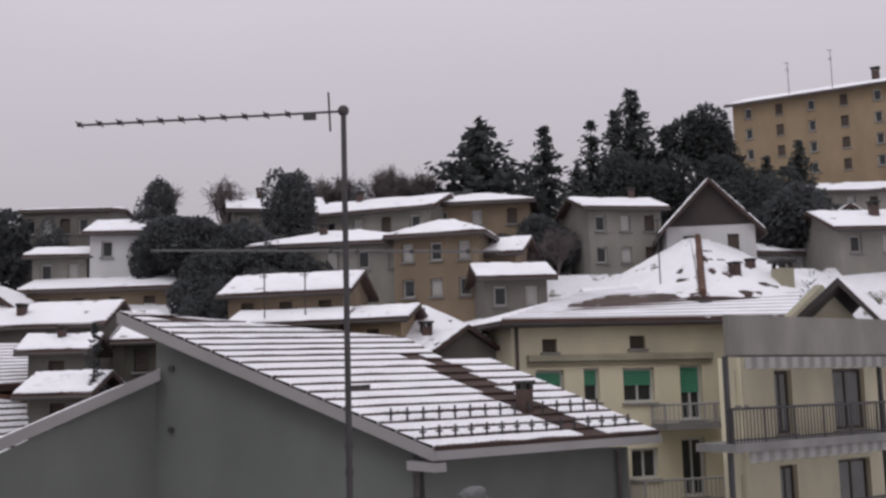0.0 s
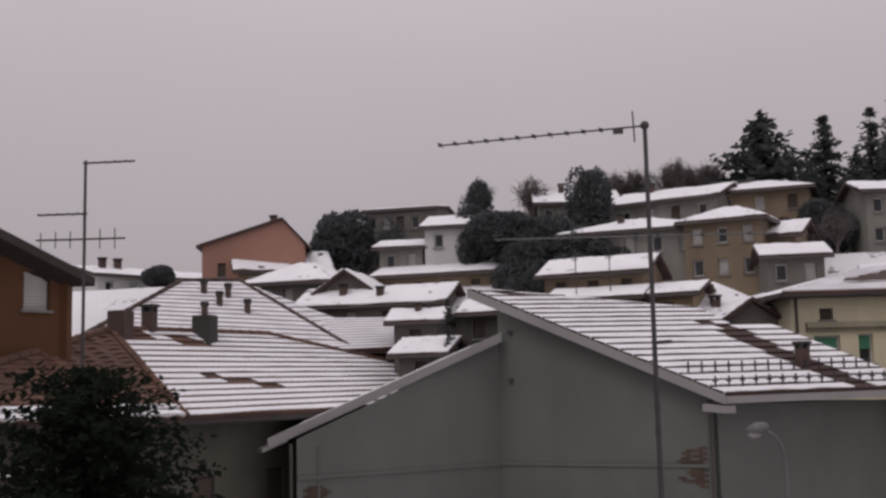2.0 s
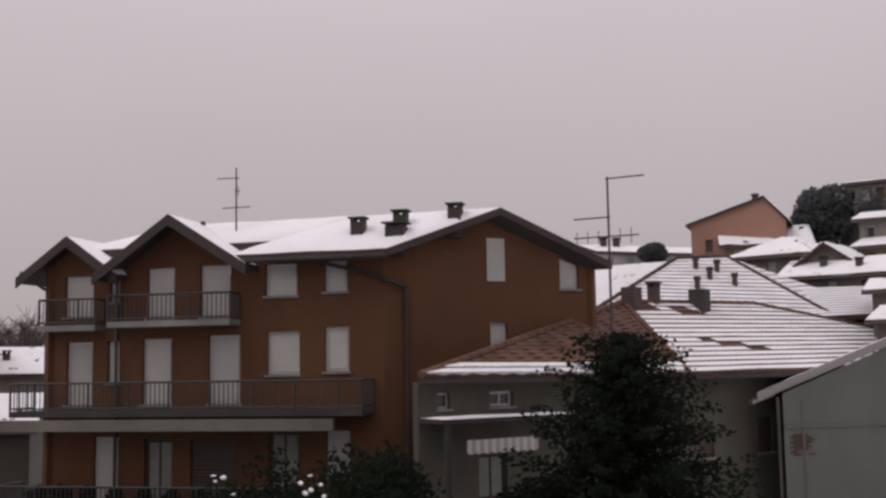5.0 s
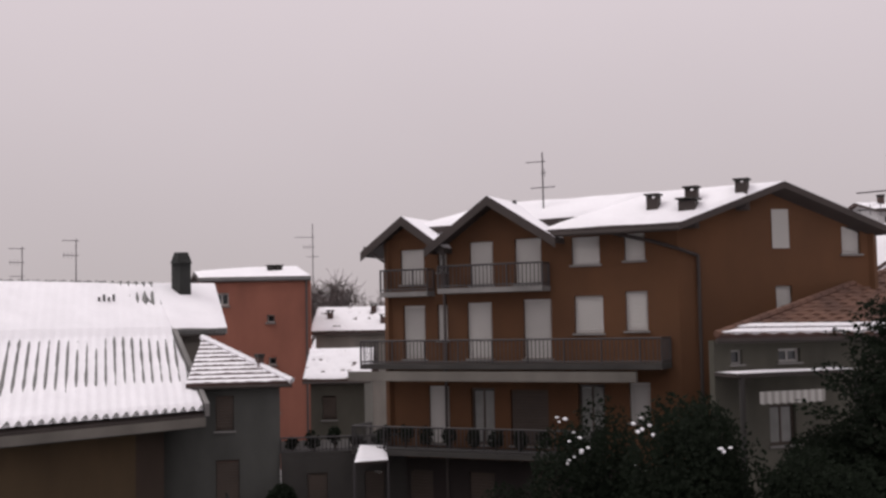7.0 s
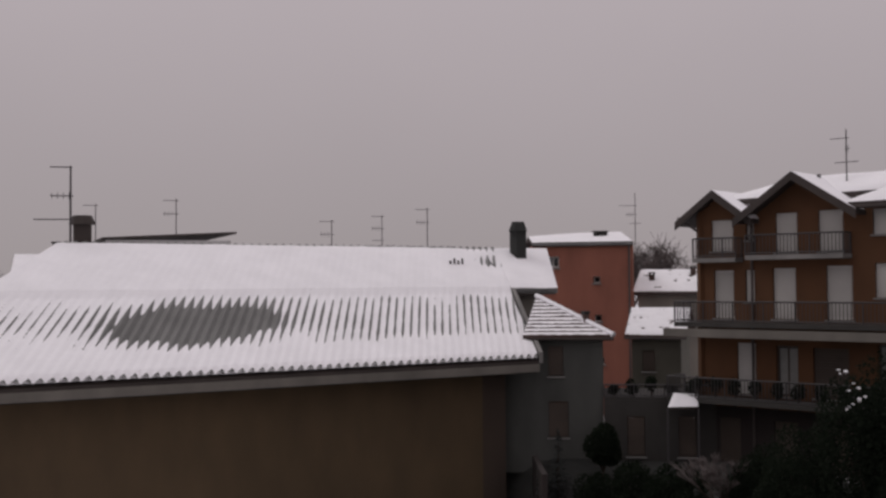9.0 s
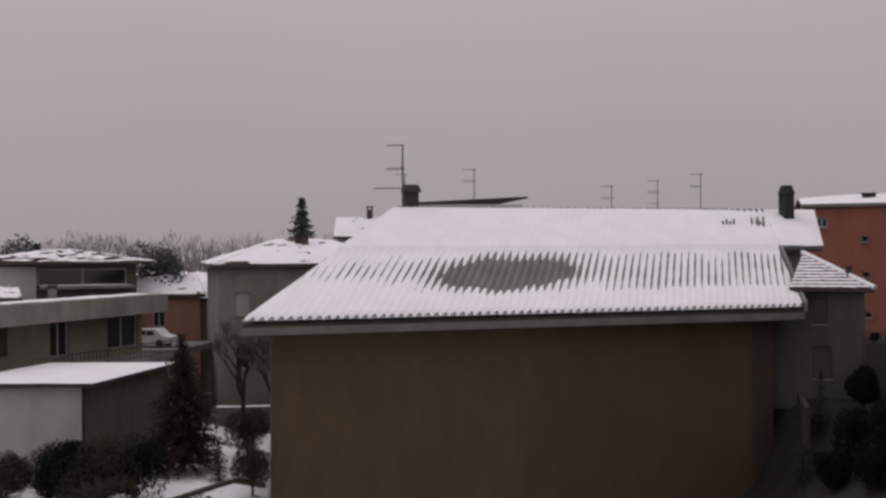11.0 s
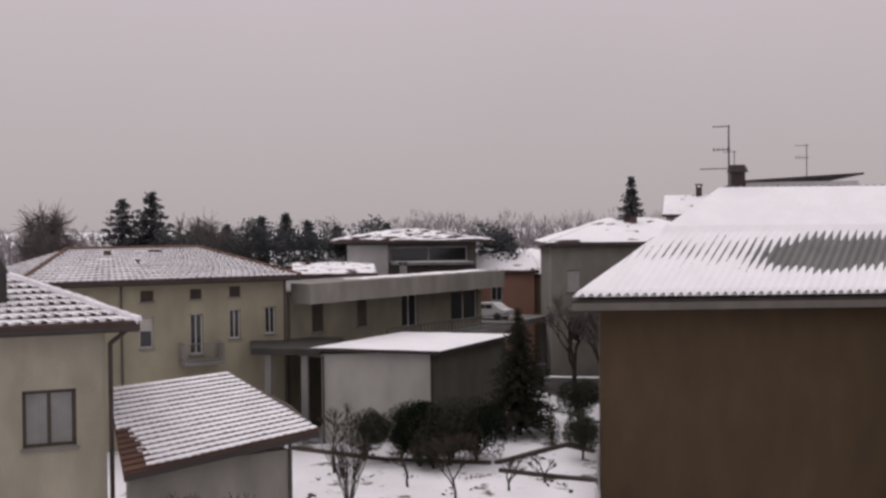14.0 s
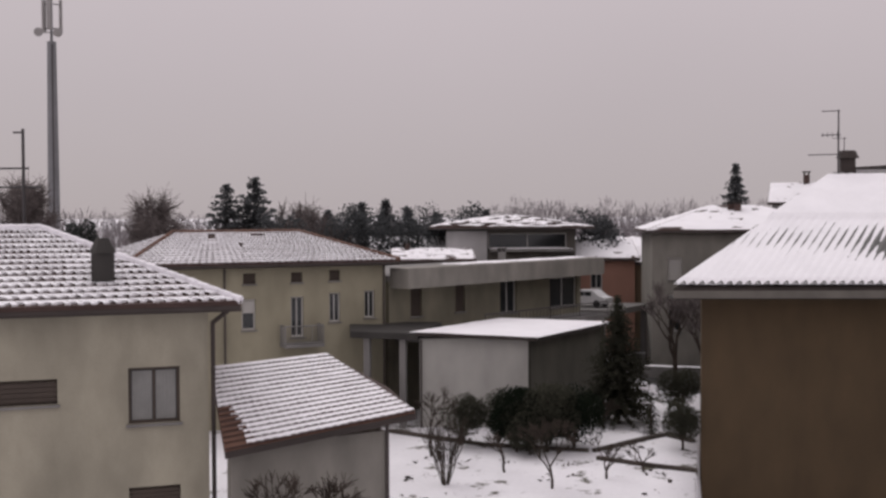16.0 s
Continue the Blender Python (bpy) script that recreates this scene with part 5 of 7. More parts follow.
    holes = [(0.6, 8.05, 0.4, 0.4), (2.3, 8.05, 0.8, 0.4), (1.9, 5.6, 0.95, 1.2), (5.6, 6.3, 0.8, 1.1)]
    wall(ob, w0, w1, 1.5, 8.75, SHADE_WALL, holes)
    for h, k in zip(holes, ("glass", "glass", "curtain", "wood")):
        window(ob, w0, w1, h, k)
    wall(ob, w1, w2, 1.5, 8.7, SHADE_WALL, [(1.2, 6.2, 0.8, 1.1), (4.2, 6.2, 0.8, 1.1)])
    for h in ((1.2, 6.2, 0.8, 1.1), (4.2, 6.2, 0.8, 1.1)):
        window(ob, w1, w2, h, "wood")
    wall(ob, V(-23.5, 40, 0), w0 + V(-0.3, 0.2, 0), 1.5, 8.7, DULL)
    # terrace roof and awning below the eave
    u, nn = flat(w0, w1)
    bm = bmesh.new()
    para(bm, V(w0.x, w0.y, 7.72) + nn * 0.003, u * 4.3, nn * 1.1, V(0, 0, 0.09))
    po = part("porch_roof", bm, EAVE, ob, "thin porch roof edged with snow")
    c3 = [V(w0.x, w0.y, 7.82) + nn * 1.1, V(w0.x, w0.y, 7.82) + nn * 1.1 + u * 4.3, V(w0.x, w0.y, 7.83) + u * 4.3 + nn * 0.02, V(w0.x, w0.y, 7.83) + nn * 0.02]
    snow_blanket(po, c3, 0.05, 20, 3, seed=9)
    bm = bmesh.new()
    k = 18
    cols = []
    for i in range(k + 1):
        p = V(w0.x, w0.y, 6.95) + nn * 1.0 + u * (0.8 + 2.3 * i / k)
        low = V(0, 0, -0.04 if i % 2 else 0.0)
        cols.append([bm.verts.new(x) for x in (p + low, p + V(0, 0, 0.33), p + nn * 0.03 + V(0, 0, 0.33), p + nn * 0.03 + low)])
    for i in range(k):
        for m in range(4):
            bm.faces.new((cols[i][m], cols[i][(m + 1) % 4], cols[i + 1][(m + 1) % 4], cols[i + 1][m])).material_index = i % 2
    for x in (cols[0][::-1], cols[-1]):
        bm.faces.new(x)
    part("awning", bm, [BLIND, AWNING], ob, "pale rolled awning with scalloped edge")
    for x in (0.1, 4.2):
        bm = bmesh.new()
        para(bm, V(w0.x, w0.y, 1.6) + nn * 1.0 + u * x, u * 0.14, nn * 0.1, V(0, 0, 6.1))
        part("porch_post", bm, CONCRETE_DARK, ob)


clay_hip_house()


def snowy_hip_house():
    ob = thing("snowy_hip_house", (-20, 45, 4), "house with large snow-covered hipped roofs and vent pipes", "house")
    r0, r1 = V(-22.25, 44.5, 13.34), V(-20.8, 46.2, 13.42)
    f0, f1 = V(-22.6, 38.0, 10.9), V(-15.6, 45.0, 10.5)
    l0 = V(-26.5, 44.5, 10.6)
    b1 = V(-15.5, 50.5, 10.9)
    for i, c in enumerate(([f0, f1, r1, r0], [l0, f0, r0, r0], [f1, b1, r1, r1])):
        c = [Vector(p) for p in c]
        bm = bmesh.new()
        slab(bm, c if (c[2] - c[3]).length > 0.01 else c[:3], 0.14)
        rf = part("roof", bm, TILE_DARK, ob)
        tile_courses(rf, c, 16, TILE, step=0.05)
        snow_courses(rf, c, 16, 0.93, 40, seed=50 + i, thick=0.075, mat=SNOW_THIN)
    for p, q in ((f0, r0), (r0, r1), (r1, f1)):
        ridge_tiles(rf, p + V(0, 0, 0.06), q + V(0, 0, 0.06), TILE_DARK, 0.09, 0.5)
    w = [V(-13.6, 47.3, 10.86), V(-15.9, 48.95, 12.05), V(-20.2, 45.2, 11.95), V(-18.3, 42.2, 10.6)]
    c = [w[3], w[0], w[1], w[2]]
    bm = bmesh.new()
    slab(bm, c, 0.14)
    rf = part("roof", bm, TILE_DARK, ob)
    tile_courses(rf, c, 12, TILE, step=0.05)
    snow_courses(rf, c, 12, 0.9, 40, seed=17, thick=0.08)
    wall(ob, V(-17.9, 42.9, 0), V(-14.0, 47.5, 0), 3, 10.55, BEIGE)
    wall(ob, V(-22.3, 38.6, 0), V(-18.0, 42.7, 0), 3, 10.4, BEIGE)
    wall(ob, V(-26, 44.6, 0), V(-22.5, 38.7, 0), 3, 10.4, BEIGE)
    base = [Vector(p) for p in (f0, f1, r1, r0)]
    for s, t in ((0.40, 0.80), (0.42, 0.45), (0.68, 0.52), (0.52, 0.62), (0.62, 0.75)):
        chimney(ob, quad_point(base, s, t), 0.16, 0.55)


snowy_hip_house()

antenna("tv_aerial", (-15.38, 27.25, 9.9), 4.05, 0, [(4.0, 8, 0.05, 1.0, 5, 0.12, False), (3.0, 10, 0.95, 0.05, 5, 0.16, False), (2.5, 12, 0.95, 0.8, 6, 0.2, True)], "thin roof aerial with three arms above the clay roof", r=0.035, below=1.2)


# ---- rust-orange apartment house ----
def orange_house():
    L, K, R = V(-29.6, 19.9, 0), V(-20.6, 24.3, 0), V(-17.6, 30.2, 0)
    ob = thing("orange_apartment_house", (-24, 24, 2), "rust-orange apartment house with white roller blinds and balconies", "house")
    u, n = flat(L, K)
    g, gn = flat(K, R)
    ln, gl = (K - L).length, (R - K).length
    fh = [(0.62, 10.72, 0.90, 1.15), (2.02, 11.1, 0.32, 0.72), (3.17, 10.62, 0.83, 1.40), (4.76, 10.62, 0.9, 1.45), (6.67, 11.15, 0.91, 0.86), (8.37, 11.22, 0.64, 0.82),
          (0.70, 8.25, 0.82, 1.75), (1.97, 8.85, 0.37, 1.15), (3.04, 8.25, 0.88, 1.80), (5.01, 8.25, 0.94, 1.86), (6.72, 9.02, 0.93, 1.15), (8.36, 9.08, 0.69, 1.19),
          (1.59, 5.5, 0.76, 1.85), (3.12, 5.5, 0.83, 1.8), (4.5, 5.5, 1.28, 1.75), (6.76, 5.5, 0.87, 1.95), (8.4, 6.3, 0.65, 1.2),
          (0.8, 2.9, 0.9, 1.7), (3.0, 2.9, 0.9, 1.7), (5.2, 2.9, 0.9, 1.7)]
    # closed ground-floor shutters are added to keep that shaded storey dark
    kinds = ["blind"] * 12 + ["blind", "curtain", "wood", "curtain", "blind", "wood", "wood", "wood"]
    wall(ob, L, K, 5.0, 12.25, RUST, [h for h in fh if h[1] > 5])
    # balcony shade is put into this storey's near-black wall colour
    wall(ob, L, K, 1.5, 4.997, SHADE_DARK, [h for h in fh if h[1] < 5], name="ground_floor_wall", label="ground floor wall painted dark as shade below the balconies")
    for h, k in zip(fh, kinds):
        window(ob, L, K, h, k)
    gh = [(3.08, 11.5, 0.56, 1.22), (5.42, 11.32, 0.64, 0.84), (3.15, 9.5, 0.55, 0.85), (5.4, 8.6, 0.6, 0.85)]
    pk = V(0, 0, 13.35)
    # gable end with a peak; its wall is one face above the openings
    wall(ob, K, R, 1.5, 12.35, RUST, [h for h in gh if h[1] + h[3] < 12.35], gable=(gl * 0.5, 13.3))
    for h in gh:
        if h[1] + h[3] < 12.35:
            window(ob, K, R, h, "blind")
    bm = bmesh.new()
    P = K + g * 3.08 + gn * 0.005 + V(0, 0, 11.5)
    rows = 17
    pleated(bm, P, g * 0.56, gn * 0.03, 1.2, rows)
    part("window", bm, BLIND, ob)
    v = -n * 7.5
    wall(ob, R, R + V(-9, -4.4, 0) + V(-0.6, 3, 0), 1.5, 12.2, RUST)
    wall(ob, L + V(1.0, 7.5, 0), L, 1.5, 12.2, RUST)
    # roof: near slope along the front, far slope behind
    zE, zR = 12.22, 13.5
    mid = K + g * (gl * 0.5)
    oe = n * 0.55
    e0, e1 = L - u * 0.6 + oe + V(0, 0, zE), K + gn * 0.45 + oe * 0.8 + V(0, 0, zE)
    r1 = mid + gn * 0.5 + V(0, 0, zR)
    r0 = r1 - u * 9.6 + V(0, 0, -0.15)
    c = [e0, e1, r1, r0]
    b0, b1 = r0 + V(1.2, 4.4, -1.35), R + gn * 0.45 + g * 0.3 + V(0, 0, zE - 0.15)
    c2 = [b1, b0, r0, r1]
    s0 = 0.60
    planes = ([quad_point(c, s0, 0), e1, r1, quad_point(c, s0, 1)], [quad_point(c, 0, 0.34), quad_point(c, s0, 0.34), quad_point(c, s0, 1), r0], c2)
    for i, q in enumerate(planes):
        bm = bmesh.new()
        slab(bm, q, 0.2)
        rf = part("roof", bm, EAVE, ob, "dark eaves under a smooth layer of snow")
        snow_blanket(rf, q, 0.1, 22, 9, seed=21 + i)
    bm = bmesh.new()
    tube(bm, quad_point(c, s0, 0) - V(0, 0, 0.16), e1 - V(0, 0, 0.16), 0.07, sides=7)
    part("gutter", bm, EAVE, rf)
    # two dormer gables over the balconies
    for x0, x1, out, zp in ((2.3, 6.1, 0.85, 13.4), (-0.2, 2.2, 0.6, 12.95)):
        m = (x0 + x1) / 2
        A, B = L + u * x0 + n * 0.0, L + u * x1
        ze = 12.05
        bm = bmesh.new()
        tri = [L + u * (x0 + 0.05) + V(0, 0, ze) + n * 0.01, L + u * (x1 - 0.05) + V(0, 0, ze) + n * 0.01, L + u * m + V(0, 0, zp - 0.1) + n * 0.01]
        f0, f1 = [bm.verts.new(p) for p in tri], [bm.verts.new(p - n * 0.2) for p in tri]
        bm.faces.new(f0), bm.faces.new(f1[::-1])
        for i in range(3):
            bm.faces.new((f0[i], f0[(i + 1) % 3], f1[(i + 1) % 3], f1[i]))
        dm = part("dormer_gable", bm, RUST, ob)
        ap = L + u * m + V(0, 0, zp)
        for s, x in ((0, x0 - 0.35), (1, x1 + 0.35)):
            lo = L + u * x + V(0, 0, ze - (0.08 if s and x0 > 0 else 0.22))
            q = [lo - n * 2.6, lo + n * out, ap + n * out, ap - n * 2.6]
            bm = bmesh.new()
            slab(bm, q, 0.16)
            dr = part("dormer_roof", bm, EAVE, dm)
            bm = bmesh.new()
            para(bm, q[1] - V(0, 0, 0.30) + n * 0.003, q[2] - q[1], n * 0.05, V(0, 0, 0.30))
            part("bargeboard", bm, EAVE, dr)
            snow_blanket(dr, q, 0.08, 8, 6, seed=30 + s + x0)
    # balconies
    balcony(ob, L, K, 2.35, 5.95, 10.36, 0.75, 0.72)
    balcony(ob, L, K, 0.15, 1.9, 10.3, 0.6, 0.72)
    balcony(ob, L, K, -0.3, 9.75, 7.95, 1.2, 0.75, mat=CONCRETE_DARK)
    balcony(ob, L, K, -0.6, 7.6, 5.2, 1.3, 0.75, mat=CONCRETE_DARK)
    bm = bmesh.new()
    para(bm, L - u * 0.7 + n * 1.15 + V(0, 0, 7.58), u * 9.7, n * 0.16, V(0, 0, 0.3))
    part("awning_box", bm, DULL, ob, "long pale awning box under the balcony")
    # downpipe with a bend
    a = K + gn * 0.08 + g * 0.62
    pts = [K - u * 1.9 + n * 0.5 + V(0, 0, 12.05), K - u * 0.7 + n * 0.12 + V(0, 0, 11.75), K + n * 0.1 + gn * 0.1 + V(0, 0, 11.5), V(a.x, a.y, 11.3), V(a.x, a.y, 2.6)]
    bm = bmesh.new()
    for p, q in zip(pts, pts[1:]):
        tube(bm, p, q, 0.055)
    part("downpipe", bm, EAVE, ob)
    downpipe(ob, L + u * 2.27 + n * 0.07 + V(0, 0, 12.0), L + u * 2.27 + n * 0.07 + V(0, 0, 2.6), 0.05)
    downpipe(ob, L - u * 0.5 + n * 0.5 + V(0, 0, 12.0), L + u * 0.05 + n * 0.06 + V(0, 0, 11.5), 0.05)
    for s, t, w, h in ((0.80, 0.40, 0.36, 0.5), (0.865, 0.55, 0.36, 0.5), (0.935, 0.30, 0.5, 0.4), (0.96, 0.72, 0.36, 0.45)):
        chimney(ob, quad_point(c, s, t), w, h, mat=EAVE, turn=math.atan2(u.y, u.x))
    bm = bmesh.new()
    vp = quad_point(c, 0.27, 0.6)
    tube(bm, vp - V(0, 0, 0.2), vp + V(0, 0, 0.45), 0.07, sides=8)
    part("vent_pipe", bm, STEEL_DARK, ob)
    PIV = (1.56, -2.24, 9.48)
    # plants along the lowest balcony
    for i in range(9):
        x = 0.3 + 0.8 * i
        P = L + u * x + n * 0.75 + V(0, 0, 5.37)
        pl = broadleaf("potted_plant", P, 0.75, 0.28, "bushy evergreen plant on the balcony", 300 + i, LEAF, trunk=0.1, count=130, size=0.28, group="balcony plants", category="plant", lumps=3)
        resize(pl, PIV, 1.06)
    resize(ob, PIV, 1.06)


orange_house()
antenna("tv_aerial", (-26.62, 24.54, 13.3), 1.92, 0, [(1.6, 28, 0.6, 0.1, 4, 0.1, False), (1.2, 30, 0.05, 0.12, 2, 0.15, True), (0.7, 26, 0.45, 0.45, 5, 0.15, False)], "thin aerial on the apartment house roof", r=0.028, below=0.5)


# ---- terracotta block and the small house before it ----
def terracotta_block():
    a, b = V(-38.7, 17.7, 0), V(-36.15, 21.0, 0)
    u, n = flat(a, b)
    bk = V(-0.92, 0.39, 0)
    ob = thing("terracotta_block", (a.x, a.y, 2), "terracotta apartment block with small square windows and snowy roof", "house")
    A0 = a - u * 0.2
    holes = [(0.2 + 2.45, 9.62, 0.3, 0.28), (0.2 + 2.5, 7.95, 0.3, 0.28), (0.2 + 2.6, 6.1, 0.3, 0.28), (0.2 + 0.4, 10.3, 0.55, 0.5), (0.2 + 0.4, 7.9, 0.6, 0.7)]
    wall(ob, A0, b, 2, 11.3, RED_WALL, holes)
    for h in holes:
        window(ob, A0, b, h, "glass")
    wall(ob, b + bk * 0.25, b + bk * 8, 2, 11.3, RED_WALL)
    wall(ob, b + bk * 8.25, A0 + bk * 8.25, 2, 11.3, RED_WALL)
    wall(ob, A0 + bk * 8, A0 + bk * 0.25, 2, 11.3, RED_WALL)
    z = V(0, 0, 11.4)
    e0, e1 = A0 + n * 0.12 + z, b + u * 0.04 + n * 0.12 + z
    r0, r1 = A0 + bk * 4 + V(0, 0, 11.85), b + u * 0.04 + bk * 4 + V(0, 0, 12.0)
    for i, c in enumerate(([e0, e1, r1, r0], [e1 + bk * 9, e0 + bk * 9, r0, r1])):
        bm = bmesh.new()
        slab(bm, c, 0.18)
        rf = part("roof", bm, EAVE, ob)
        snow_blanket(rf, c, 0.1, 16, 6, seed=41 + i)
    bm = bmesh.new()
    tube(bm, e0 - V(0, 0, 0.1), e1 - V(0, 0, 0.1), 0.07)
    part("gutter", bm, STEEL, rf)
    downpipe(ob, b - u * 0.15 + n * 0.08 + V(0, 0, 11.3), b - u * 0.15 + n * 0.08 + V(0, 0, 2.5))
    for x in (-1.75, -1.45):
        chimney(ob, b + u * x - n * 1.5 + V(0, 0, 11.6), 0.24, 0.35, mat=CONCRETE_DARK)
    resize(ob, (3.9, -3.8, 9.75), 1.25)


terracotta_block()
antenna("tv_aerial", (-48.0, 28.5, 12.0), 2.6, 0, [(1.9, 60, 0.9, 0.1, 5, 0.12, False), (1.4, 60, 0.5, 0.1, 4, 0.15, True), (0.9, 60, 0.3, 0.3, 3, 0.2, False)], "thin aerial on the terracotta block", r=0.025, below=0.5)


CANOPY = ((-29.41, 18.45, 4.93), (-29.41, 19.80, 4.90), (-31.11, 20.91, 5.17), (-31.03, 19.77, 5.27))


def small_hip_house():
    a, b = V(-34.2, 15.6, 0), V(-33.1, 17.9, 0)
    u, n = flat(a, b)
    ob = thing("small_hip_house", (a.x, a.y, 2), "small pale house with a slate-like snowy hipped roof", "house")
    b = a + u * 2.5
    holes = [(0.3, 5.85, 0.62, 1.2), (0.3, 3.4, 0.8, 1.45)]
    wall(ob, a - u * 1.7, b, 2, 7.4, COOL_WALL, [(h[0] + 1.7, *h[1:]) for h in holes])
    for h in holes:
        window(ob, a - u * 1.7, b, (h[0] + 1.7, *h[1:]), "wood")
    wall(ob, b - n * 0.25, b - n * 5, 2, 7.4, COOL_WALL)
    wall(ob, a - u * 1.7 - n * 5, a - u * 1.7 - n * 0.25, 2, 7.4, COOL_WALL)
    z = V(0, 0, 7.45)
    e0, e1, e2 = a - u * 0.7 + n * 0.35 + z, b + u * 0.4 + n * 0.35 + z, b + u * 0.4 - n * 5.3 + z
    pk = a - u * 0.1 - n * 2.4 + V(0, 0, 9.0)
    for i, c in enumerate(([e0, e1, pk, pk], [e1, e2, pk, pk])):
        bm = bmesh.new()
        slab(bm, c[:3], 0.14)
        rf = part("roof", bm, TILE_DARK, ob)
        tile_courses(rf, c, 11, TILE_DARK, step=0.05)
        snow_courses(rf, c, 11, 0.7, 16, seed=60 + i, thick=0.06)
    ridge_tiles(rf, e1 + V(0, 0, 0.06), pk + V(0, 0, 0.06), SNOW, 0.12, 0.35)
    bm = bmesh.new()
    tube(bm, e0 - V(0, 0, 0.1), e1 - V(0, 0, 0.1), 0.06)
    part("gutter", bm, EAVE, rf)
    chimney(ob, e1.lerp(pk, 0.35), 0.22, 0.45)
    # yard wall with a terrace on it
    ya, yb = b + n * 0.2, b + u * 5.5 + n * 0.6
    w = thing("yard_wall", (ya.x, ya.y, 2), "grey yard wing with dark doors and potted plants on its terrace", "wall")
    hs = [(0.9, 2.7, 0.7, 1.6), (2.9, 2.7, 0.7, 1.6)]
    # dark wall colour stands in for the yard's deep shade
    wall(w, ya, yb, 2, 4.9, CONCRETE_DARK, hs)
    for h in hs:
        window(w, ya, yb, h, "wood", "door")
    uu, nn = flat(ya, yb)
    bm = bmesh.new()
    para(bm, ya + V(0, 0, 4.91), uu * 5.4, -nn * 4, V(0, 0, 0.12))
    part("terrace", bm, CONCRETE_DARK, w)
    railing(w, ya + V(0, 0, 5.03), yb + V(0, 0, 5.03), 0.5)
    for i in range(7):
        P = ya + uu * (0.4 + 0.75 * i) - nn * 0.4 + V(0, 0, 5.03)
        broadleaf("potted_plant", P, 0.5 + 0.2 * (i % 3), 0.3, "dark potted shrub on the terrace", 400 + i, LEAF, trunk=0.1, count=120, size=0.3, group="terrace plants", category="plant", lumps=3)

    cp = thing("snowy_canopy", (-29.9, 19.0, 2), "small snow-covered canopy beside the yard terrace", "canopy")
    c = [V(*q) for q in CANOPY]
    bm = bmesh.new()
    slab(bm, c, 0.08)
    cr_ = part("roof", bm, EAVE, cp)
    snow_blanket(cr_, c, 0.07, 8, 5, seed=77)
    for q in c[:2]:
        bm = bmesh.new()
        tube(bm, V(q.x, q.y, terrain(q.x, q.y) - 0.1), q - V(0, 0, 0.05), 0.04, sides=6)
        part("post", bm, STEEL_DARK, cp)


small_hip_house()
broadleaf("clipped_shrub", (-31.0, 16.6, 2.3), 2.0, 0.75, "rounded dark clipped shrub in the yard", 71, LEAF, trunk=0.08, count=900, group="", category="shrub")

# pale houses seen in the gap between the blocks
house("snowy_roof_house", (-49.9, 29.8), 50, 4.0, 6, 2.2, 9.1, 10.3, GREY_PALE, "pale house with a wide snowy roof in the gap", holes=[(0.6, 6.6, 0.7, 0.9), (2.4, 6.6, 0.7, 0.9)], kinds=("glass",), seed=70, chim=((0.2, 0.5, 0.3, 0.5), (0.7, 0.75, 0.3, 0.5), (0.85, 0.3, 0.4, 0.5)))
house("snowy_lean_to", (-39.85, 23.25), 50, 2.3, 4, 2.2, 7.2, 8.3, SHADE_WALL, "low lean-to with a snowy roof in the gap", holes=[(0.5, 5.4, 0.6, 1.0)], kinds=("wood",), seed=71)
for i, (x, y, h, r) in enumerate(((-66, 41.5, 12, 3), (-64.5, 43.5, 10.5, 3), (-67.5, 40, 11.5, 3), (-63, 45, 10.5, 3))):
    twig_tree("bare_tree", (x, y, terrain(x, y)), h - terrain(x, y) + 1.5, r, "leafless pale grey tree beyond the roofs", 80 + i, count=1000)


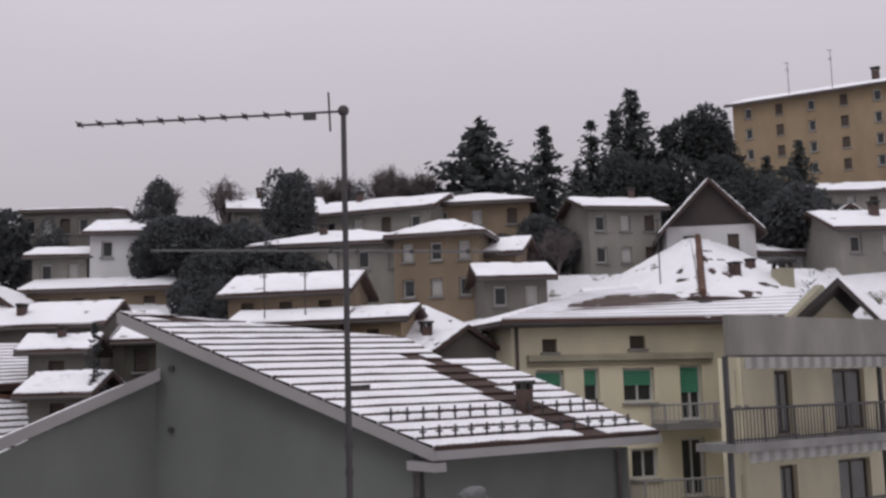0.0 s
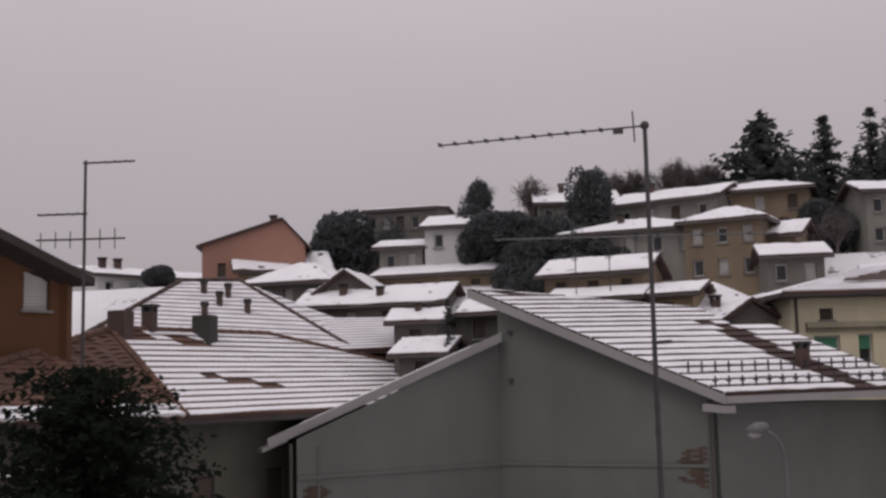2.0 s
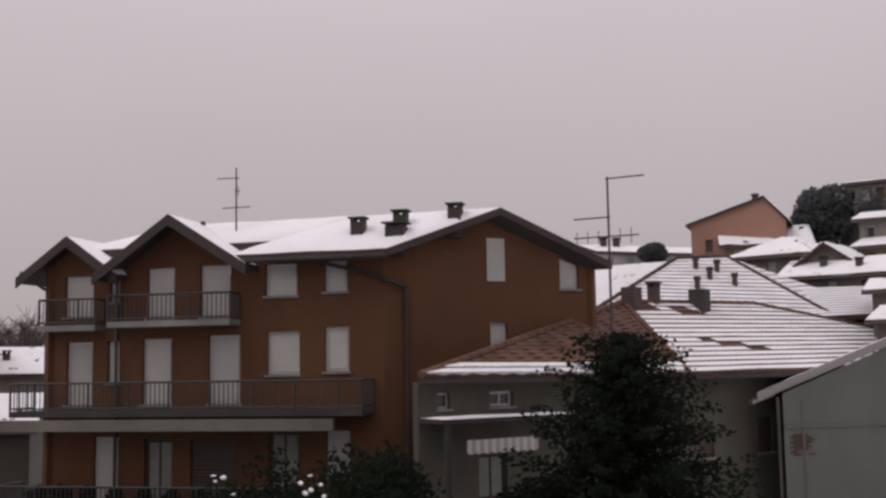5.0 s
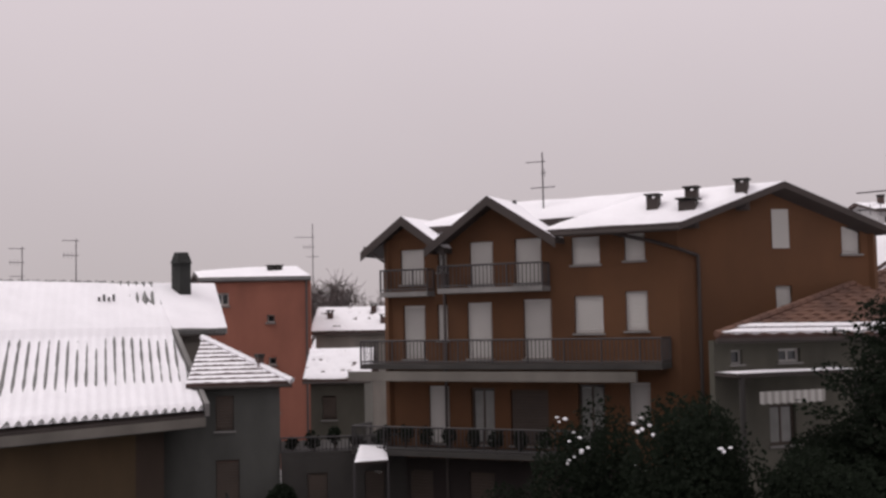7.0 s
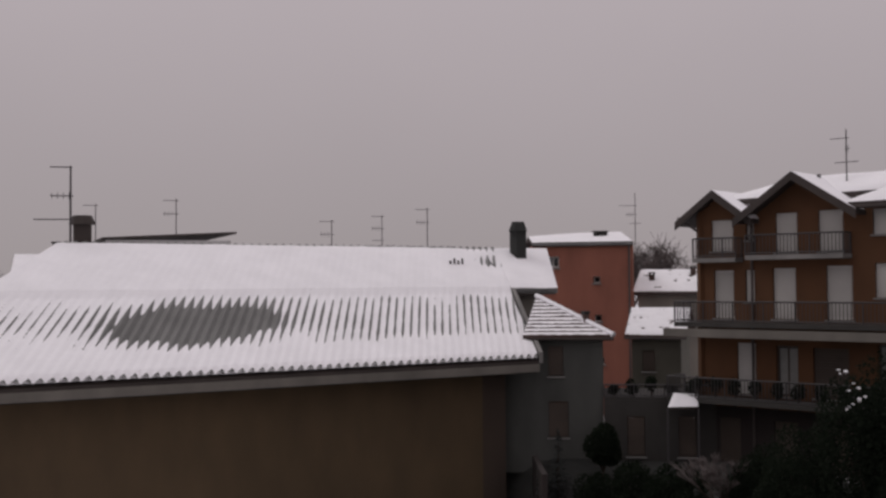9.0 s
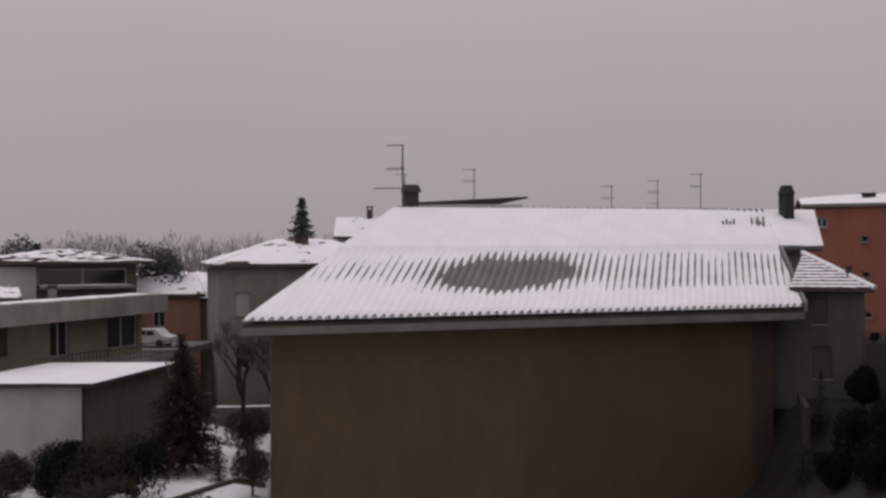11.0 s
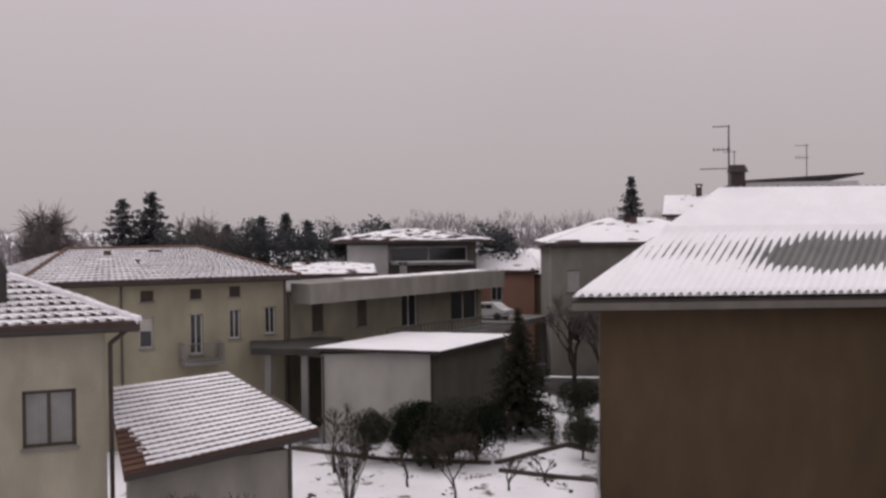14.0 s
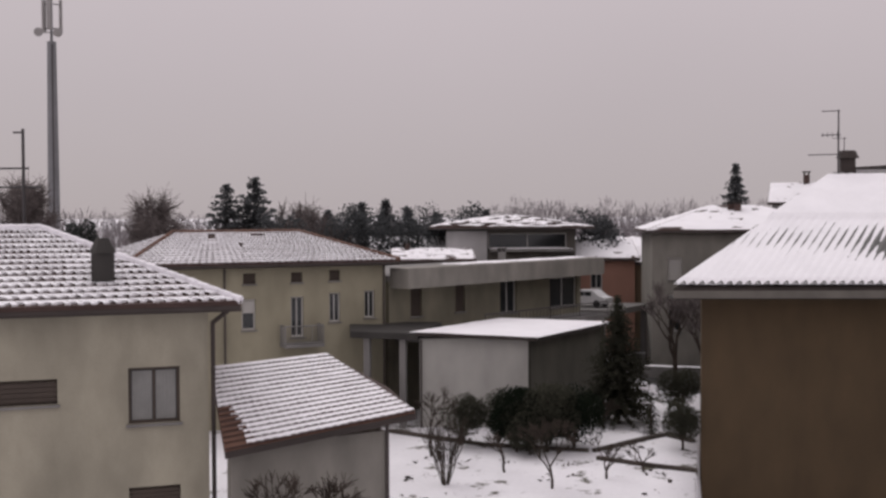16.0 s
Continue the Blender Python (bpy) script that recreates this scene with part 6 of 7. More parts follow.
# ---- long building with the corrugated roof ----
def corrugated_building():
    C1, C2 = V(-29.77, -8.17, 0), V(-33.97, 13.93, 0)
    u, n = flat(C1, C2)
    ln = (C2 - C1).length
    ob = thing("corrugated_roof_building", (C1.x, C1.y, -2.6), "long brown building under a snowy corrugated roof with a bare patch", "building")
    w = 15.5
    wall(ob, C1, C2 - u * 1.1, -2.6, 6.35, BROWN_WALL, label="plain brown rendered wall")
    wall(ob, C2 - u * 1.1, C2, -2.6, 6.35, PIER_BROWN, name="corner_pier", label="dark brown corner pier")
    wall(ob, C2 - n * 0.25, C2 - n * w, -2.6, 6.35, BROWN_WALL, gable=(w / 2 - 0.25, 10.9))
    wall(ob, C2 - n * (w + 0.25), C1 + u * 12 - n * (w + 0.25), -2.6, 6.35, BROWN_WALL)
    e0, e1 = C1 - u * 1.3 + n * 1.125 + V(0, 0, 6.72), C2 + u * 0.8 + n * 1.125 + V(0, 0, 6.72)
    r1 = C2 + u * 4.8 - n * 7.62 + V(0, 0, 11.2)
    r0 = C1 + u * 7.2 - n * 7.62 + V(0, 0, 11.2)
    skew = V(r0.x - e0.x, r0.y - e0.y, 0)
    wall(ob, C1 + skew * 1.9, C1 + skew * 0.03, -2.6, 6.35, BROWN_WALL, gable=(skew.length * 0.95, 10.6))
    pitch = 0.36
    L = (e1 - e0).length
    run = 44
    # the sheet and the snow on it share one grid; snow lies deep in the troughs, thin on the crests
    nrm = slope_normal([e0, e1, r1, r0])
    up = (r1 - e1)

    def place(s, t):
        return e0.lerp(e1, s) + (r0 - e0).lerp(r1 - e1, s) * t

    def wave(p):
        a = (p - e0).dot(u) + 0.63 * (p - e0).dot(n)
        return 0.055 * math.cos(2 * math.pi * a / pitch)

    cols = int(L / pitch * 7)
    split = 0.56
    bm, sn = bmesh.new(), bmesh.new()
    g0, g1 = [], []
    for j in range(run + 1):
        t = j / run
        a, b = [], []
        for i in range(cols + 1):
            s = i / cols
            p = place(s, t)
            if t >= split:
                p = p + nrm * 0.10
            h = wave(p)
            a.append(bm.verts.new(p + nrm * h))
            q = Vector((s * L, t * 10, 0))
            rough = noise.noise(q * 0.9) * 0.016 + noise.noise(q * 3.1) * 0.010
            patch = math.exp(-(((s - 0.385) / 0.122) ** 2 + ((t - 0.35 + 0.03 * noise.noise(q * 0.5)) / 0.155) ** 2 + 0.5 * noise.noise(q * 0.45) + 0.3 * noise.noise(q * 1.7)) ** 2 * 0.9)
            band = math.exp(-(((t - 0.36) / 0.20) ** 2)) * (0.62 + 0.38 * math.exp(-(((s - 0.45) / 0.30) ** 2)))
            right = smooth(0.45, 0.72, s) * smooth(0.07, 0.24, t) * (1 - smooth(0.5, 0.56, t)) * (0.66 + 0.35 * noise.noise(q * 0.35) + 0.25 * noise.noise(q * 1.3))
            top = smooth(0.8, 0.98, s) * smooth(0.9, 1.0, t) * 0.7 + smooth(0.72, 0.76, s) * math.exp(-(((s - 0.98) / 0.035) ** 2 + ((t - 0.84) / 0.05) ** 2)) * 2.0
            depth = 0.080 - 0.075 * max(band * 0.95, right) - 0.13 * patch - 0.08 * top + rough
            edge = 0.0 if 0 < j < run and 0 < i < cols else -0.12
            b.append(sn.verts.new(p + nrm * (depth + edge + (0.15 if t < split else 0.05) * h)))
        g0.append(a)
        g1.append(b)
    for j in range(run):
        for i in range(cols):
            bm.faces.new((g0[j][i], g0[j][i + 1], g0[j + 1][i + 1], g0[j + 1][i]))
            f = sn.faces.new((g1[j][i], g1[j][i + 1], g1[j + 1][i + 1], g1[j + 1][i]))
            f.smooth = True
    rf = part("roof", bm, FIBRE, ob, "grey corrugated sheets showing through the snow")
    part("snow", sn, SNOW, rf)
    bm = bmesh.new()
    slab(bm, [p - V(0, 0, 0.2) for p in (e0, e1, r1, r0)], 0.12)
    part("roof_deck", bm, EAVE, rf)
    b0, b1 = e0 + skew * 2.0 + V(0, 0, -0.1), C2 + u * 5.0 - n * 16.5 + V(0, 0, 6.6)
    for i, c in enumerate(([b1, b0, r0, r1],)):
        c = [Vector(p) for p in c]
        bm = bmesh.new()
        slab(bm, c, 0.16)
        part("roof", bm, FIBRE, ob)
        snow_blanket(rf, c, 0.08, seed=90 + i)
    # eave band, soffit, verge with a step
    bm = bmesh.new()
    para(bm, e0 - V(0, 0, 0.58), e1 - e0, n * 0.08, V(0, 0, 0.30))
    part("eave_band", bm, DULL, ob, "grey concrete band below the eave")
    # soffit painted dark to deepen the shade under the eave
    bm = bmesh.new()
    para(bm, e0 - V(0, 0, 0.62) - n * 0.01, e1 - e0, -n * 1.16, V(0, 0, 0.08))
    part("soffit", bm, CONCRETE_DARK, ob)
    bm = bmesh.new()
    para(bm, e1 - V(0, 0, 0.25) + u * 0.03, (r1 - e1) * split, u * 0.18, V(0, 0, 0.42))
    vb = part("verge_wall", bm, CONCRETE, ob, "concrete verge with snow on top")
    m0 = e1 + (r1 - e1) * split
    bm = bmesh.new()
    slab(bm, [m0 - u * 0.2 + V(0, 0, 0.12), m0 + u * 2.6 + V(0, 0, 0.12), r1 + u * 3.2 + V(0, 0, 0.08), r1 - u * 0.6 + V(0, 0, 0.06)], 0.2)
    ext = part("roof", bm, FIBRE, ob)
    snow_blanket(ext, [m0 - u * 0.2 + V(0, 0, 0.13), m0 + u * 2.6 + V(0, 0, 0.13), r1 + u * 3.2 + V(0, 0, 0.09), r1 - u * 0.6 + V(0, 0, 0.07)], 0.06, 8, 8, seed=95)
    bm = bmesh.new()
    para(bm, m0 - u * 0.1 + V(0, 0, -0.15), u * 2.6, -n * 0.1, V(0, 0, 0.2))
    part("beam", bm, EAVE, ob)
    bm = bmesh.new()
    para(bm, m0 + u * 0.3 - n * 0.4 + V(0, 0, -1.6), u * 1.6, -n * 5, V(0, 0, 1.5))
    part("upper_wall", bm, DULL, ob)
    # ridge vents and chimneys
    for i in range(9):
        p = r0.lerp(r1, 0.66 + 0.027 * i)
        bm = bmesh.new()
        para(bm, p - u * 0.12 - V(0, 0, 0.02), u * 0.24, n * 0.25, V(0, 0, 0.12))
        part("ridge_vent", bm, FIBRE, rf)
    for i in range(4):
        p = place(0.868 + 0.010 * i, 0.80) + nrm * 0.1
        bm = bmesh.new()
        tube(bm, p, p + V(0, 0, 0.24 + 0.1 * (i % 2)), 0.05, sides=7)
        part("vent_pipe", bm, STEEL_DARK, ob)
    ch = chimney(ob, place(1.060, 0.90), 0.56, 1.8, mat=SOOTY, cap=False, turn=math.atan2(u.y, u.x))
    bm = bmesh.new()
    p = place(1.060, 0.90)
    tube(bm, p + V(0, 0, 1.30), p + V(0, 0, 1.75), 0.47, 0.30, 8)
    part("cap", bm, SOOTY, ch)
    ch = chimney(ob, r0 + u * 1.0 - n * 0.6, 0.65, 1.15, mat=EAVE, cap=False)
    bm = bmesh.new()
    p = r0 + u * 1.0 - n * 0.6
    tube(bm, p + V(0, 0, 0.8), p + V(0, 0, 1.15), 0.52, 0.36, 8)
    part("cap", bm, EAVE, ch)
    return r0, u, n


R0, RU, RN = corrugated_building()
p = R0 + RU * 0.37 + RN * 0.1
antenna("tv_aerial", p, 3.0, 0, [(2.95, 80, 0.75, 0.05, 4, 0.12, False), (1.85, 82, 0.75, 0.1, 4, 0.14, True), (0.95, 78, 1.35, 0.1, 6, 0.2, False)], "aerial with three short arms at the end of the ridge", r=0.045, below=0.4)
for i, (x, y, z, h, arms) in enumerate(((-60.8, 14.6, 9.0, 4.6, 2), (-64.4, 19.1, 9.0, 5.2, 3), (-58.6, 20.1, 9.0, 5.3, 2), (-62.0, 5.3, 9.5, 5.3, 2), (-66.0, 1.0, 9.5, 5.2, 1))):
    antenna("tv_aerial", (x, y, z), h, 0, [(h - 0.1 - 0.8 * k, 85 + 8 * k, 0.75, 0.15, 4, 0.2, k == 1) for k in range(arms)], "distant aerial on a hidden roof", r=0.035)
house("hidden_block", (-57, 9), 80, 14, 8, 0, 8.6, 9.3, DULL, "low block hidden behind the corrugated ridge", seed=97)


def hall_roof():
    ob = thing("flat_hall", (-57, 0, 0), "white hall with an oversailing flat roof", "building")
    a, b = V(-57.0, 0.8, 0), V(-57.0, 7.6, 0)
    wall(ob, a, b, 0, 12.12, WHITE_WALL)
    wall(ob, b - V(0.25, 0, 0), V(-70, 7.6, 0), 0, 12.12, WHITE_WALL)
    bm = bmesh.new()
    slab(bm, [V(-56.85, 0.6, 12.25), V(-56.85, 7.9, 12.62), V(-70, 7.9, 12.62), V(-70, 0.6, 12.25)], 0.12)
    rf = part("roof", bm, EAVE, ob)


hall_roof()


# ---- dark evergreens close to the houses ----
conifer("yew_tree", (-12.9, 23.4, terrain(-12.9, 23.4)), 7.35, 2.15, "large dark feathery yew before the clay roof house", 90, LEAF, bare=0.02, droop=-0.2, tiers=84, size=0.27, group="", power=0.36)
broadleaf("garden_shrub", (-14.6, 22.6, terrain(-14.6, 22.6)), 4.3, 1.5, "dense dark evergreen shrub", 91, LEAF, trunk=0.1, count=7000, size=0.055, group="dark garden evergreens", lumps=12)
# the last two shrubs are added to darken the apartment house's shaded base
for i, (x, y, h, r) in enumerate(((-16.9, 16.6, 6.9, 1.5), (-14.2, 16.9, 6.9, 1.7), (-11.8, 18.0, 5.3, 1.5), (-18.3, 15.6, 5.6, 1.3), (-15.6, 18.5, 6.0, 1.4), (-20.4, 17.2, 3.6, 1.4), (-22.6, 17.6, 3.2, 1.3))):
    broadleaf("garden_shrub", (x, y, terrain(x, y)), h, r, "dense dark evergreen shrub", 92 + i, LEAF, trunk=0.1, count=6500, size=0.055, group="dark garden evergreens", lumps=12)


def snow_caps():
    rnd = random.Random(5)
    ob = thing("snow_on_shrubs", (-15, 17, 7), "small clumps of snow caught on dark shrubs", "snow", kind="stuff")
    bm = bmesh.new()
    for x, y, z in ((-16.9, 15.7, 7.15), (-16.7, 15.8, 6.85), (-16.5, 15.6, 6.35), (-14.3, 15.5, 7.35), (-14.2, 15.4, 7.1), (-15.4, 16.6, 6.2), (-16.2, 15.6, 6.6), (-13.1, 16.6, 6.8)):
        for k in range(3):
            c = Vector((x, y, z)) + Vector((rnd.uniform(-0.15, 0.15), rnd.uniform(-0.15, 0.15), rnd.uniform(-0.1, 0.12)))
            bmesh.ops.create_icosphere(bm, subdivisions=1, radius=1.0, matrix=Matrix.Translation(c) @ Matrix.Diagonal((rnd.uniform(0.025, 0.07), rnd.uniform(0.025, 0.07), rnd.uniform(0.015, 0.045), 1)))
    part("snow", bm, SNOW, ob)


snow_caps()


# ---- near house with the chimney, and the low tiled roof ----
def near_house():
    a, b = V(-4.6, -28.3, 0), V(-9.8, -20.1, 0)
    u, n = flat(a, b)
    ln = (b - a).length
    off = ln - 5.22
    ob = thing("pale_near_house", (a.x, a.y, 0), "pale stained house with wood-framed window and snowy tiled roof", "house")
    holes = [(off + 3.26, 4.28, 1.25, 1.4), (off - 0.3, 4.88, 1.9, 0.62), (off + 3.25, 1.3, 1.25, 1.4)]
    wall(ob, a, b, 0, 7.05, NEAR_WALL, holes, label="stained pale render")
    for h, k in zip(holes, ("curtain", "wood", "wood")):
        window(ob, a, b, h, k)
    wall(ob, b - n * 0.25, b - n * 9, 0, 7.05, NEAR_WALL)
    wall(ob, a - n * 9, a - n * 0.25, 0, 7.05, NEAR_WALL)
    wall(ob, b - n * 9.25, a - n * 9.25, 0, 7.05, NEAR_WALL)
    z = V(0, 0, 7.25)
    e0, e1 = a - u * 0.5 + n * 0.55 + z, b + u * 0.75 + n * 0.55 + z
    e2 = b + u * 0.75 - n * 9.6 + z
    r1, r0 = b - u * 4.0 - n * 4.6 + V(0, 0, 9.05), a + u * 1 - n * 4.6 + V(0, 0, 9.05)
    c = [e0, e1, r1, r0]
    for i, q in enumerate((c, [e1, e2, r1, r1])):
        bm = bmesh.new()
        slab(bm, q if i == 0 else q[:3], 0.15)
        rf = part("roof", bm, TILE_DARK, ob, "tiled roof striped with snow")
        tile_courses(rf, q, 14, TILE_DARK, step=0.06)
        snow_courses(rf, q, 14, 0.76, 74, seed=110 + i, thick=0.10, notch=1.1)
    for p, q in ((e1, r1), (r1, r0)):
        ridge_tiles(rf, p + V(0, 0, 0.08), q + V(0, 0, 0.08), SNOW_THIN, 0.10, 0.36)
    bm = bmesh.new()
    tube(bm, e0 - V(0, 0, 0.13), e1 - V(0, 0, 0.13), 0.075, sides=8)
    part("gutter", bm, EAVE, rf)
    bm = bmesh.new()
    p1 = b + u * 0.1 + n * 0.12
    tube(bm, e1 - V(0, 0, 0.15) - u * 0.3, p1 + V(0, 0, 6.75), 0.06)
    tube(bm, p1 + V(0, 0, 6.75), p1, 0.06)
    part("downpipe", bm, EAVE, ob)
    q = quad_point(c, 0.80, 0.30)
    ch = chimney(ob, q, 0.55, 1.0, mat=CONCRETE_DARK, cap=False, turn=math.atan2(u.y, u.x))
    bm = bmesh.new()
    tube(bm, q + V(0, 0, 0.72), q + V(0, 0, 1.1), 0.36, 0.16, 8)
    part("cap", bm, CONCRETE_DARK, ch)


near_house()


def low_tiled_roof():
    ob = thing("low_tiled_outbuilding", (-11, -18, 0), "low outbuilding with a snowy corrugated-tile roof and brown corner", "outbuilding")
    e0, e1, r1, r0 = V(-8.75, -19.2, 3.75), V(-12.45, -15.4, 4.2), V(-13.85, -18.4, 5.5), V(-11.2, -20.7, 5.4)
    c = [e0, e1, r1, r0]
    bm = bmesh.new()
    slab(bm, c, 0.14)
    rf = part("roof", bm, TILE, ob)
    tile_courses(rf, c, 17, TILE_DARK, step=0.05)
    low = [quad_point(c, 0, 0), quad_point(c, 0.16, 0), quad_point(c, 0.07, 0.5), quad_point(c, 0, 0.5)]
    tile_courses(rf, [p + V(0, 0, 0.015) for p in low], 8, TILE, step=0.06)
    snow_courses(rf, c, 17, 0.85, 46, seed=120, thick=0.07, notch=0.9, bare=((0.0, 0.16, 0.10, 0.3), (0.0, 0.05, 0.12, 0.12)))
    c2 = [e1, r1 + V(-3.2, 0.9, -1.4), r1, r1]
    bm = bmesh.new()
    slab(bm, c2[:3], 0.14)
    r2 = part("roof", bm, TILE_DARK, ob)
    bm = bmesh.new()
    para(bm, e0 - V(0, 0, 0.2), e1 - e0, V(0.03, 0.03, 0), V(0, 0, 0.16))
    part("gutter", bm, EAVE, rf)
    w0, w1 = V(-9.3, -19.3, 0), V(-12.25, -16.15, 0)
    wall(ob, w0, w1, 0, 3.7, GREY_PALE, label="stained pale render")
    wall(ob, w1 + V(-0.2, -0.2, 0), V(-14.8, -18.8, 0), 0, 3.9, GREY_PALE)
    u, n = flat(w0, w1)
    downpipe(ob, w1 + n * 0.05 + V(0.0, 0, 3.9), w1 + n * 0.05, 0.05)


low_tiled_roof()


# ---- cream villa and the long low building ----
def cream_villa():
    a, b = V(-27.1, -31.7, 0), V(-34.16, -22.63, 0)
    u, n = flat(a, b)
    ob = thing("cream_villa", (a.x, a.y, 0), "two-storey cream villa with a rough snowy hipped roof", "house")
    holes = [(4.67, 4.36, 0.63, 1.36), (6.92, 3.95, 0.6, 1.82), (8.74, 4.56, 0.53, 1.33), (10.45, 4.69, 0.51, 1.25), (4.74, 6.41, 0.57, 0.46), (6.94, 6.42, 0.53, 0.45), (8.75, 6.45, 0.52, 0.48), (2.2, 4.36, 0.63, 1.36)]
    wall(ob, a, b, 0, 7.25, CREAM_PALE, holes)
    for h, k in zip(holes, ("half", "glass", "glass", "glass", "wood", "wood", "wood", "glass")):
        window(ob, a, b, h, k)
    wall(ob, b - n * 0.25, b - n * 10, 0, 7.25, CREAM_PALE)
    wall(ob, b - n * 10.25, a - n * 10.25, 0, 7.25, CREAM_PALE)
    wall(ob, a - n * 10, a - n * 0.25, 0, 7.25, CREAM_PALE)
    z = V(0, 0, 7.32)
    e0, e1 = a - u * 0.5 + n * 0.5 + z, b + u * 0.5 + n * 0.5 + z
    e2, e3 = e1 - n * 11, e0 - n * 11
    r0, r1 = a + u * 2.6 - n * 4.8 + V(0, 0, 8.6), b - u * 2.7 - n * 4.8 + V(0, 0, 8.6)
    for i, c in enumerate(([e0, e1, r1, r0], [e1, e2, r1, r1], [e3, e0, r0, r0], [e2, e3, r0, r1])):
        c = [Vector(p) for p in c]
        bm = bmesh.new()
        slab(bm, c if (c[2] - c[3]).length > 0.01 else c[:3], 0.14)
        rf = part("roof", bm, TILE_DARK, ob)
        tile_courses(rf, c, 13, TILE_DARK, step=0.05)
        snow_courses(rf, c, 13, 0.80, 84, seed=130 + i, thick=0.10, mat=SNOW, notch=1.2, bare=((0.30, 0.85, 0.03, 0.1), (0.62, 0.9, 0.05, 0.06), (0.45, 0.55, 0.015, 0.05)))
    bm = bmesh.new()
    tube(bm, e0 - V(0, 0, 0.12), e1 - V(0, 0, 0.12), 0.075, sides=8)
    part("gutter", bm, EAVE, rf)
    for p, q in ((e0, r0), (e1, r1), (r0, r1)):
        ridge_tiles(rf, p + V(0, 0, 0.06), q + V(0, 0, 0.06), TILE, 0.11, 0.4)
    chimney(ob, r0 + V(0.2, 0, -0.5), 0.3, 0.8, mat=TILE_DARK, cap=False)
    downpipe(ob, a + u * 3.9 + n * 0.07 + V(0, 0, 7.2), a + u * 3.9 + n * 0.07)
    downpipe(ob, b - u * 0.1 + n * 0.07 + V(0, 0, 7.2), b - u * 0.1 + n * 0.07)
    balcony(ob, a, b, 6.4, 8.2, 3.55, 0.9, 0.8, mat=CONCRETE, rail_mat=CONCRETE)


cream_villa()


def long_building():
    a, b = V(-34.5, -22.55, 0), V(-48.8, -15.2, 0)
    u, n = flat(a, b)
    ln = (b - a).length
    ob = thing("long_low_building", (a.x, a.y, 0), "long grey-beige building with a deep concrete parapet and terrace", "building")
    holes = [(1.5, 4.55, 0.81, 1.5), (4.85, 4.55, 0.75, 1.45), (8.5, 4.2, 1.45, 1.8), (13.0, 4.2, 2.7, 1.7)]
    wall(ob, a, b, 0, 6.3, LONG_WALL, holes)
    for h, k in zip(holes, ("wood", "wood", "glass", "glass")):
        window(ob, a, b, h, k)
    wall(ob, b - n * 0.25, b - n * 8, 0, 6.3, LONG_WALL)
    wall(ob, a - n * 8, a - n * 0.25, 0, 6.3, LONG_WALL)
    bm = bmesh.new()
    para(bm, a + V(0, 0, 6.0) + n * 0.003 + u * 0.05, u * (ln + 0.6), n * 1.2, V(0, 0, 0.95))
    part("parapet", bm, GREY_PALE, ob, "stained grey concrete parapet")
    bm = bmesh.new()
    para(bm, a + V(0, 0, 6.25) - n * 8, u * ln, n * 7.9, V(0, 0, 0.3))
    ro = part("flat_roof", bm, CONCRETE, ob)
    z = V(0, 0, 6.96)
    snow_blanket(ro, [a + z + n * 0.55 + u * 4.6, b + z + n * 0.55, b + z - n * 0.6, a + z - n * 0.6 + u * 4.2], 0.05, 24, 4, seed=140, patchy=0.25)
    bm = bmesh.new()
    para(bm, a + V(0, 0, 3.5) + n * 0.003 + u * 0.5, u * (ln - 0.5), n * 1.9, V(0, 0, 0.3))
    te = part("terrace", bm, CONCRETE, ob, "concrete terrace slab")
    railing(te, a + V(0, 0, 3.8) + n * 1.8 + u * 5, b + V(0, 0, 3.8) + n * 1.8, 0.7, 0.3, STEEL_DARK)
    chimney(ob, a + u * 10.6 - n * 1.5 + V(0, 0, 6.9), 0.35, 0.7, mat=CONCRETE)
    # garage canopy between the villa and the white shed
    c = thing("garage_canopy", (-32, -23, 0), "dark flat canopy over a garage passage", "canopy")
    bm = bmesh.new()
    slab(bm, [V(-30.6, -23.2, 4.35), V(-31.6, -20.4, 4.2), V(-36.5, -20.5, 4.25), V(-34.5, -24.5, 4.45)], 0.28)
    part("roof", bm, CONCRETE_DARK, c)
    for x, y in ((-31.2, -22.6), (-31.7, -21.1), (-33.8, -23.7)):
        bm = bmesh.new()
        para(bm, V(x - 0.14, y - 0.14, 0), V(0.28, 0, 0), V(0, 0.28, 0), V(0, 0, 4.0))
        part("post", bm, CONCRETE, c)


long_building()


def white_shed():
    a, m, b = V(-31.9, -20.4, 0), V(-33.0, -15.7, 0), V(-40.6, -13.1, 0)
    ob = thing("white_shed", (a.x, a.y, 0), "white rendered shed with a snow-covered flat roof", "shed")
    d = b - m
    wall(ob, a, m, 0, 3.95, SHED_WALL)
    # same white shed; the unlit sides get their shade from a darker colour
    wall(ob, m + d.normalized() * 0.25, b, 0, 3.95, SHADE_WALL, label="white side wall with shade put into its colour")
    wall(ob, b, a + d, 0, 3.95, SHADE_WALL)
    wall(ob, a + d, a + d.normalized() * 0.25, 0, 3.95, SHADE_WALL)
    p = [a + V(0.4, -0.4, 4.25), m + V(0.35, 0.45, 4.0), b + V(-0.2, 0.5, 4.0), a + d + V(-0.2, -0.4, 4.2)]
    bm = bmesh.new()
    slab(bm, p, 0.13)
    rf = part("roof", bm, EAVE, ob)
    snow_blanket(rf, [p[0] + V(0, 0, 0.01), p[1] + V(0, 0, 0.01), p[2] + V(0, 0, 0.01), p[3] + V(0, 0, 0.01)], 0.09, 14, 10, seed=150)
    downpipe(ob, a + V(0.1, 0.1, 3.9), a + V(0.1, 0.1, 0), 0.05)


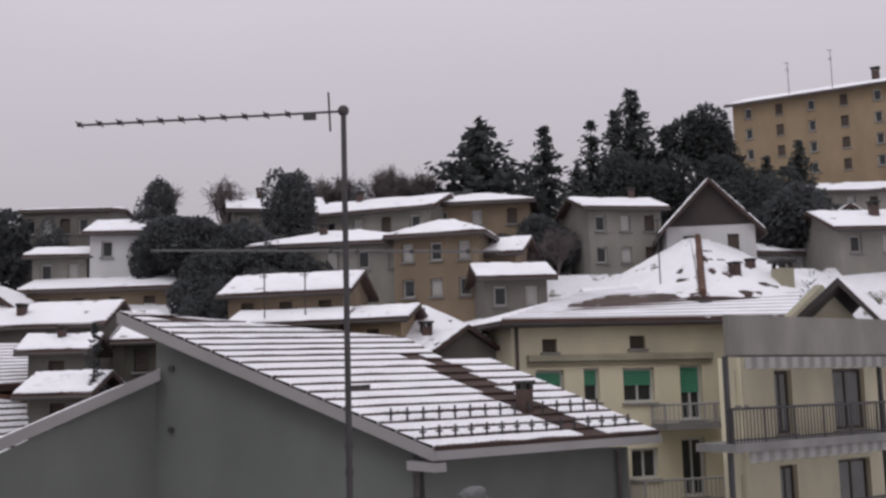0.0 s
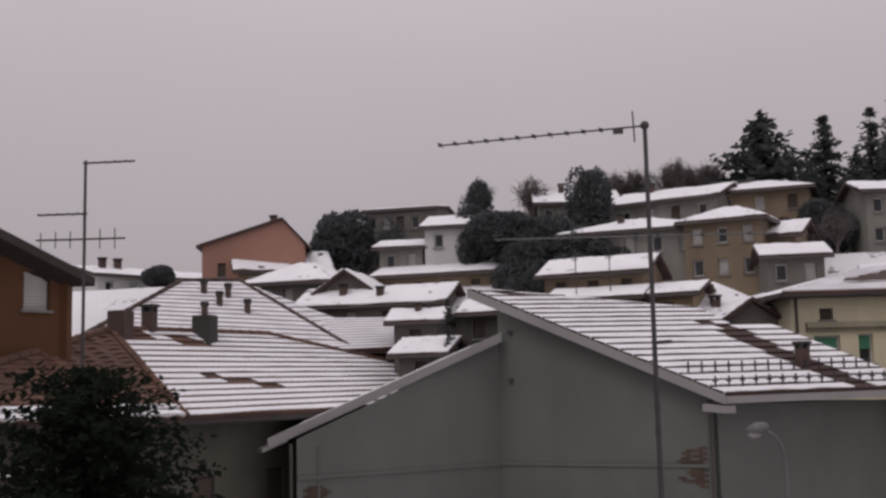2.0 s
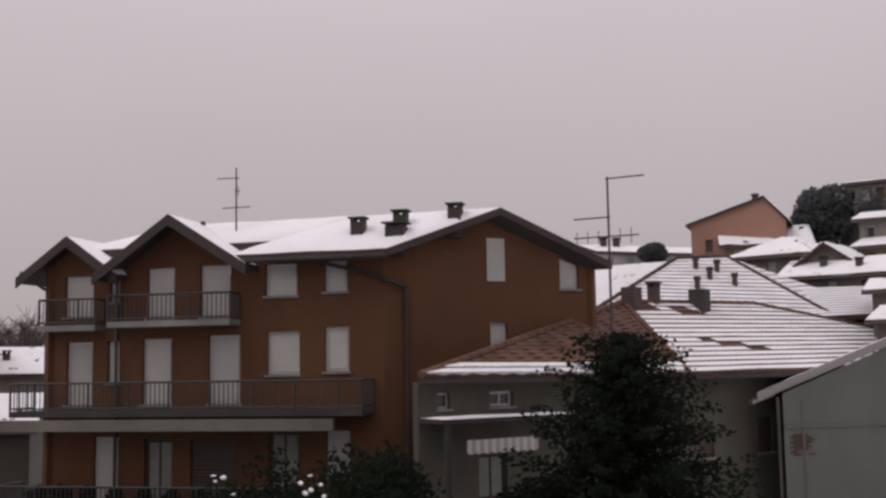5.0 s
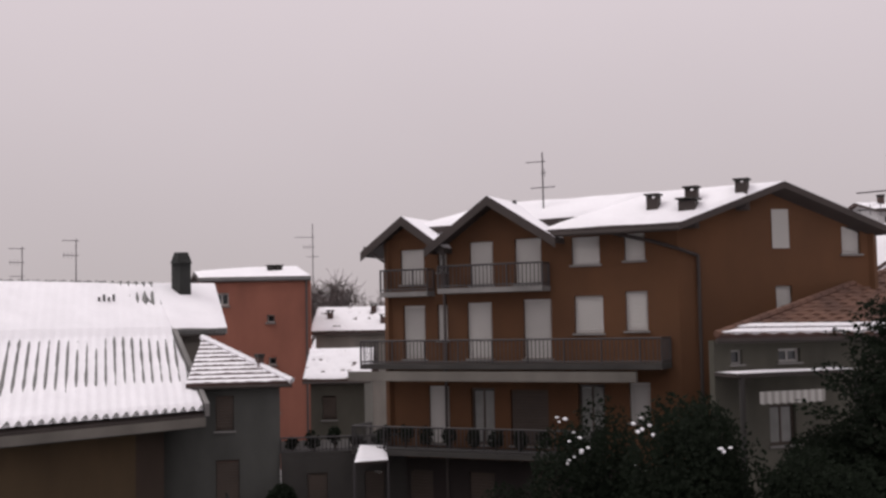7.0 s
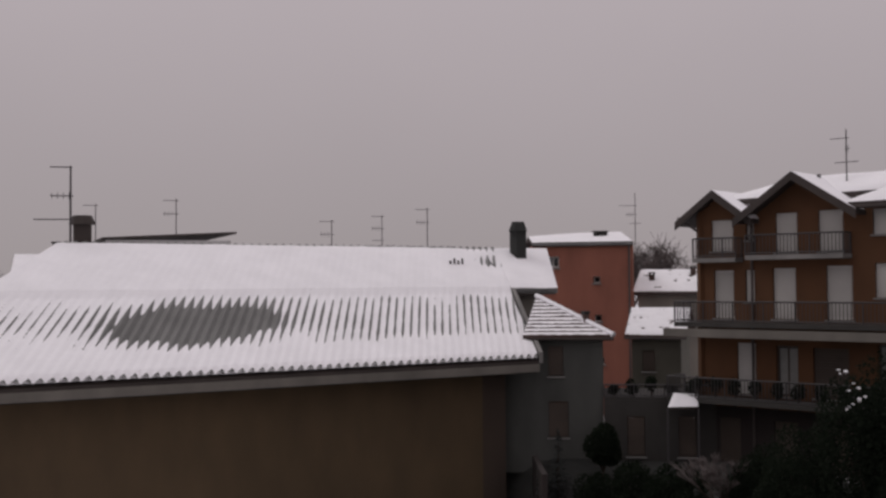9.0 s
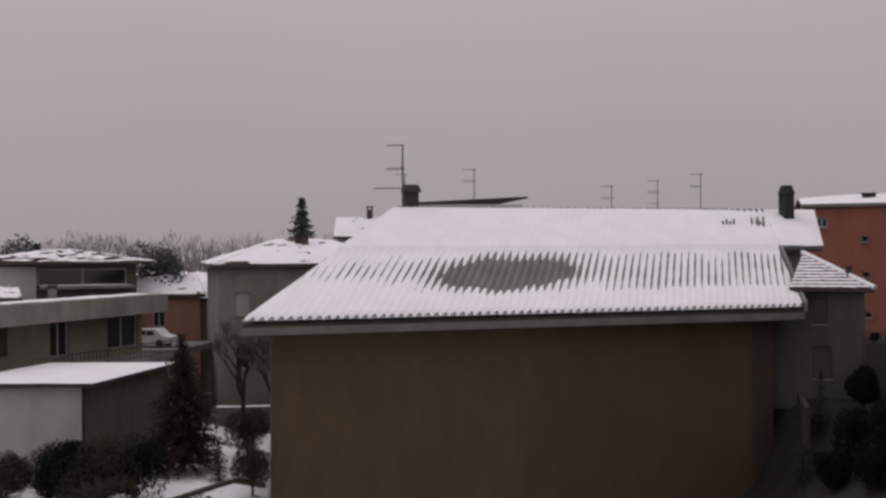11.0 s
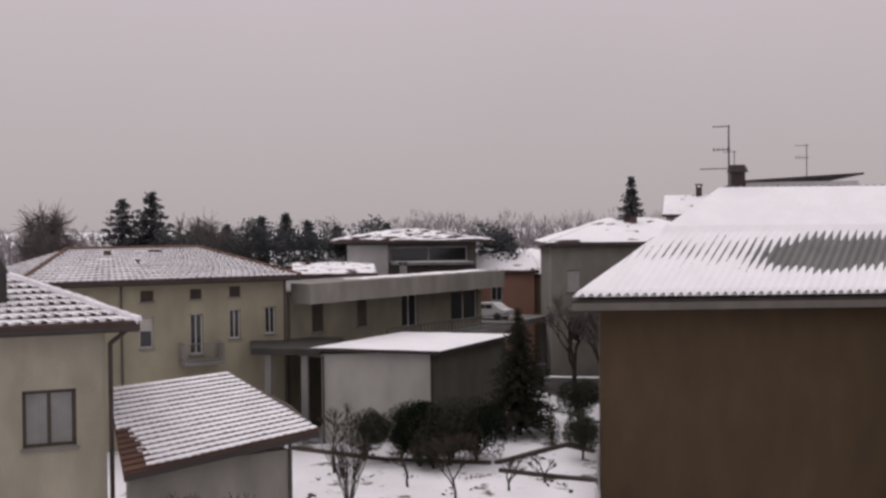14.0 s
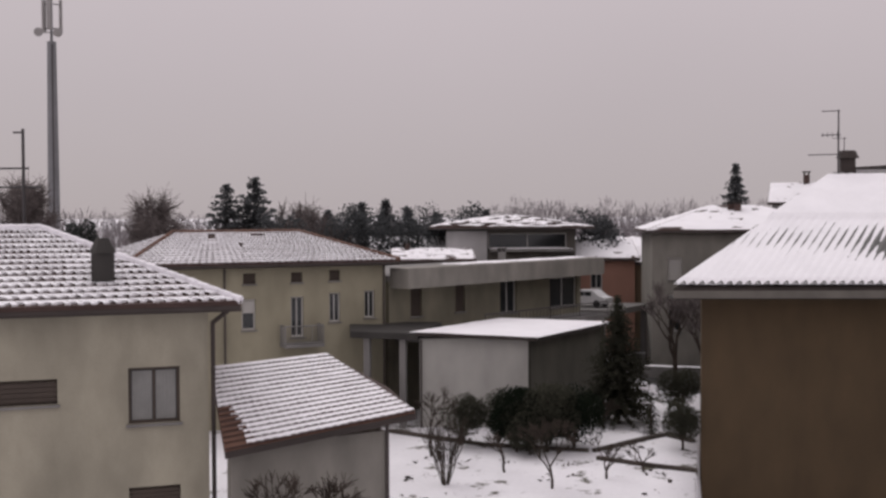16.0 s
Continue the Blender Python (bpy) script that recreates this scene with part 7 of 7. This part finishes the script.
white_shed()


# ---- paved yard between the houses ----
def paved_yard():
    bm = bmesh.new()
    n = 40
    # paving is widened beyond the driveway to block light bounced off snow
    vs = [[bm.verts.new((-36 + 30 * i / n, 3 + 20 * j / n, terrain(-36 + 30 * i / n, 3 + 20 * j / n) + 0.13)) for i in range(n + 1)] for j in range(n + 1)]
    for j in range(n):
        for i in range(n):
            bm.faces.new((vs[j][i], vs[j][i + 1], vs[j + 1][i + 1], vs[j + 1][i]))
    tagged(part("yard_pavement", bm, YARD_PAVING), "dark paved yard between the houses, widened to cut snow bounce", "pavement", kind="structure")
    for k, (p, q) in enumerate((((-33.0, 14.6), (-29.0, 13.0))  ,)):
        a, b = V(*p, 0), V(*q, 0)
        w = thing("yard_fence_wall", (a.x, a.y, 2), "low grey wall along the yard", "wall", "yard walls")
        wall(w, a, b, 1.2, 2.9, SHADE_DARK, thick=0.2)
    for i, (x, y, h, r) in enumerate(((-29.6, 15.4, 2.6, 0.9), (-27.8, 16.2, 2.9, 1.1), (-26.0, 16.6, 3.2, 1.2), (-28.6, 13.9, 1.7, 0.8), (-26.4, 14.6, 2.0, 0.9), (-24.2, 16.0, 2.6, 1.1))):
        broadleaf("yard_shrub", (x, y, terrain(x, y)), h, r, "dense dark shrub in the shaded yard", 330 + i, LEAF, trunk=0.05, count=1500, size=0.09, group="yard shrubs", category="shrub", lumps=8)
    bare_tree("bare_tree", (-23.6, 17.0, terrain(-23.6, 17.0)), 4.6, 1.6, "leafless yard tree before the balconies", 345, depth=5, trunk=0.3, group="yard trees")
    conifer("small_conifer", (-30.4, 13.6, terrain(-30.4, 13.6)), 3.4, 0.5, "small pointed conifer in the yard", 214, group="yard conifers")
    conifer("small_conifer", (-31.6, 15.0, terrain(-31.6, 15.0)), 2.6, 0.5, "small pointed conifer in the yard", 215, group="yard conifers")


paved_yard()

# ---- garden ----
GARDEN = "garden evergreens"
for i, (x, y, h, r, top) in enumerate(((-28.3, -17.7, 2.2, 0.85, 0), (-28.5, -16.2, 2.3, 0.75, 0), (-27.6, -15.3, 2.7, 1.05, 1), (-28.3, -14.9, 2.3, 1.0, 0), (-27.9, -14.1, 2.9, 1.15, 1), (-28.9, -13.2, 2.7, 1.05, 0), (-29.4, -14.2, 2.5, 0.9, 0), (-27.2, -14.7, 2.2, 0.9, 0), (-28.9, -15.6, 2.4, 0.8, 0), (-37.8, -9.3, 2.3, 0.85, 0), (-29.4, -8.9, 2.1, 0.7, 1), (-32.6, -8.9, 1.3, 0.45, 0))):
    broadleaf("garden_bush", (x, y, terrain(x, y)), h, r * 1.2, "dark rounded evergreen bush in the snowy garden" if not top else "stemmed evergreen shrub with a ragged dark crown", 200 + i, HEDGE if i % 3 != 2 else LEAF, trunk=0.17 if top else 0.04, count=2400, size=0.066, group=GARDEN, category="bush", lumps=9)
conifer("garden_fir", (-34.7, -11.9, 0), 5.7, 1.45, "narrow dark fir in the snowy garden", 210, mat=HEDGE, group=GARDEN, size=0.42, tiers=60, bare=0.1)
conifer("small_conifer", (-32.4, -10.3, 0), 1.6, 0.45, "small clipped conifer in the garden", 211, group=GARDEN, mat=HEDGE, size=0.6)
for i, (x, y, h, r, d) in enumerate(((-26.1, -18.4, 2.8, 0.6, 4), (-22.0, -13.1, 2.4, 1.6, 5), (-24.0, -15.1, 1.8, 1.0, 4), (-23.8, -11.4, 1.4, 0.8, 4), (-33.3, -12.4, 1.5, 1.0, 4), (-25.2, -10.2, 1.3, 0.7, 4))):
    bare_tree("bare_shrub", (x, y, terrain(x, y)), h * 1.2, r, "pruned leafless fruit tree in the snow", 220 + i, depth=d, trunk=0.36, r0=0.06, mat=BARK, category="shrub", group="bare garden shrubs", spread=0.75)


def many_stemmed_shrub(x, y, h, seed):
    """A fan of thin upright stems from one root, each forking near its top."""
    rnd = random.Random(seed)
    at = V(x, y, terrain(x, y) - 0.05)
    ob = thing("many_stemmed_shrub", at, "leafless shrub with a fan of thin upright stems", "shrub", "bare garden shrubs")
    for i in range(24):
        an, lean = rnd.uniform(0, 6.28), rnd.uniform(0.1, 0.55)
        d = V(math.cos(an) * lean, math.sin(an) * lean, 1).normalized()
        bm = bmesh.new()
        mid = at + d * h * rnd.uniform(0.4, 0.6)
        limb(bm, at + V(math.cos(an), math.sin(an), 0) * 0.08, mid, 0.017, 0.011, rnd, 5, 3, 0.04)
        for k in range(6):
            e = (d + Vector((rnd.uniform(-1, 1), rnd.uniform(-1, 1), 0.2)) * 0.35).normalized()
            limb(bm, mid.lerp(at, rnd.uniform(0, 0.3)), mid + e * h * rnd.uniform(0.3, 0.5), 0.010, 0.005, rnd, 4, 2, 0.06)
        part("stem", bm, BARK, ob)


many_stemmed_shrub(-21.7, -16.8, 2.5, 31)
for i, (x, y, h) in enumerate(((-46.5, -9.6, 6.5), (-45.5, -8.2, 6.0), (-47.5, -7.4, 6.8), (-44.5, -6.5, 5.5))):
    bare_tree("bare_tree", (x, y, 0), h, 1.6, "leafless street tree before the grey house", 240 + i, depth=5, trunk=0.33)
bare_tree("bare_shrub", (-8.4, -17.4, 0), 4.4, 1.6, "bare branching shrub before the outbuilding", 250, depth=5, mat=BARK, category="shrub", group="bare garden shrubs", r0=0.06, spread=0.8)


def garden_edges():
    for k, (p, q) in enumerate((((-27.0, -12.0), (-25.6, -8.25)), ((-28.4, -12.4), (-32.3, -9.7)), ((-30.5, -21.3), (-28.5, -16.6)), ((-28.5, -16.6), (-28.4, -12.5)), ((-32.3, -9.7), (-31.0, -8.4)), ((-33.5, -19.0), (-31.0, -13.6)))):
        bm = bmesh.new()
        a, b = V(*p, 0), V(*q, 0)
        u, n = flat(a, b)
        ln = (b - a).length
        m = int(ln / 0.5)
        z = min(terrain(*p), terrain(*q)) - 0.1
        ob = thing("garden_kerb", (a.x, a.y, z), "low dark kerb edging a snowy garden bed", "kerb", "garden kerbs")
        for i in range(m):
            bm = bmesh.new()
            aa = a + u * (ln * i / m)
            para(bm, V(aa.x, aa.y, terrain(aa.x, aa.y) - 0.1), u * (ln / m - 0.02), n * 0.20, V(0, 0, 0.24))
            part("stone", bm, EARTH, ob)
    rnd = random.Random(9)
    ob = thing("garden_earth", (-27, -14, 0), "bare earth, stubble and dark clods between snow patches", "soil", kind="stuff")
    bm = bmesh.new()
    for i in range(130):
        x, y = rnd.uniform(-32, -18), rnd.uniform(-19, -8.8)
        if noise.noise(Vector((x * 0.45, y * 0.45, 3))) < 0.05:
            continue
        z = terrain(x, y)
        for k in range(2):
            leaf_clump(bm, V(x, y, z + 0.04) + Vector((rnd.uniform(-0.2, 0.2), rnd.uniform(-0.2, 0.2), 0)), rnd.uniform(0.05, 0.16), rnd, 0.5)
    part("clods", bm, EARTH, ob)


garden_edges()


def street():
    bm = bmesh.new()
    slab(bm, [V(-44, -9.5, 0.06), V(-44, 2, 0.06), V(-72, 0, 0.06), V(-75, -14, 0.06), V(-50, -12.5, 0.06)], 0.3)
    r = part("road", bm, ASPHALT)
    tagged(r, "wet dark road beyond the garden", "road", kind="structure")
    for y0, x in ((-13.5, -62), (-12.4, -55), (-11.6, -49)):
        w = thing("snowy_low_wall", (x, y0, 0), "low wall capped with snow along the road", "wall", "road walls")
        bm = bmesh.new()
        para(bm, V(x, y0, -0.2), V(0.5, 7, 0), V(-0.25, 0, 0), V(0, 0, 0.9))
        part("wall", bm, CONCRETE, w)
        c = [V(x + 0.03, y0, 0.71), V(x + 0.53, y0 + 7, 0.71), V(x + 0.25, y0 + 7, 0.72), V(x - 0.28, y0, 0.72)]
        snow_blanket(w, c, 0.08, 16, 2, seed=x)
    # a snow-topped parked car under the terrace
    at = V(-52.5, -15.2, 3.8)
    car = thing("parked_car", at, "pale parked car dusted with snow", "car")
    bm = bmesh.new()
    prof = ((-1.9, 0.35), (-1.95, 0.75), (-1.2, 0.9), (-0.7, 1.38), (0.8, 1.42), (1.4, 0.95), (1.95, 0.8), (1.95, 0.35))
    d, s = V(0.35, 0.94, 0).normalized(), V(0.94, -0.35, 0).normalized()
    la = [bm.verts.new(at + d * x + s * 0.8 + V(0, 0, z)) for x, z in prof]
    lb = [bm.verts.new(at + d * x - s * 0.8 + V(0, 0, z)) for x, z in prof]
    bm.faces.new(la), bm.faces.new(lb[::-1])
    for i in range(len(prof)):
        j = (i + 1) % len(prof)
        bm.faces.new((la[i], lb[i], lb[j], la[j]))
    part("body", bm, CAR_PAINT, car)
    for x in (-1.2, 1.2):
        for k in (-0.82, 0.66):
            bm = bmesh.new()
            p0 = at + d * x + s * k + V(0, 0, 0.32)
            tube(bm, p0, p0 + s * 0.16, 0.31, sides=14)
            part("wheel", bm, TYRE, car)
    for x0, x1 in ((-0.62, 0.05), (0.12, 0.72)):
        bm = bmesh.new()
        para(bm, at + d * x0 + s * 0.802 + V(0, 0, 0.95), d * (x1 - x0), s * 0.012, V(0, 0, 0.33))
        part("side_window", bm, GLASS, car)
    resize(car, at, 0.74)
    bm = bmesh.new()
    slab(bm, [V(-50.0, -20.5, 3.8), V(-50.0, -13.6, 3.8), V(-56, -11.5, 3.8), V(-56, -20, 3.8)], 0.35)
    deck = part("parking_deck", bm, CONCRETE)
    tagged(deck, "raised concrete parking deck behind the terrace", "deck", kind="structure")
    for x, y in ((-50.3, -19.8), (-50.3, -14.2), (-55.6, -12.2)):
        bm = bmesh.new()
        para(bm, V(x, y, -0.2), V(0.3, 0, 0), V(0, 0.3, 0), V(0, 0, 3.66))
        part("deck_pillar", bm, CONCRETE, deck)


street()

# ---- houses and trees of the plain ----
FARG = "houses on the plain"
house("grey_far_house", (-50.3, -11.2), 98, 10.6, 8, 0, 8.6, 9.9, GREY_PALE, "grey two-storey house with a snowy hipped roof and chimneys", roof="hip", holes=[(0.9, 5.6, 0.8, 1.3), (3.6, 5.6, 0.6, 1.3), (6.2, 5.6, 0.8, 1.3), (0.9, 2.6, 0.8, 1.3), (4.0, 2.6, 0.8, 1.3)], kinds=("blind", "glass"), group=FARG, patchy=0.12, seed=160, chim=((0.42, 0.8, 0.4, 0.5), (0.5, 0.75, 0.4, 0.6)), over=0.5)
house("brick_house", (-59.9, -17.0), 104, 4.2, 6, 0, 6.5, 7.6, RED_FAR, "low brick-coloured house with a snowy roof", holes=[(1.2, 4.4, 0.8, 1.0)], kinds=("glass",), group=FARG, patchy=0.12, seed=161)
modern = house("modern_house", (-56.5, -25.0), 104, 8.6, 8, 0, 8.75, 9.35, DULL, "modern house with dark glazed loft and shallow snowy roof", roof="hip", holes=[(2.8, 7.2, 5.2, 1.0), (0.6, 4.6, 0.8, 1.2)], kinds=("glass",), group=FARG, patchy=0.46, seed=162, over=1.1)
mu, mn = flat(V(-56.5, -25.0, 0), V(-56.5 + math.cos(radians(104)), -25.0 + math.sin(radians(104)), 0))
bm = bmesh.new()
para(bm, V(-56.5, -25.0, 5.6) + mn * 0.004, mu * 2.7, mn * 0.25, V(0, 0, 2.75))
part("wall", bm, WHITE_WALL, modern, "pale grey rendered stair block")
bm = bmesh.new()
para(bm, V(-56.5, -25.0, 7.0) + mu * 2.9 + mn * 0.003, mu * 5.5, mn * 0.8, V(0, 0, 0.16))
ledge = part("balcony", bm, CONCRETE, modern)
z = V(-56.5, -25.0, 7.165)
snow_blanket(ledge, [z + mu * 2.9 + mn * 0.8, z + mu * 8.4 + mn * 0.8, z + mu * 8.4 + mn * 0.02, z + mu * 2.9 + mn * 0.02], 0.09, 14, 3, seed=9)
house("white_cottage", (-50.1, -26.6), 108, 4.6, 5, 0, 6.7, 7.25, GREY_PALE, "cottage with a snowy roof and white attic gable", holes=[(3.4, 5.4, 0.5, 0.8)], kinds=("wood",), group=FARG, patchy=0.34, seed=163, chim=((0.2, 0.9, 0.3, 0.5),))
house("roadside_cottage", (-60, -33), 104, 7, 5, 0, 6.6, 7.8, DULL, "dark cottage with a snowy roof among trees", group=FARG, patchy=0.12, seed=164)
house("small_snow_house", (-70, -3.6), 84, 4.2, 6, 0, 10.3, 11.7, WHITE_WALL, "pale house with a snowy roof and a dark chimney", group=FARG, patchy=0.12, seed=165, chim=((0.55, 0.95, 0.45, 0.9),))
house("low_snow_house", (-62, -15.6), 80, 6, 5, 0, 6.2, 7.1, BEIGE, "low house with a snowy roof beyond the road", group=FARG, patchy=0.12, seed=166)
for i, (x, y, w) in enumerate(((-72, -44, 7), (-80, -30, 8), (-86, -22, 8), (-84, -12, 7), (-76, -54, 8))):
    house("distant_house", (x, y), 100, w, 6, 0, 5.8 + 0.2 * i, 6.9 + 0.2 * i, DULL if i % 2 else GREY_PALE, "distant house with a snowy roof on the plain", group=FARG, patchy=0.12, seed=167 + i)

conifer("cypress_tree", (-78.6, -6.0, 0), 13.3, 2.6, "dark pointed cedar behind the far roofs", 260, mat=FIR_GREY, group="trees on the plain", size=0.6, tiers=50)
conifer("fir_tree", (-53.2, -39.2, 0), 11.4, 2.6, "broad dark fir beyond the villa", 261, mat=FIR_GREY, group="trees on the plain", size=0.5, tiers=40, power=0.5, droop=0.05)
conifer("fir_tree", (-53.6, -37.4, 0), 11.9, 3.3, "tall dark fir beyond the villa", 262, mat=FIR_GREY, group="trees on the plain", size=0.5, tiers=40, power=0.75)
broadleaf("round_evergreen", (-37.4, -40.5, 0), 9.6, 1.2, "rounded dark evergreen behind the near roof", 263, FIR, trunk=0.3, count=1700, group="trees on the plain")
for i, (x, y, h, r) in enumerate(((-65.7, -51.2, 12.2, 3.4), (-68, -53, 10.5, 3), (-64, -49, 10.2, 2.8), (-59.2, -35.7, 11.0, 2.4), (-40, -45.5, 12.4, 2.5), (-38.5, -44.2, 11.5, 2.2), (-43, -47, 10.5, 2.4))):
    twig_tree("bare_tree", (x, y, 0), h, r, "leafless tree with a wide haze of twigs", 270 + i, count=1100, group="bare trees on the plain")
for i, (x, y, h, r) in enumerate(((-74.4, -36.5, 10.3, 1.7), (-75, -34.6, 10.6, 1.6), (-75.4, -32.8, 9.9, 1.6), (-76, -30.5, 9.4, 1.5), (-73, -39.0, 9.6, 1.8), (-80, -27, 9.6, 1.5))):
    conifer("fir_tree", (x, y, 0), h, r * 1.9, "distant conifer with haze put into its grey colour", 280 + i, mat=FIR_GREY, group="distant conifers", tiers=30, size=0.7)

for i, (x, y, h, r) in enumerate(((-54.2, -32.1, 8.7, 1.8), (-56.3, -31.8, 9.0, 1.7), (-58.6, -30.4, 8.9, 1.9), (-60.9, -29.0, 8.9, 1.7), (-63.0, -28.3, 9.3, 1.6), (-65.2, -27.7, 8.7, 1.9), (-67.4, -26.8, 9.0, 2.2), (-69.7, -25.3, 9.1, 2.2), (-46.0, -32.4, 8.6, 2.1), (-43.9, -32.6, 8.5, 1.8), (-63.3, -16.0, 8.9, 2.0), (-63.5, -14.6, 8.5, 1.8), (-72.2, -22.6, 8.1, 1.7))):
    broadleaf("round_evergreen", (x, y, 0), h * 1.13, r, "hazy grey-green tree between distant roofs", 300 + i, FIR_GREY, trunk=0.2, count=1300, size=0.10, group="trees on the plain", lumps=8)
for i, (x, y, h) in enumerate(((-55.8, -34.8, 9.5), (-56.0, -33.4, 9.3))):
    bare_tree("bare_tree", (x, y, 0), h, 2.2, "pollarded leafless tree with upright limbs", 320 + i, depth=4, trunk=0.42, r0=0.28, group="bare trees on the plain", spread=0.5)


def far_woods():
    """Lines of leafless wood along the horizon, one mesh of many thin crowns."""
    rnd = random.Random(12)
    ob = thing("far_woods", (-150, -40, 0), "hazy leafless woods along the horizon", "woods", kind="stuff")
    for row, (dist, n, h0) in enumerate(((118, 420, 8.2), (145, 460, 9.2), (180, 420, 9.6))):
        bm = bmesh.new()
        for i in range(n):
            an = radians(150 + 95 * (i + rnd.random()) / n)
            d = dist + rnd.uniform(-9, 9)
            x, y = 10 + d * math.cos(an), -6 + d * math.sin(an)
            z = terrain(x, y)
            h = h0 * rnd.uniform(0.75, 1.12) + (1.6 if 175 < math.degrees(an) < 192 else 0) - (0.25 * z)
            r = rnd.uniform(1.4, 2.6)
            for k in range(90):
                e, az = rnd.uniform(-1, 1), rnd.uniform(0, 6.3)
                w = r * math.sqrt(1 - e * e) * rnd.uniform(0.2, 1)
                c = V(x + w * math.cos(az), y + w * math.sin(az), z + h * (0.56 + 0.36 * e))
                up = V(0.35 * math.cos(az), 0.35 * math.sin(az), 1) * rnd.uniform(0.4, 1.1)
                wd = V(-math.sin(az + 1), math.cos(az + 1), 0.1) * rnd.uniform(0.03, 0.06)
                bm.faces.new([bm.verts.new(q) for q in (c - wd, c + wd, c + up + wd * 0.5, c + up - wd * 0.5)])
            tube(bm, V(x, y, z - 0.3), V(x, y, z + h * 0.8), 0.2, 0.05, 4)
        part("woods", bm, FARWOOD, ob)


far_woods()


def phone_tower():
    base = V(-50.6, -50.4, 0)
    ob = thing("phone_tower", base, "tall grey telephone tower with panel antennas at the top", "tower")
    bm = bmesh.new()
    tube(bm, base, base + V(0, 0, 21.0), 0.48, 0.30, 12)
    sh = part("shaft", bm, MAST_PAINT, ob)
    bm = bmesh.new()
    tube(bm, base + V(0.34, 0.25, 1), base + V(0.22, 0.17, 20.8), 0.06, 0.06, 5)
    part("cable_ladder", bm, STEEL_DARK, sh)
    bm = bmesh.new()
    tube(bm, base + V(0, 0, 21.0), base + V(0, 0, 24.2), 0.10, 0.08, 8)
    part("top_pole", bm, MAST_PAINT, ob)
    for i in range(3):
        an = radians(20 + 120 * i)
        d = V(math.cos(an), math.sin(an), 0)
        s = V(-d.y, d.x, 0)
        bm = bmesh.new()
        tube(bm, base + V(0, 0, 21.9) + d * 0.1, base + V(0, 0, 21.9) + d * 0.55, 0.04, sides=6)
        tube(bm, base + V(0, 0, 23.5) + d * 0.1, base + V(0, 0, 23.5) + d * 0.55, 0.04, sides=6)
        br = part("bracket", bm, STEEL, ob)
        bm = bmesh.new()
        para(bm, base + V(0, 0, 21.7) + d * 0.55 - s * 0.14, s * 0.28, d * 0.14, V(0, 0, 2.1))
        part("panel", bm, FASCIA, br)
    for z, k in ((21.5, 0.28), (21.6, -0.2)):
        bm = bmesh.new()
        p0 = base + V(0.3, -0.15 + k * 3, z)
        tube(bm, p0, p0 + V(0.2, 0.1, 0), 0.26, 0.3, 12)
        tube(bm, base + V(0, 0, z), p0, 0.04, sides=5)
        part("dish", bm, FASCIA, ob)


phone_tower()
antenna("lamp_mast", (-36.8, -43.4, 0), 14.1, 0, [(13.9, 110, 0.5, 0.05, 2, 0.08, False), (12.0, 100, 1.4, 0.3, 3, 0.2, False), (11.0, 100, 1.6, 0.9, 3, 0.2, False)], "thin pole with cross arms beside the tower", r=0.1, group="")
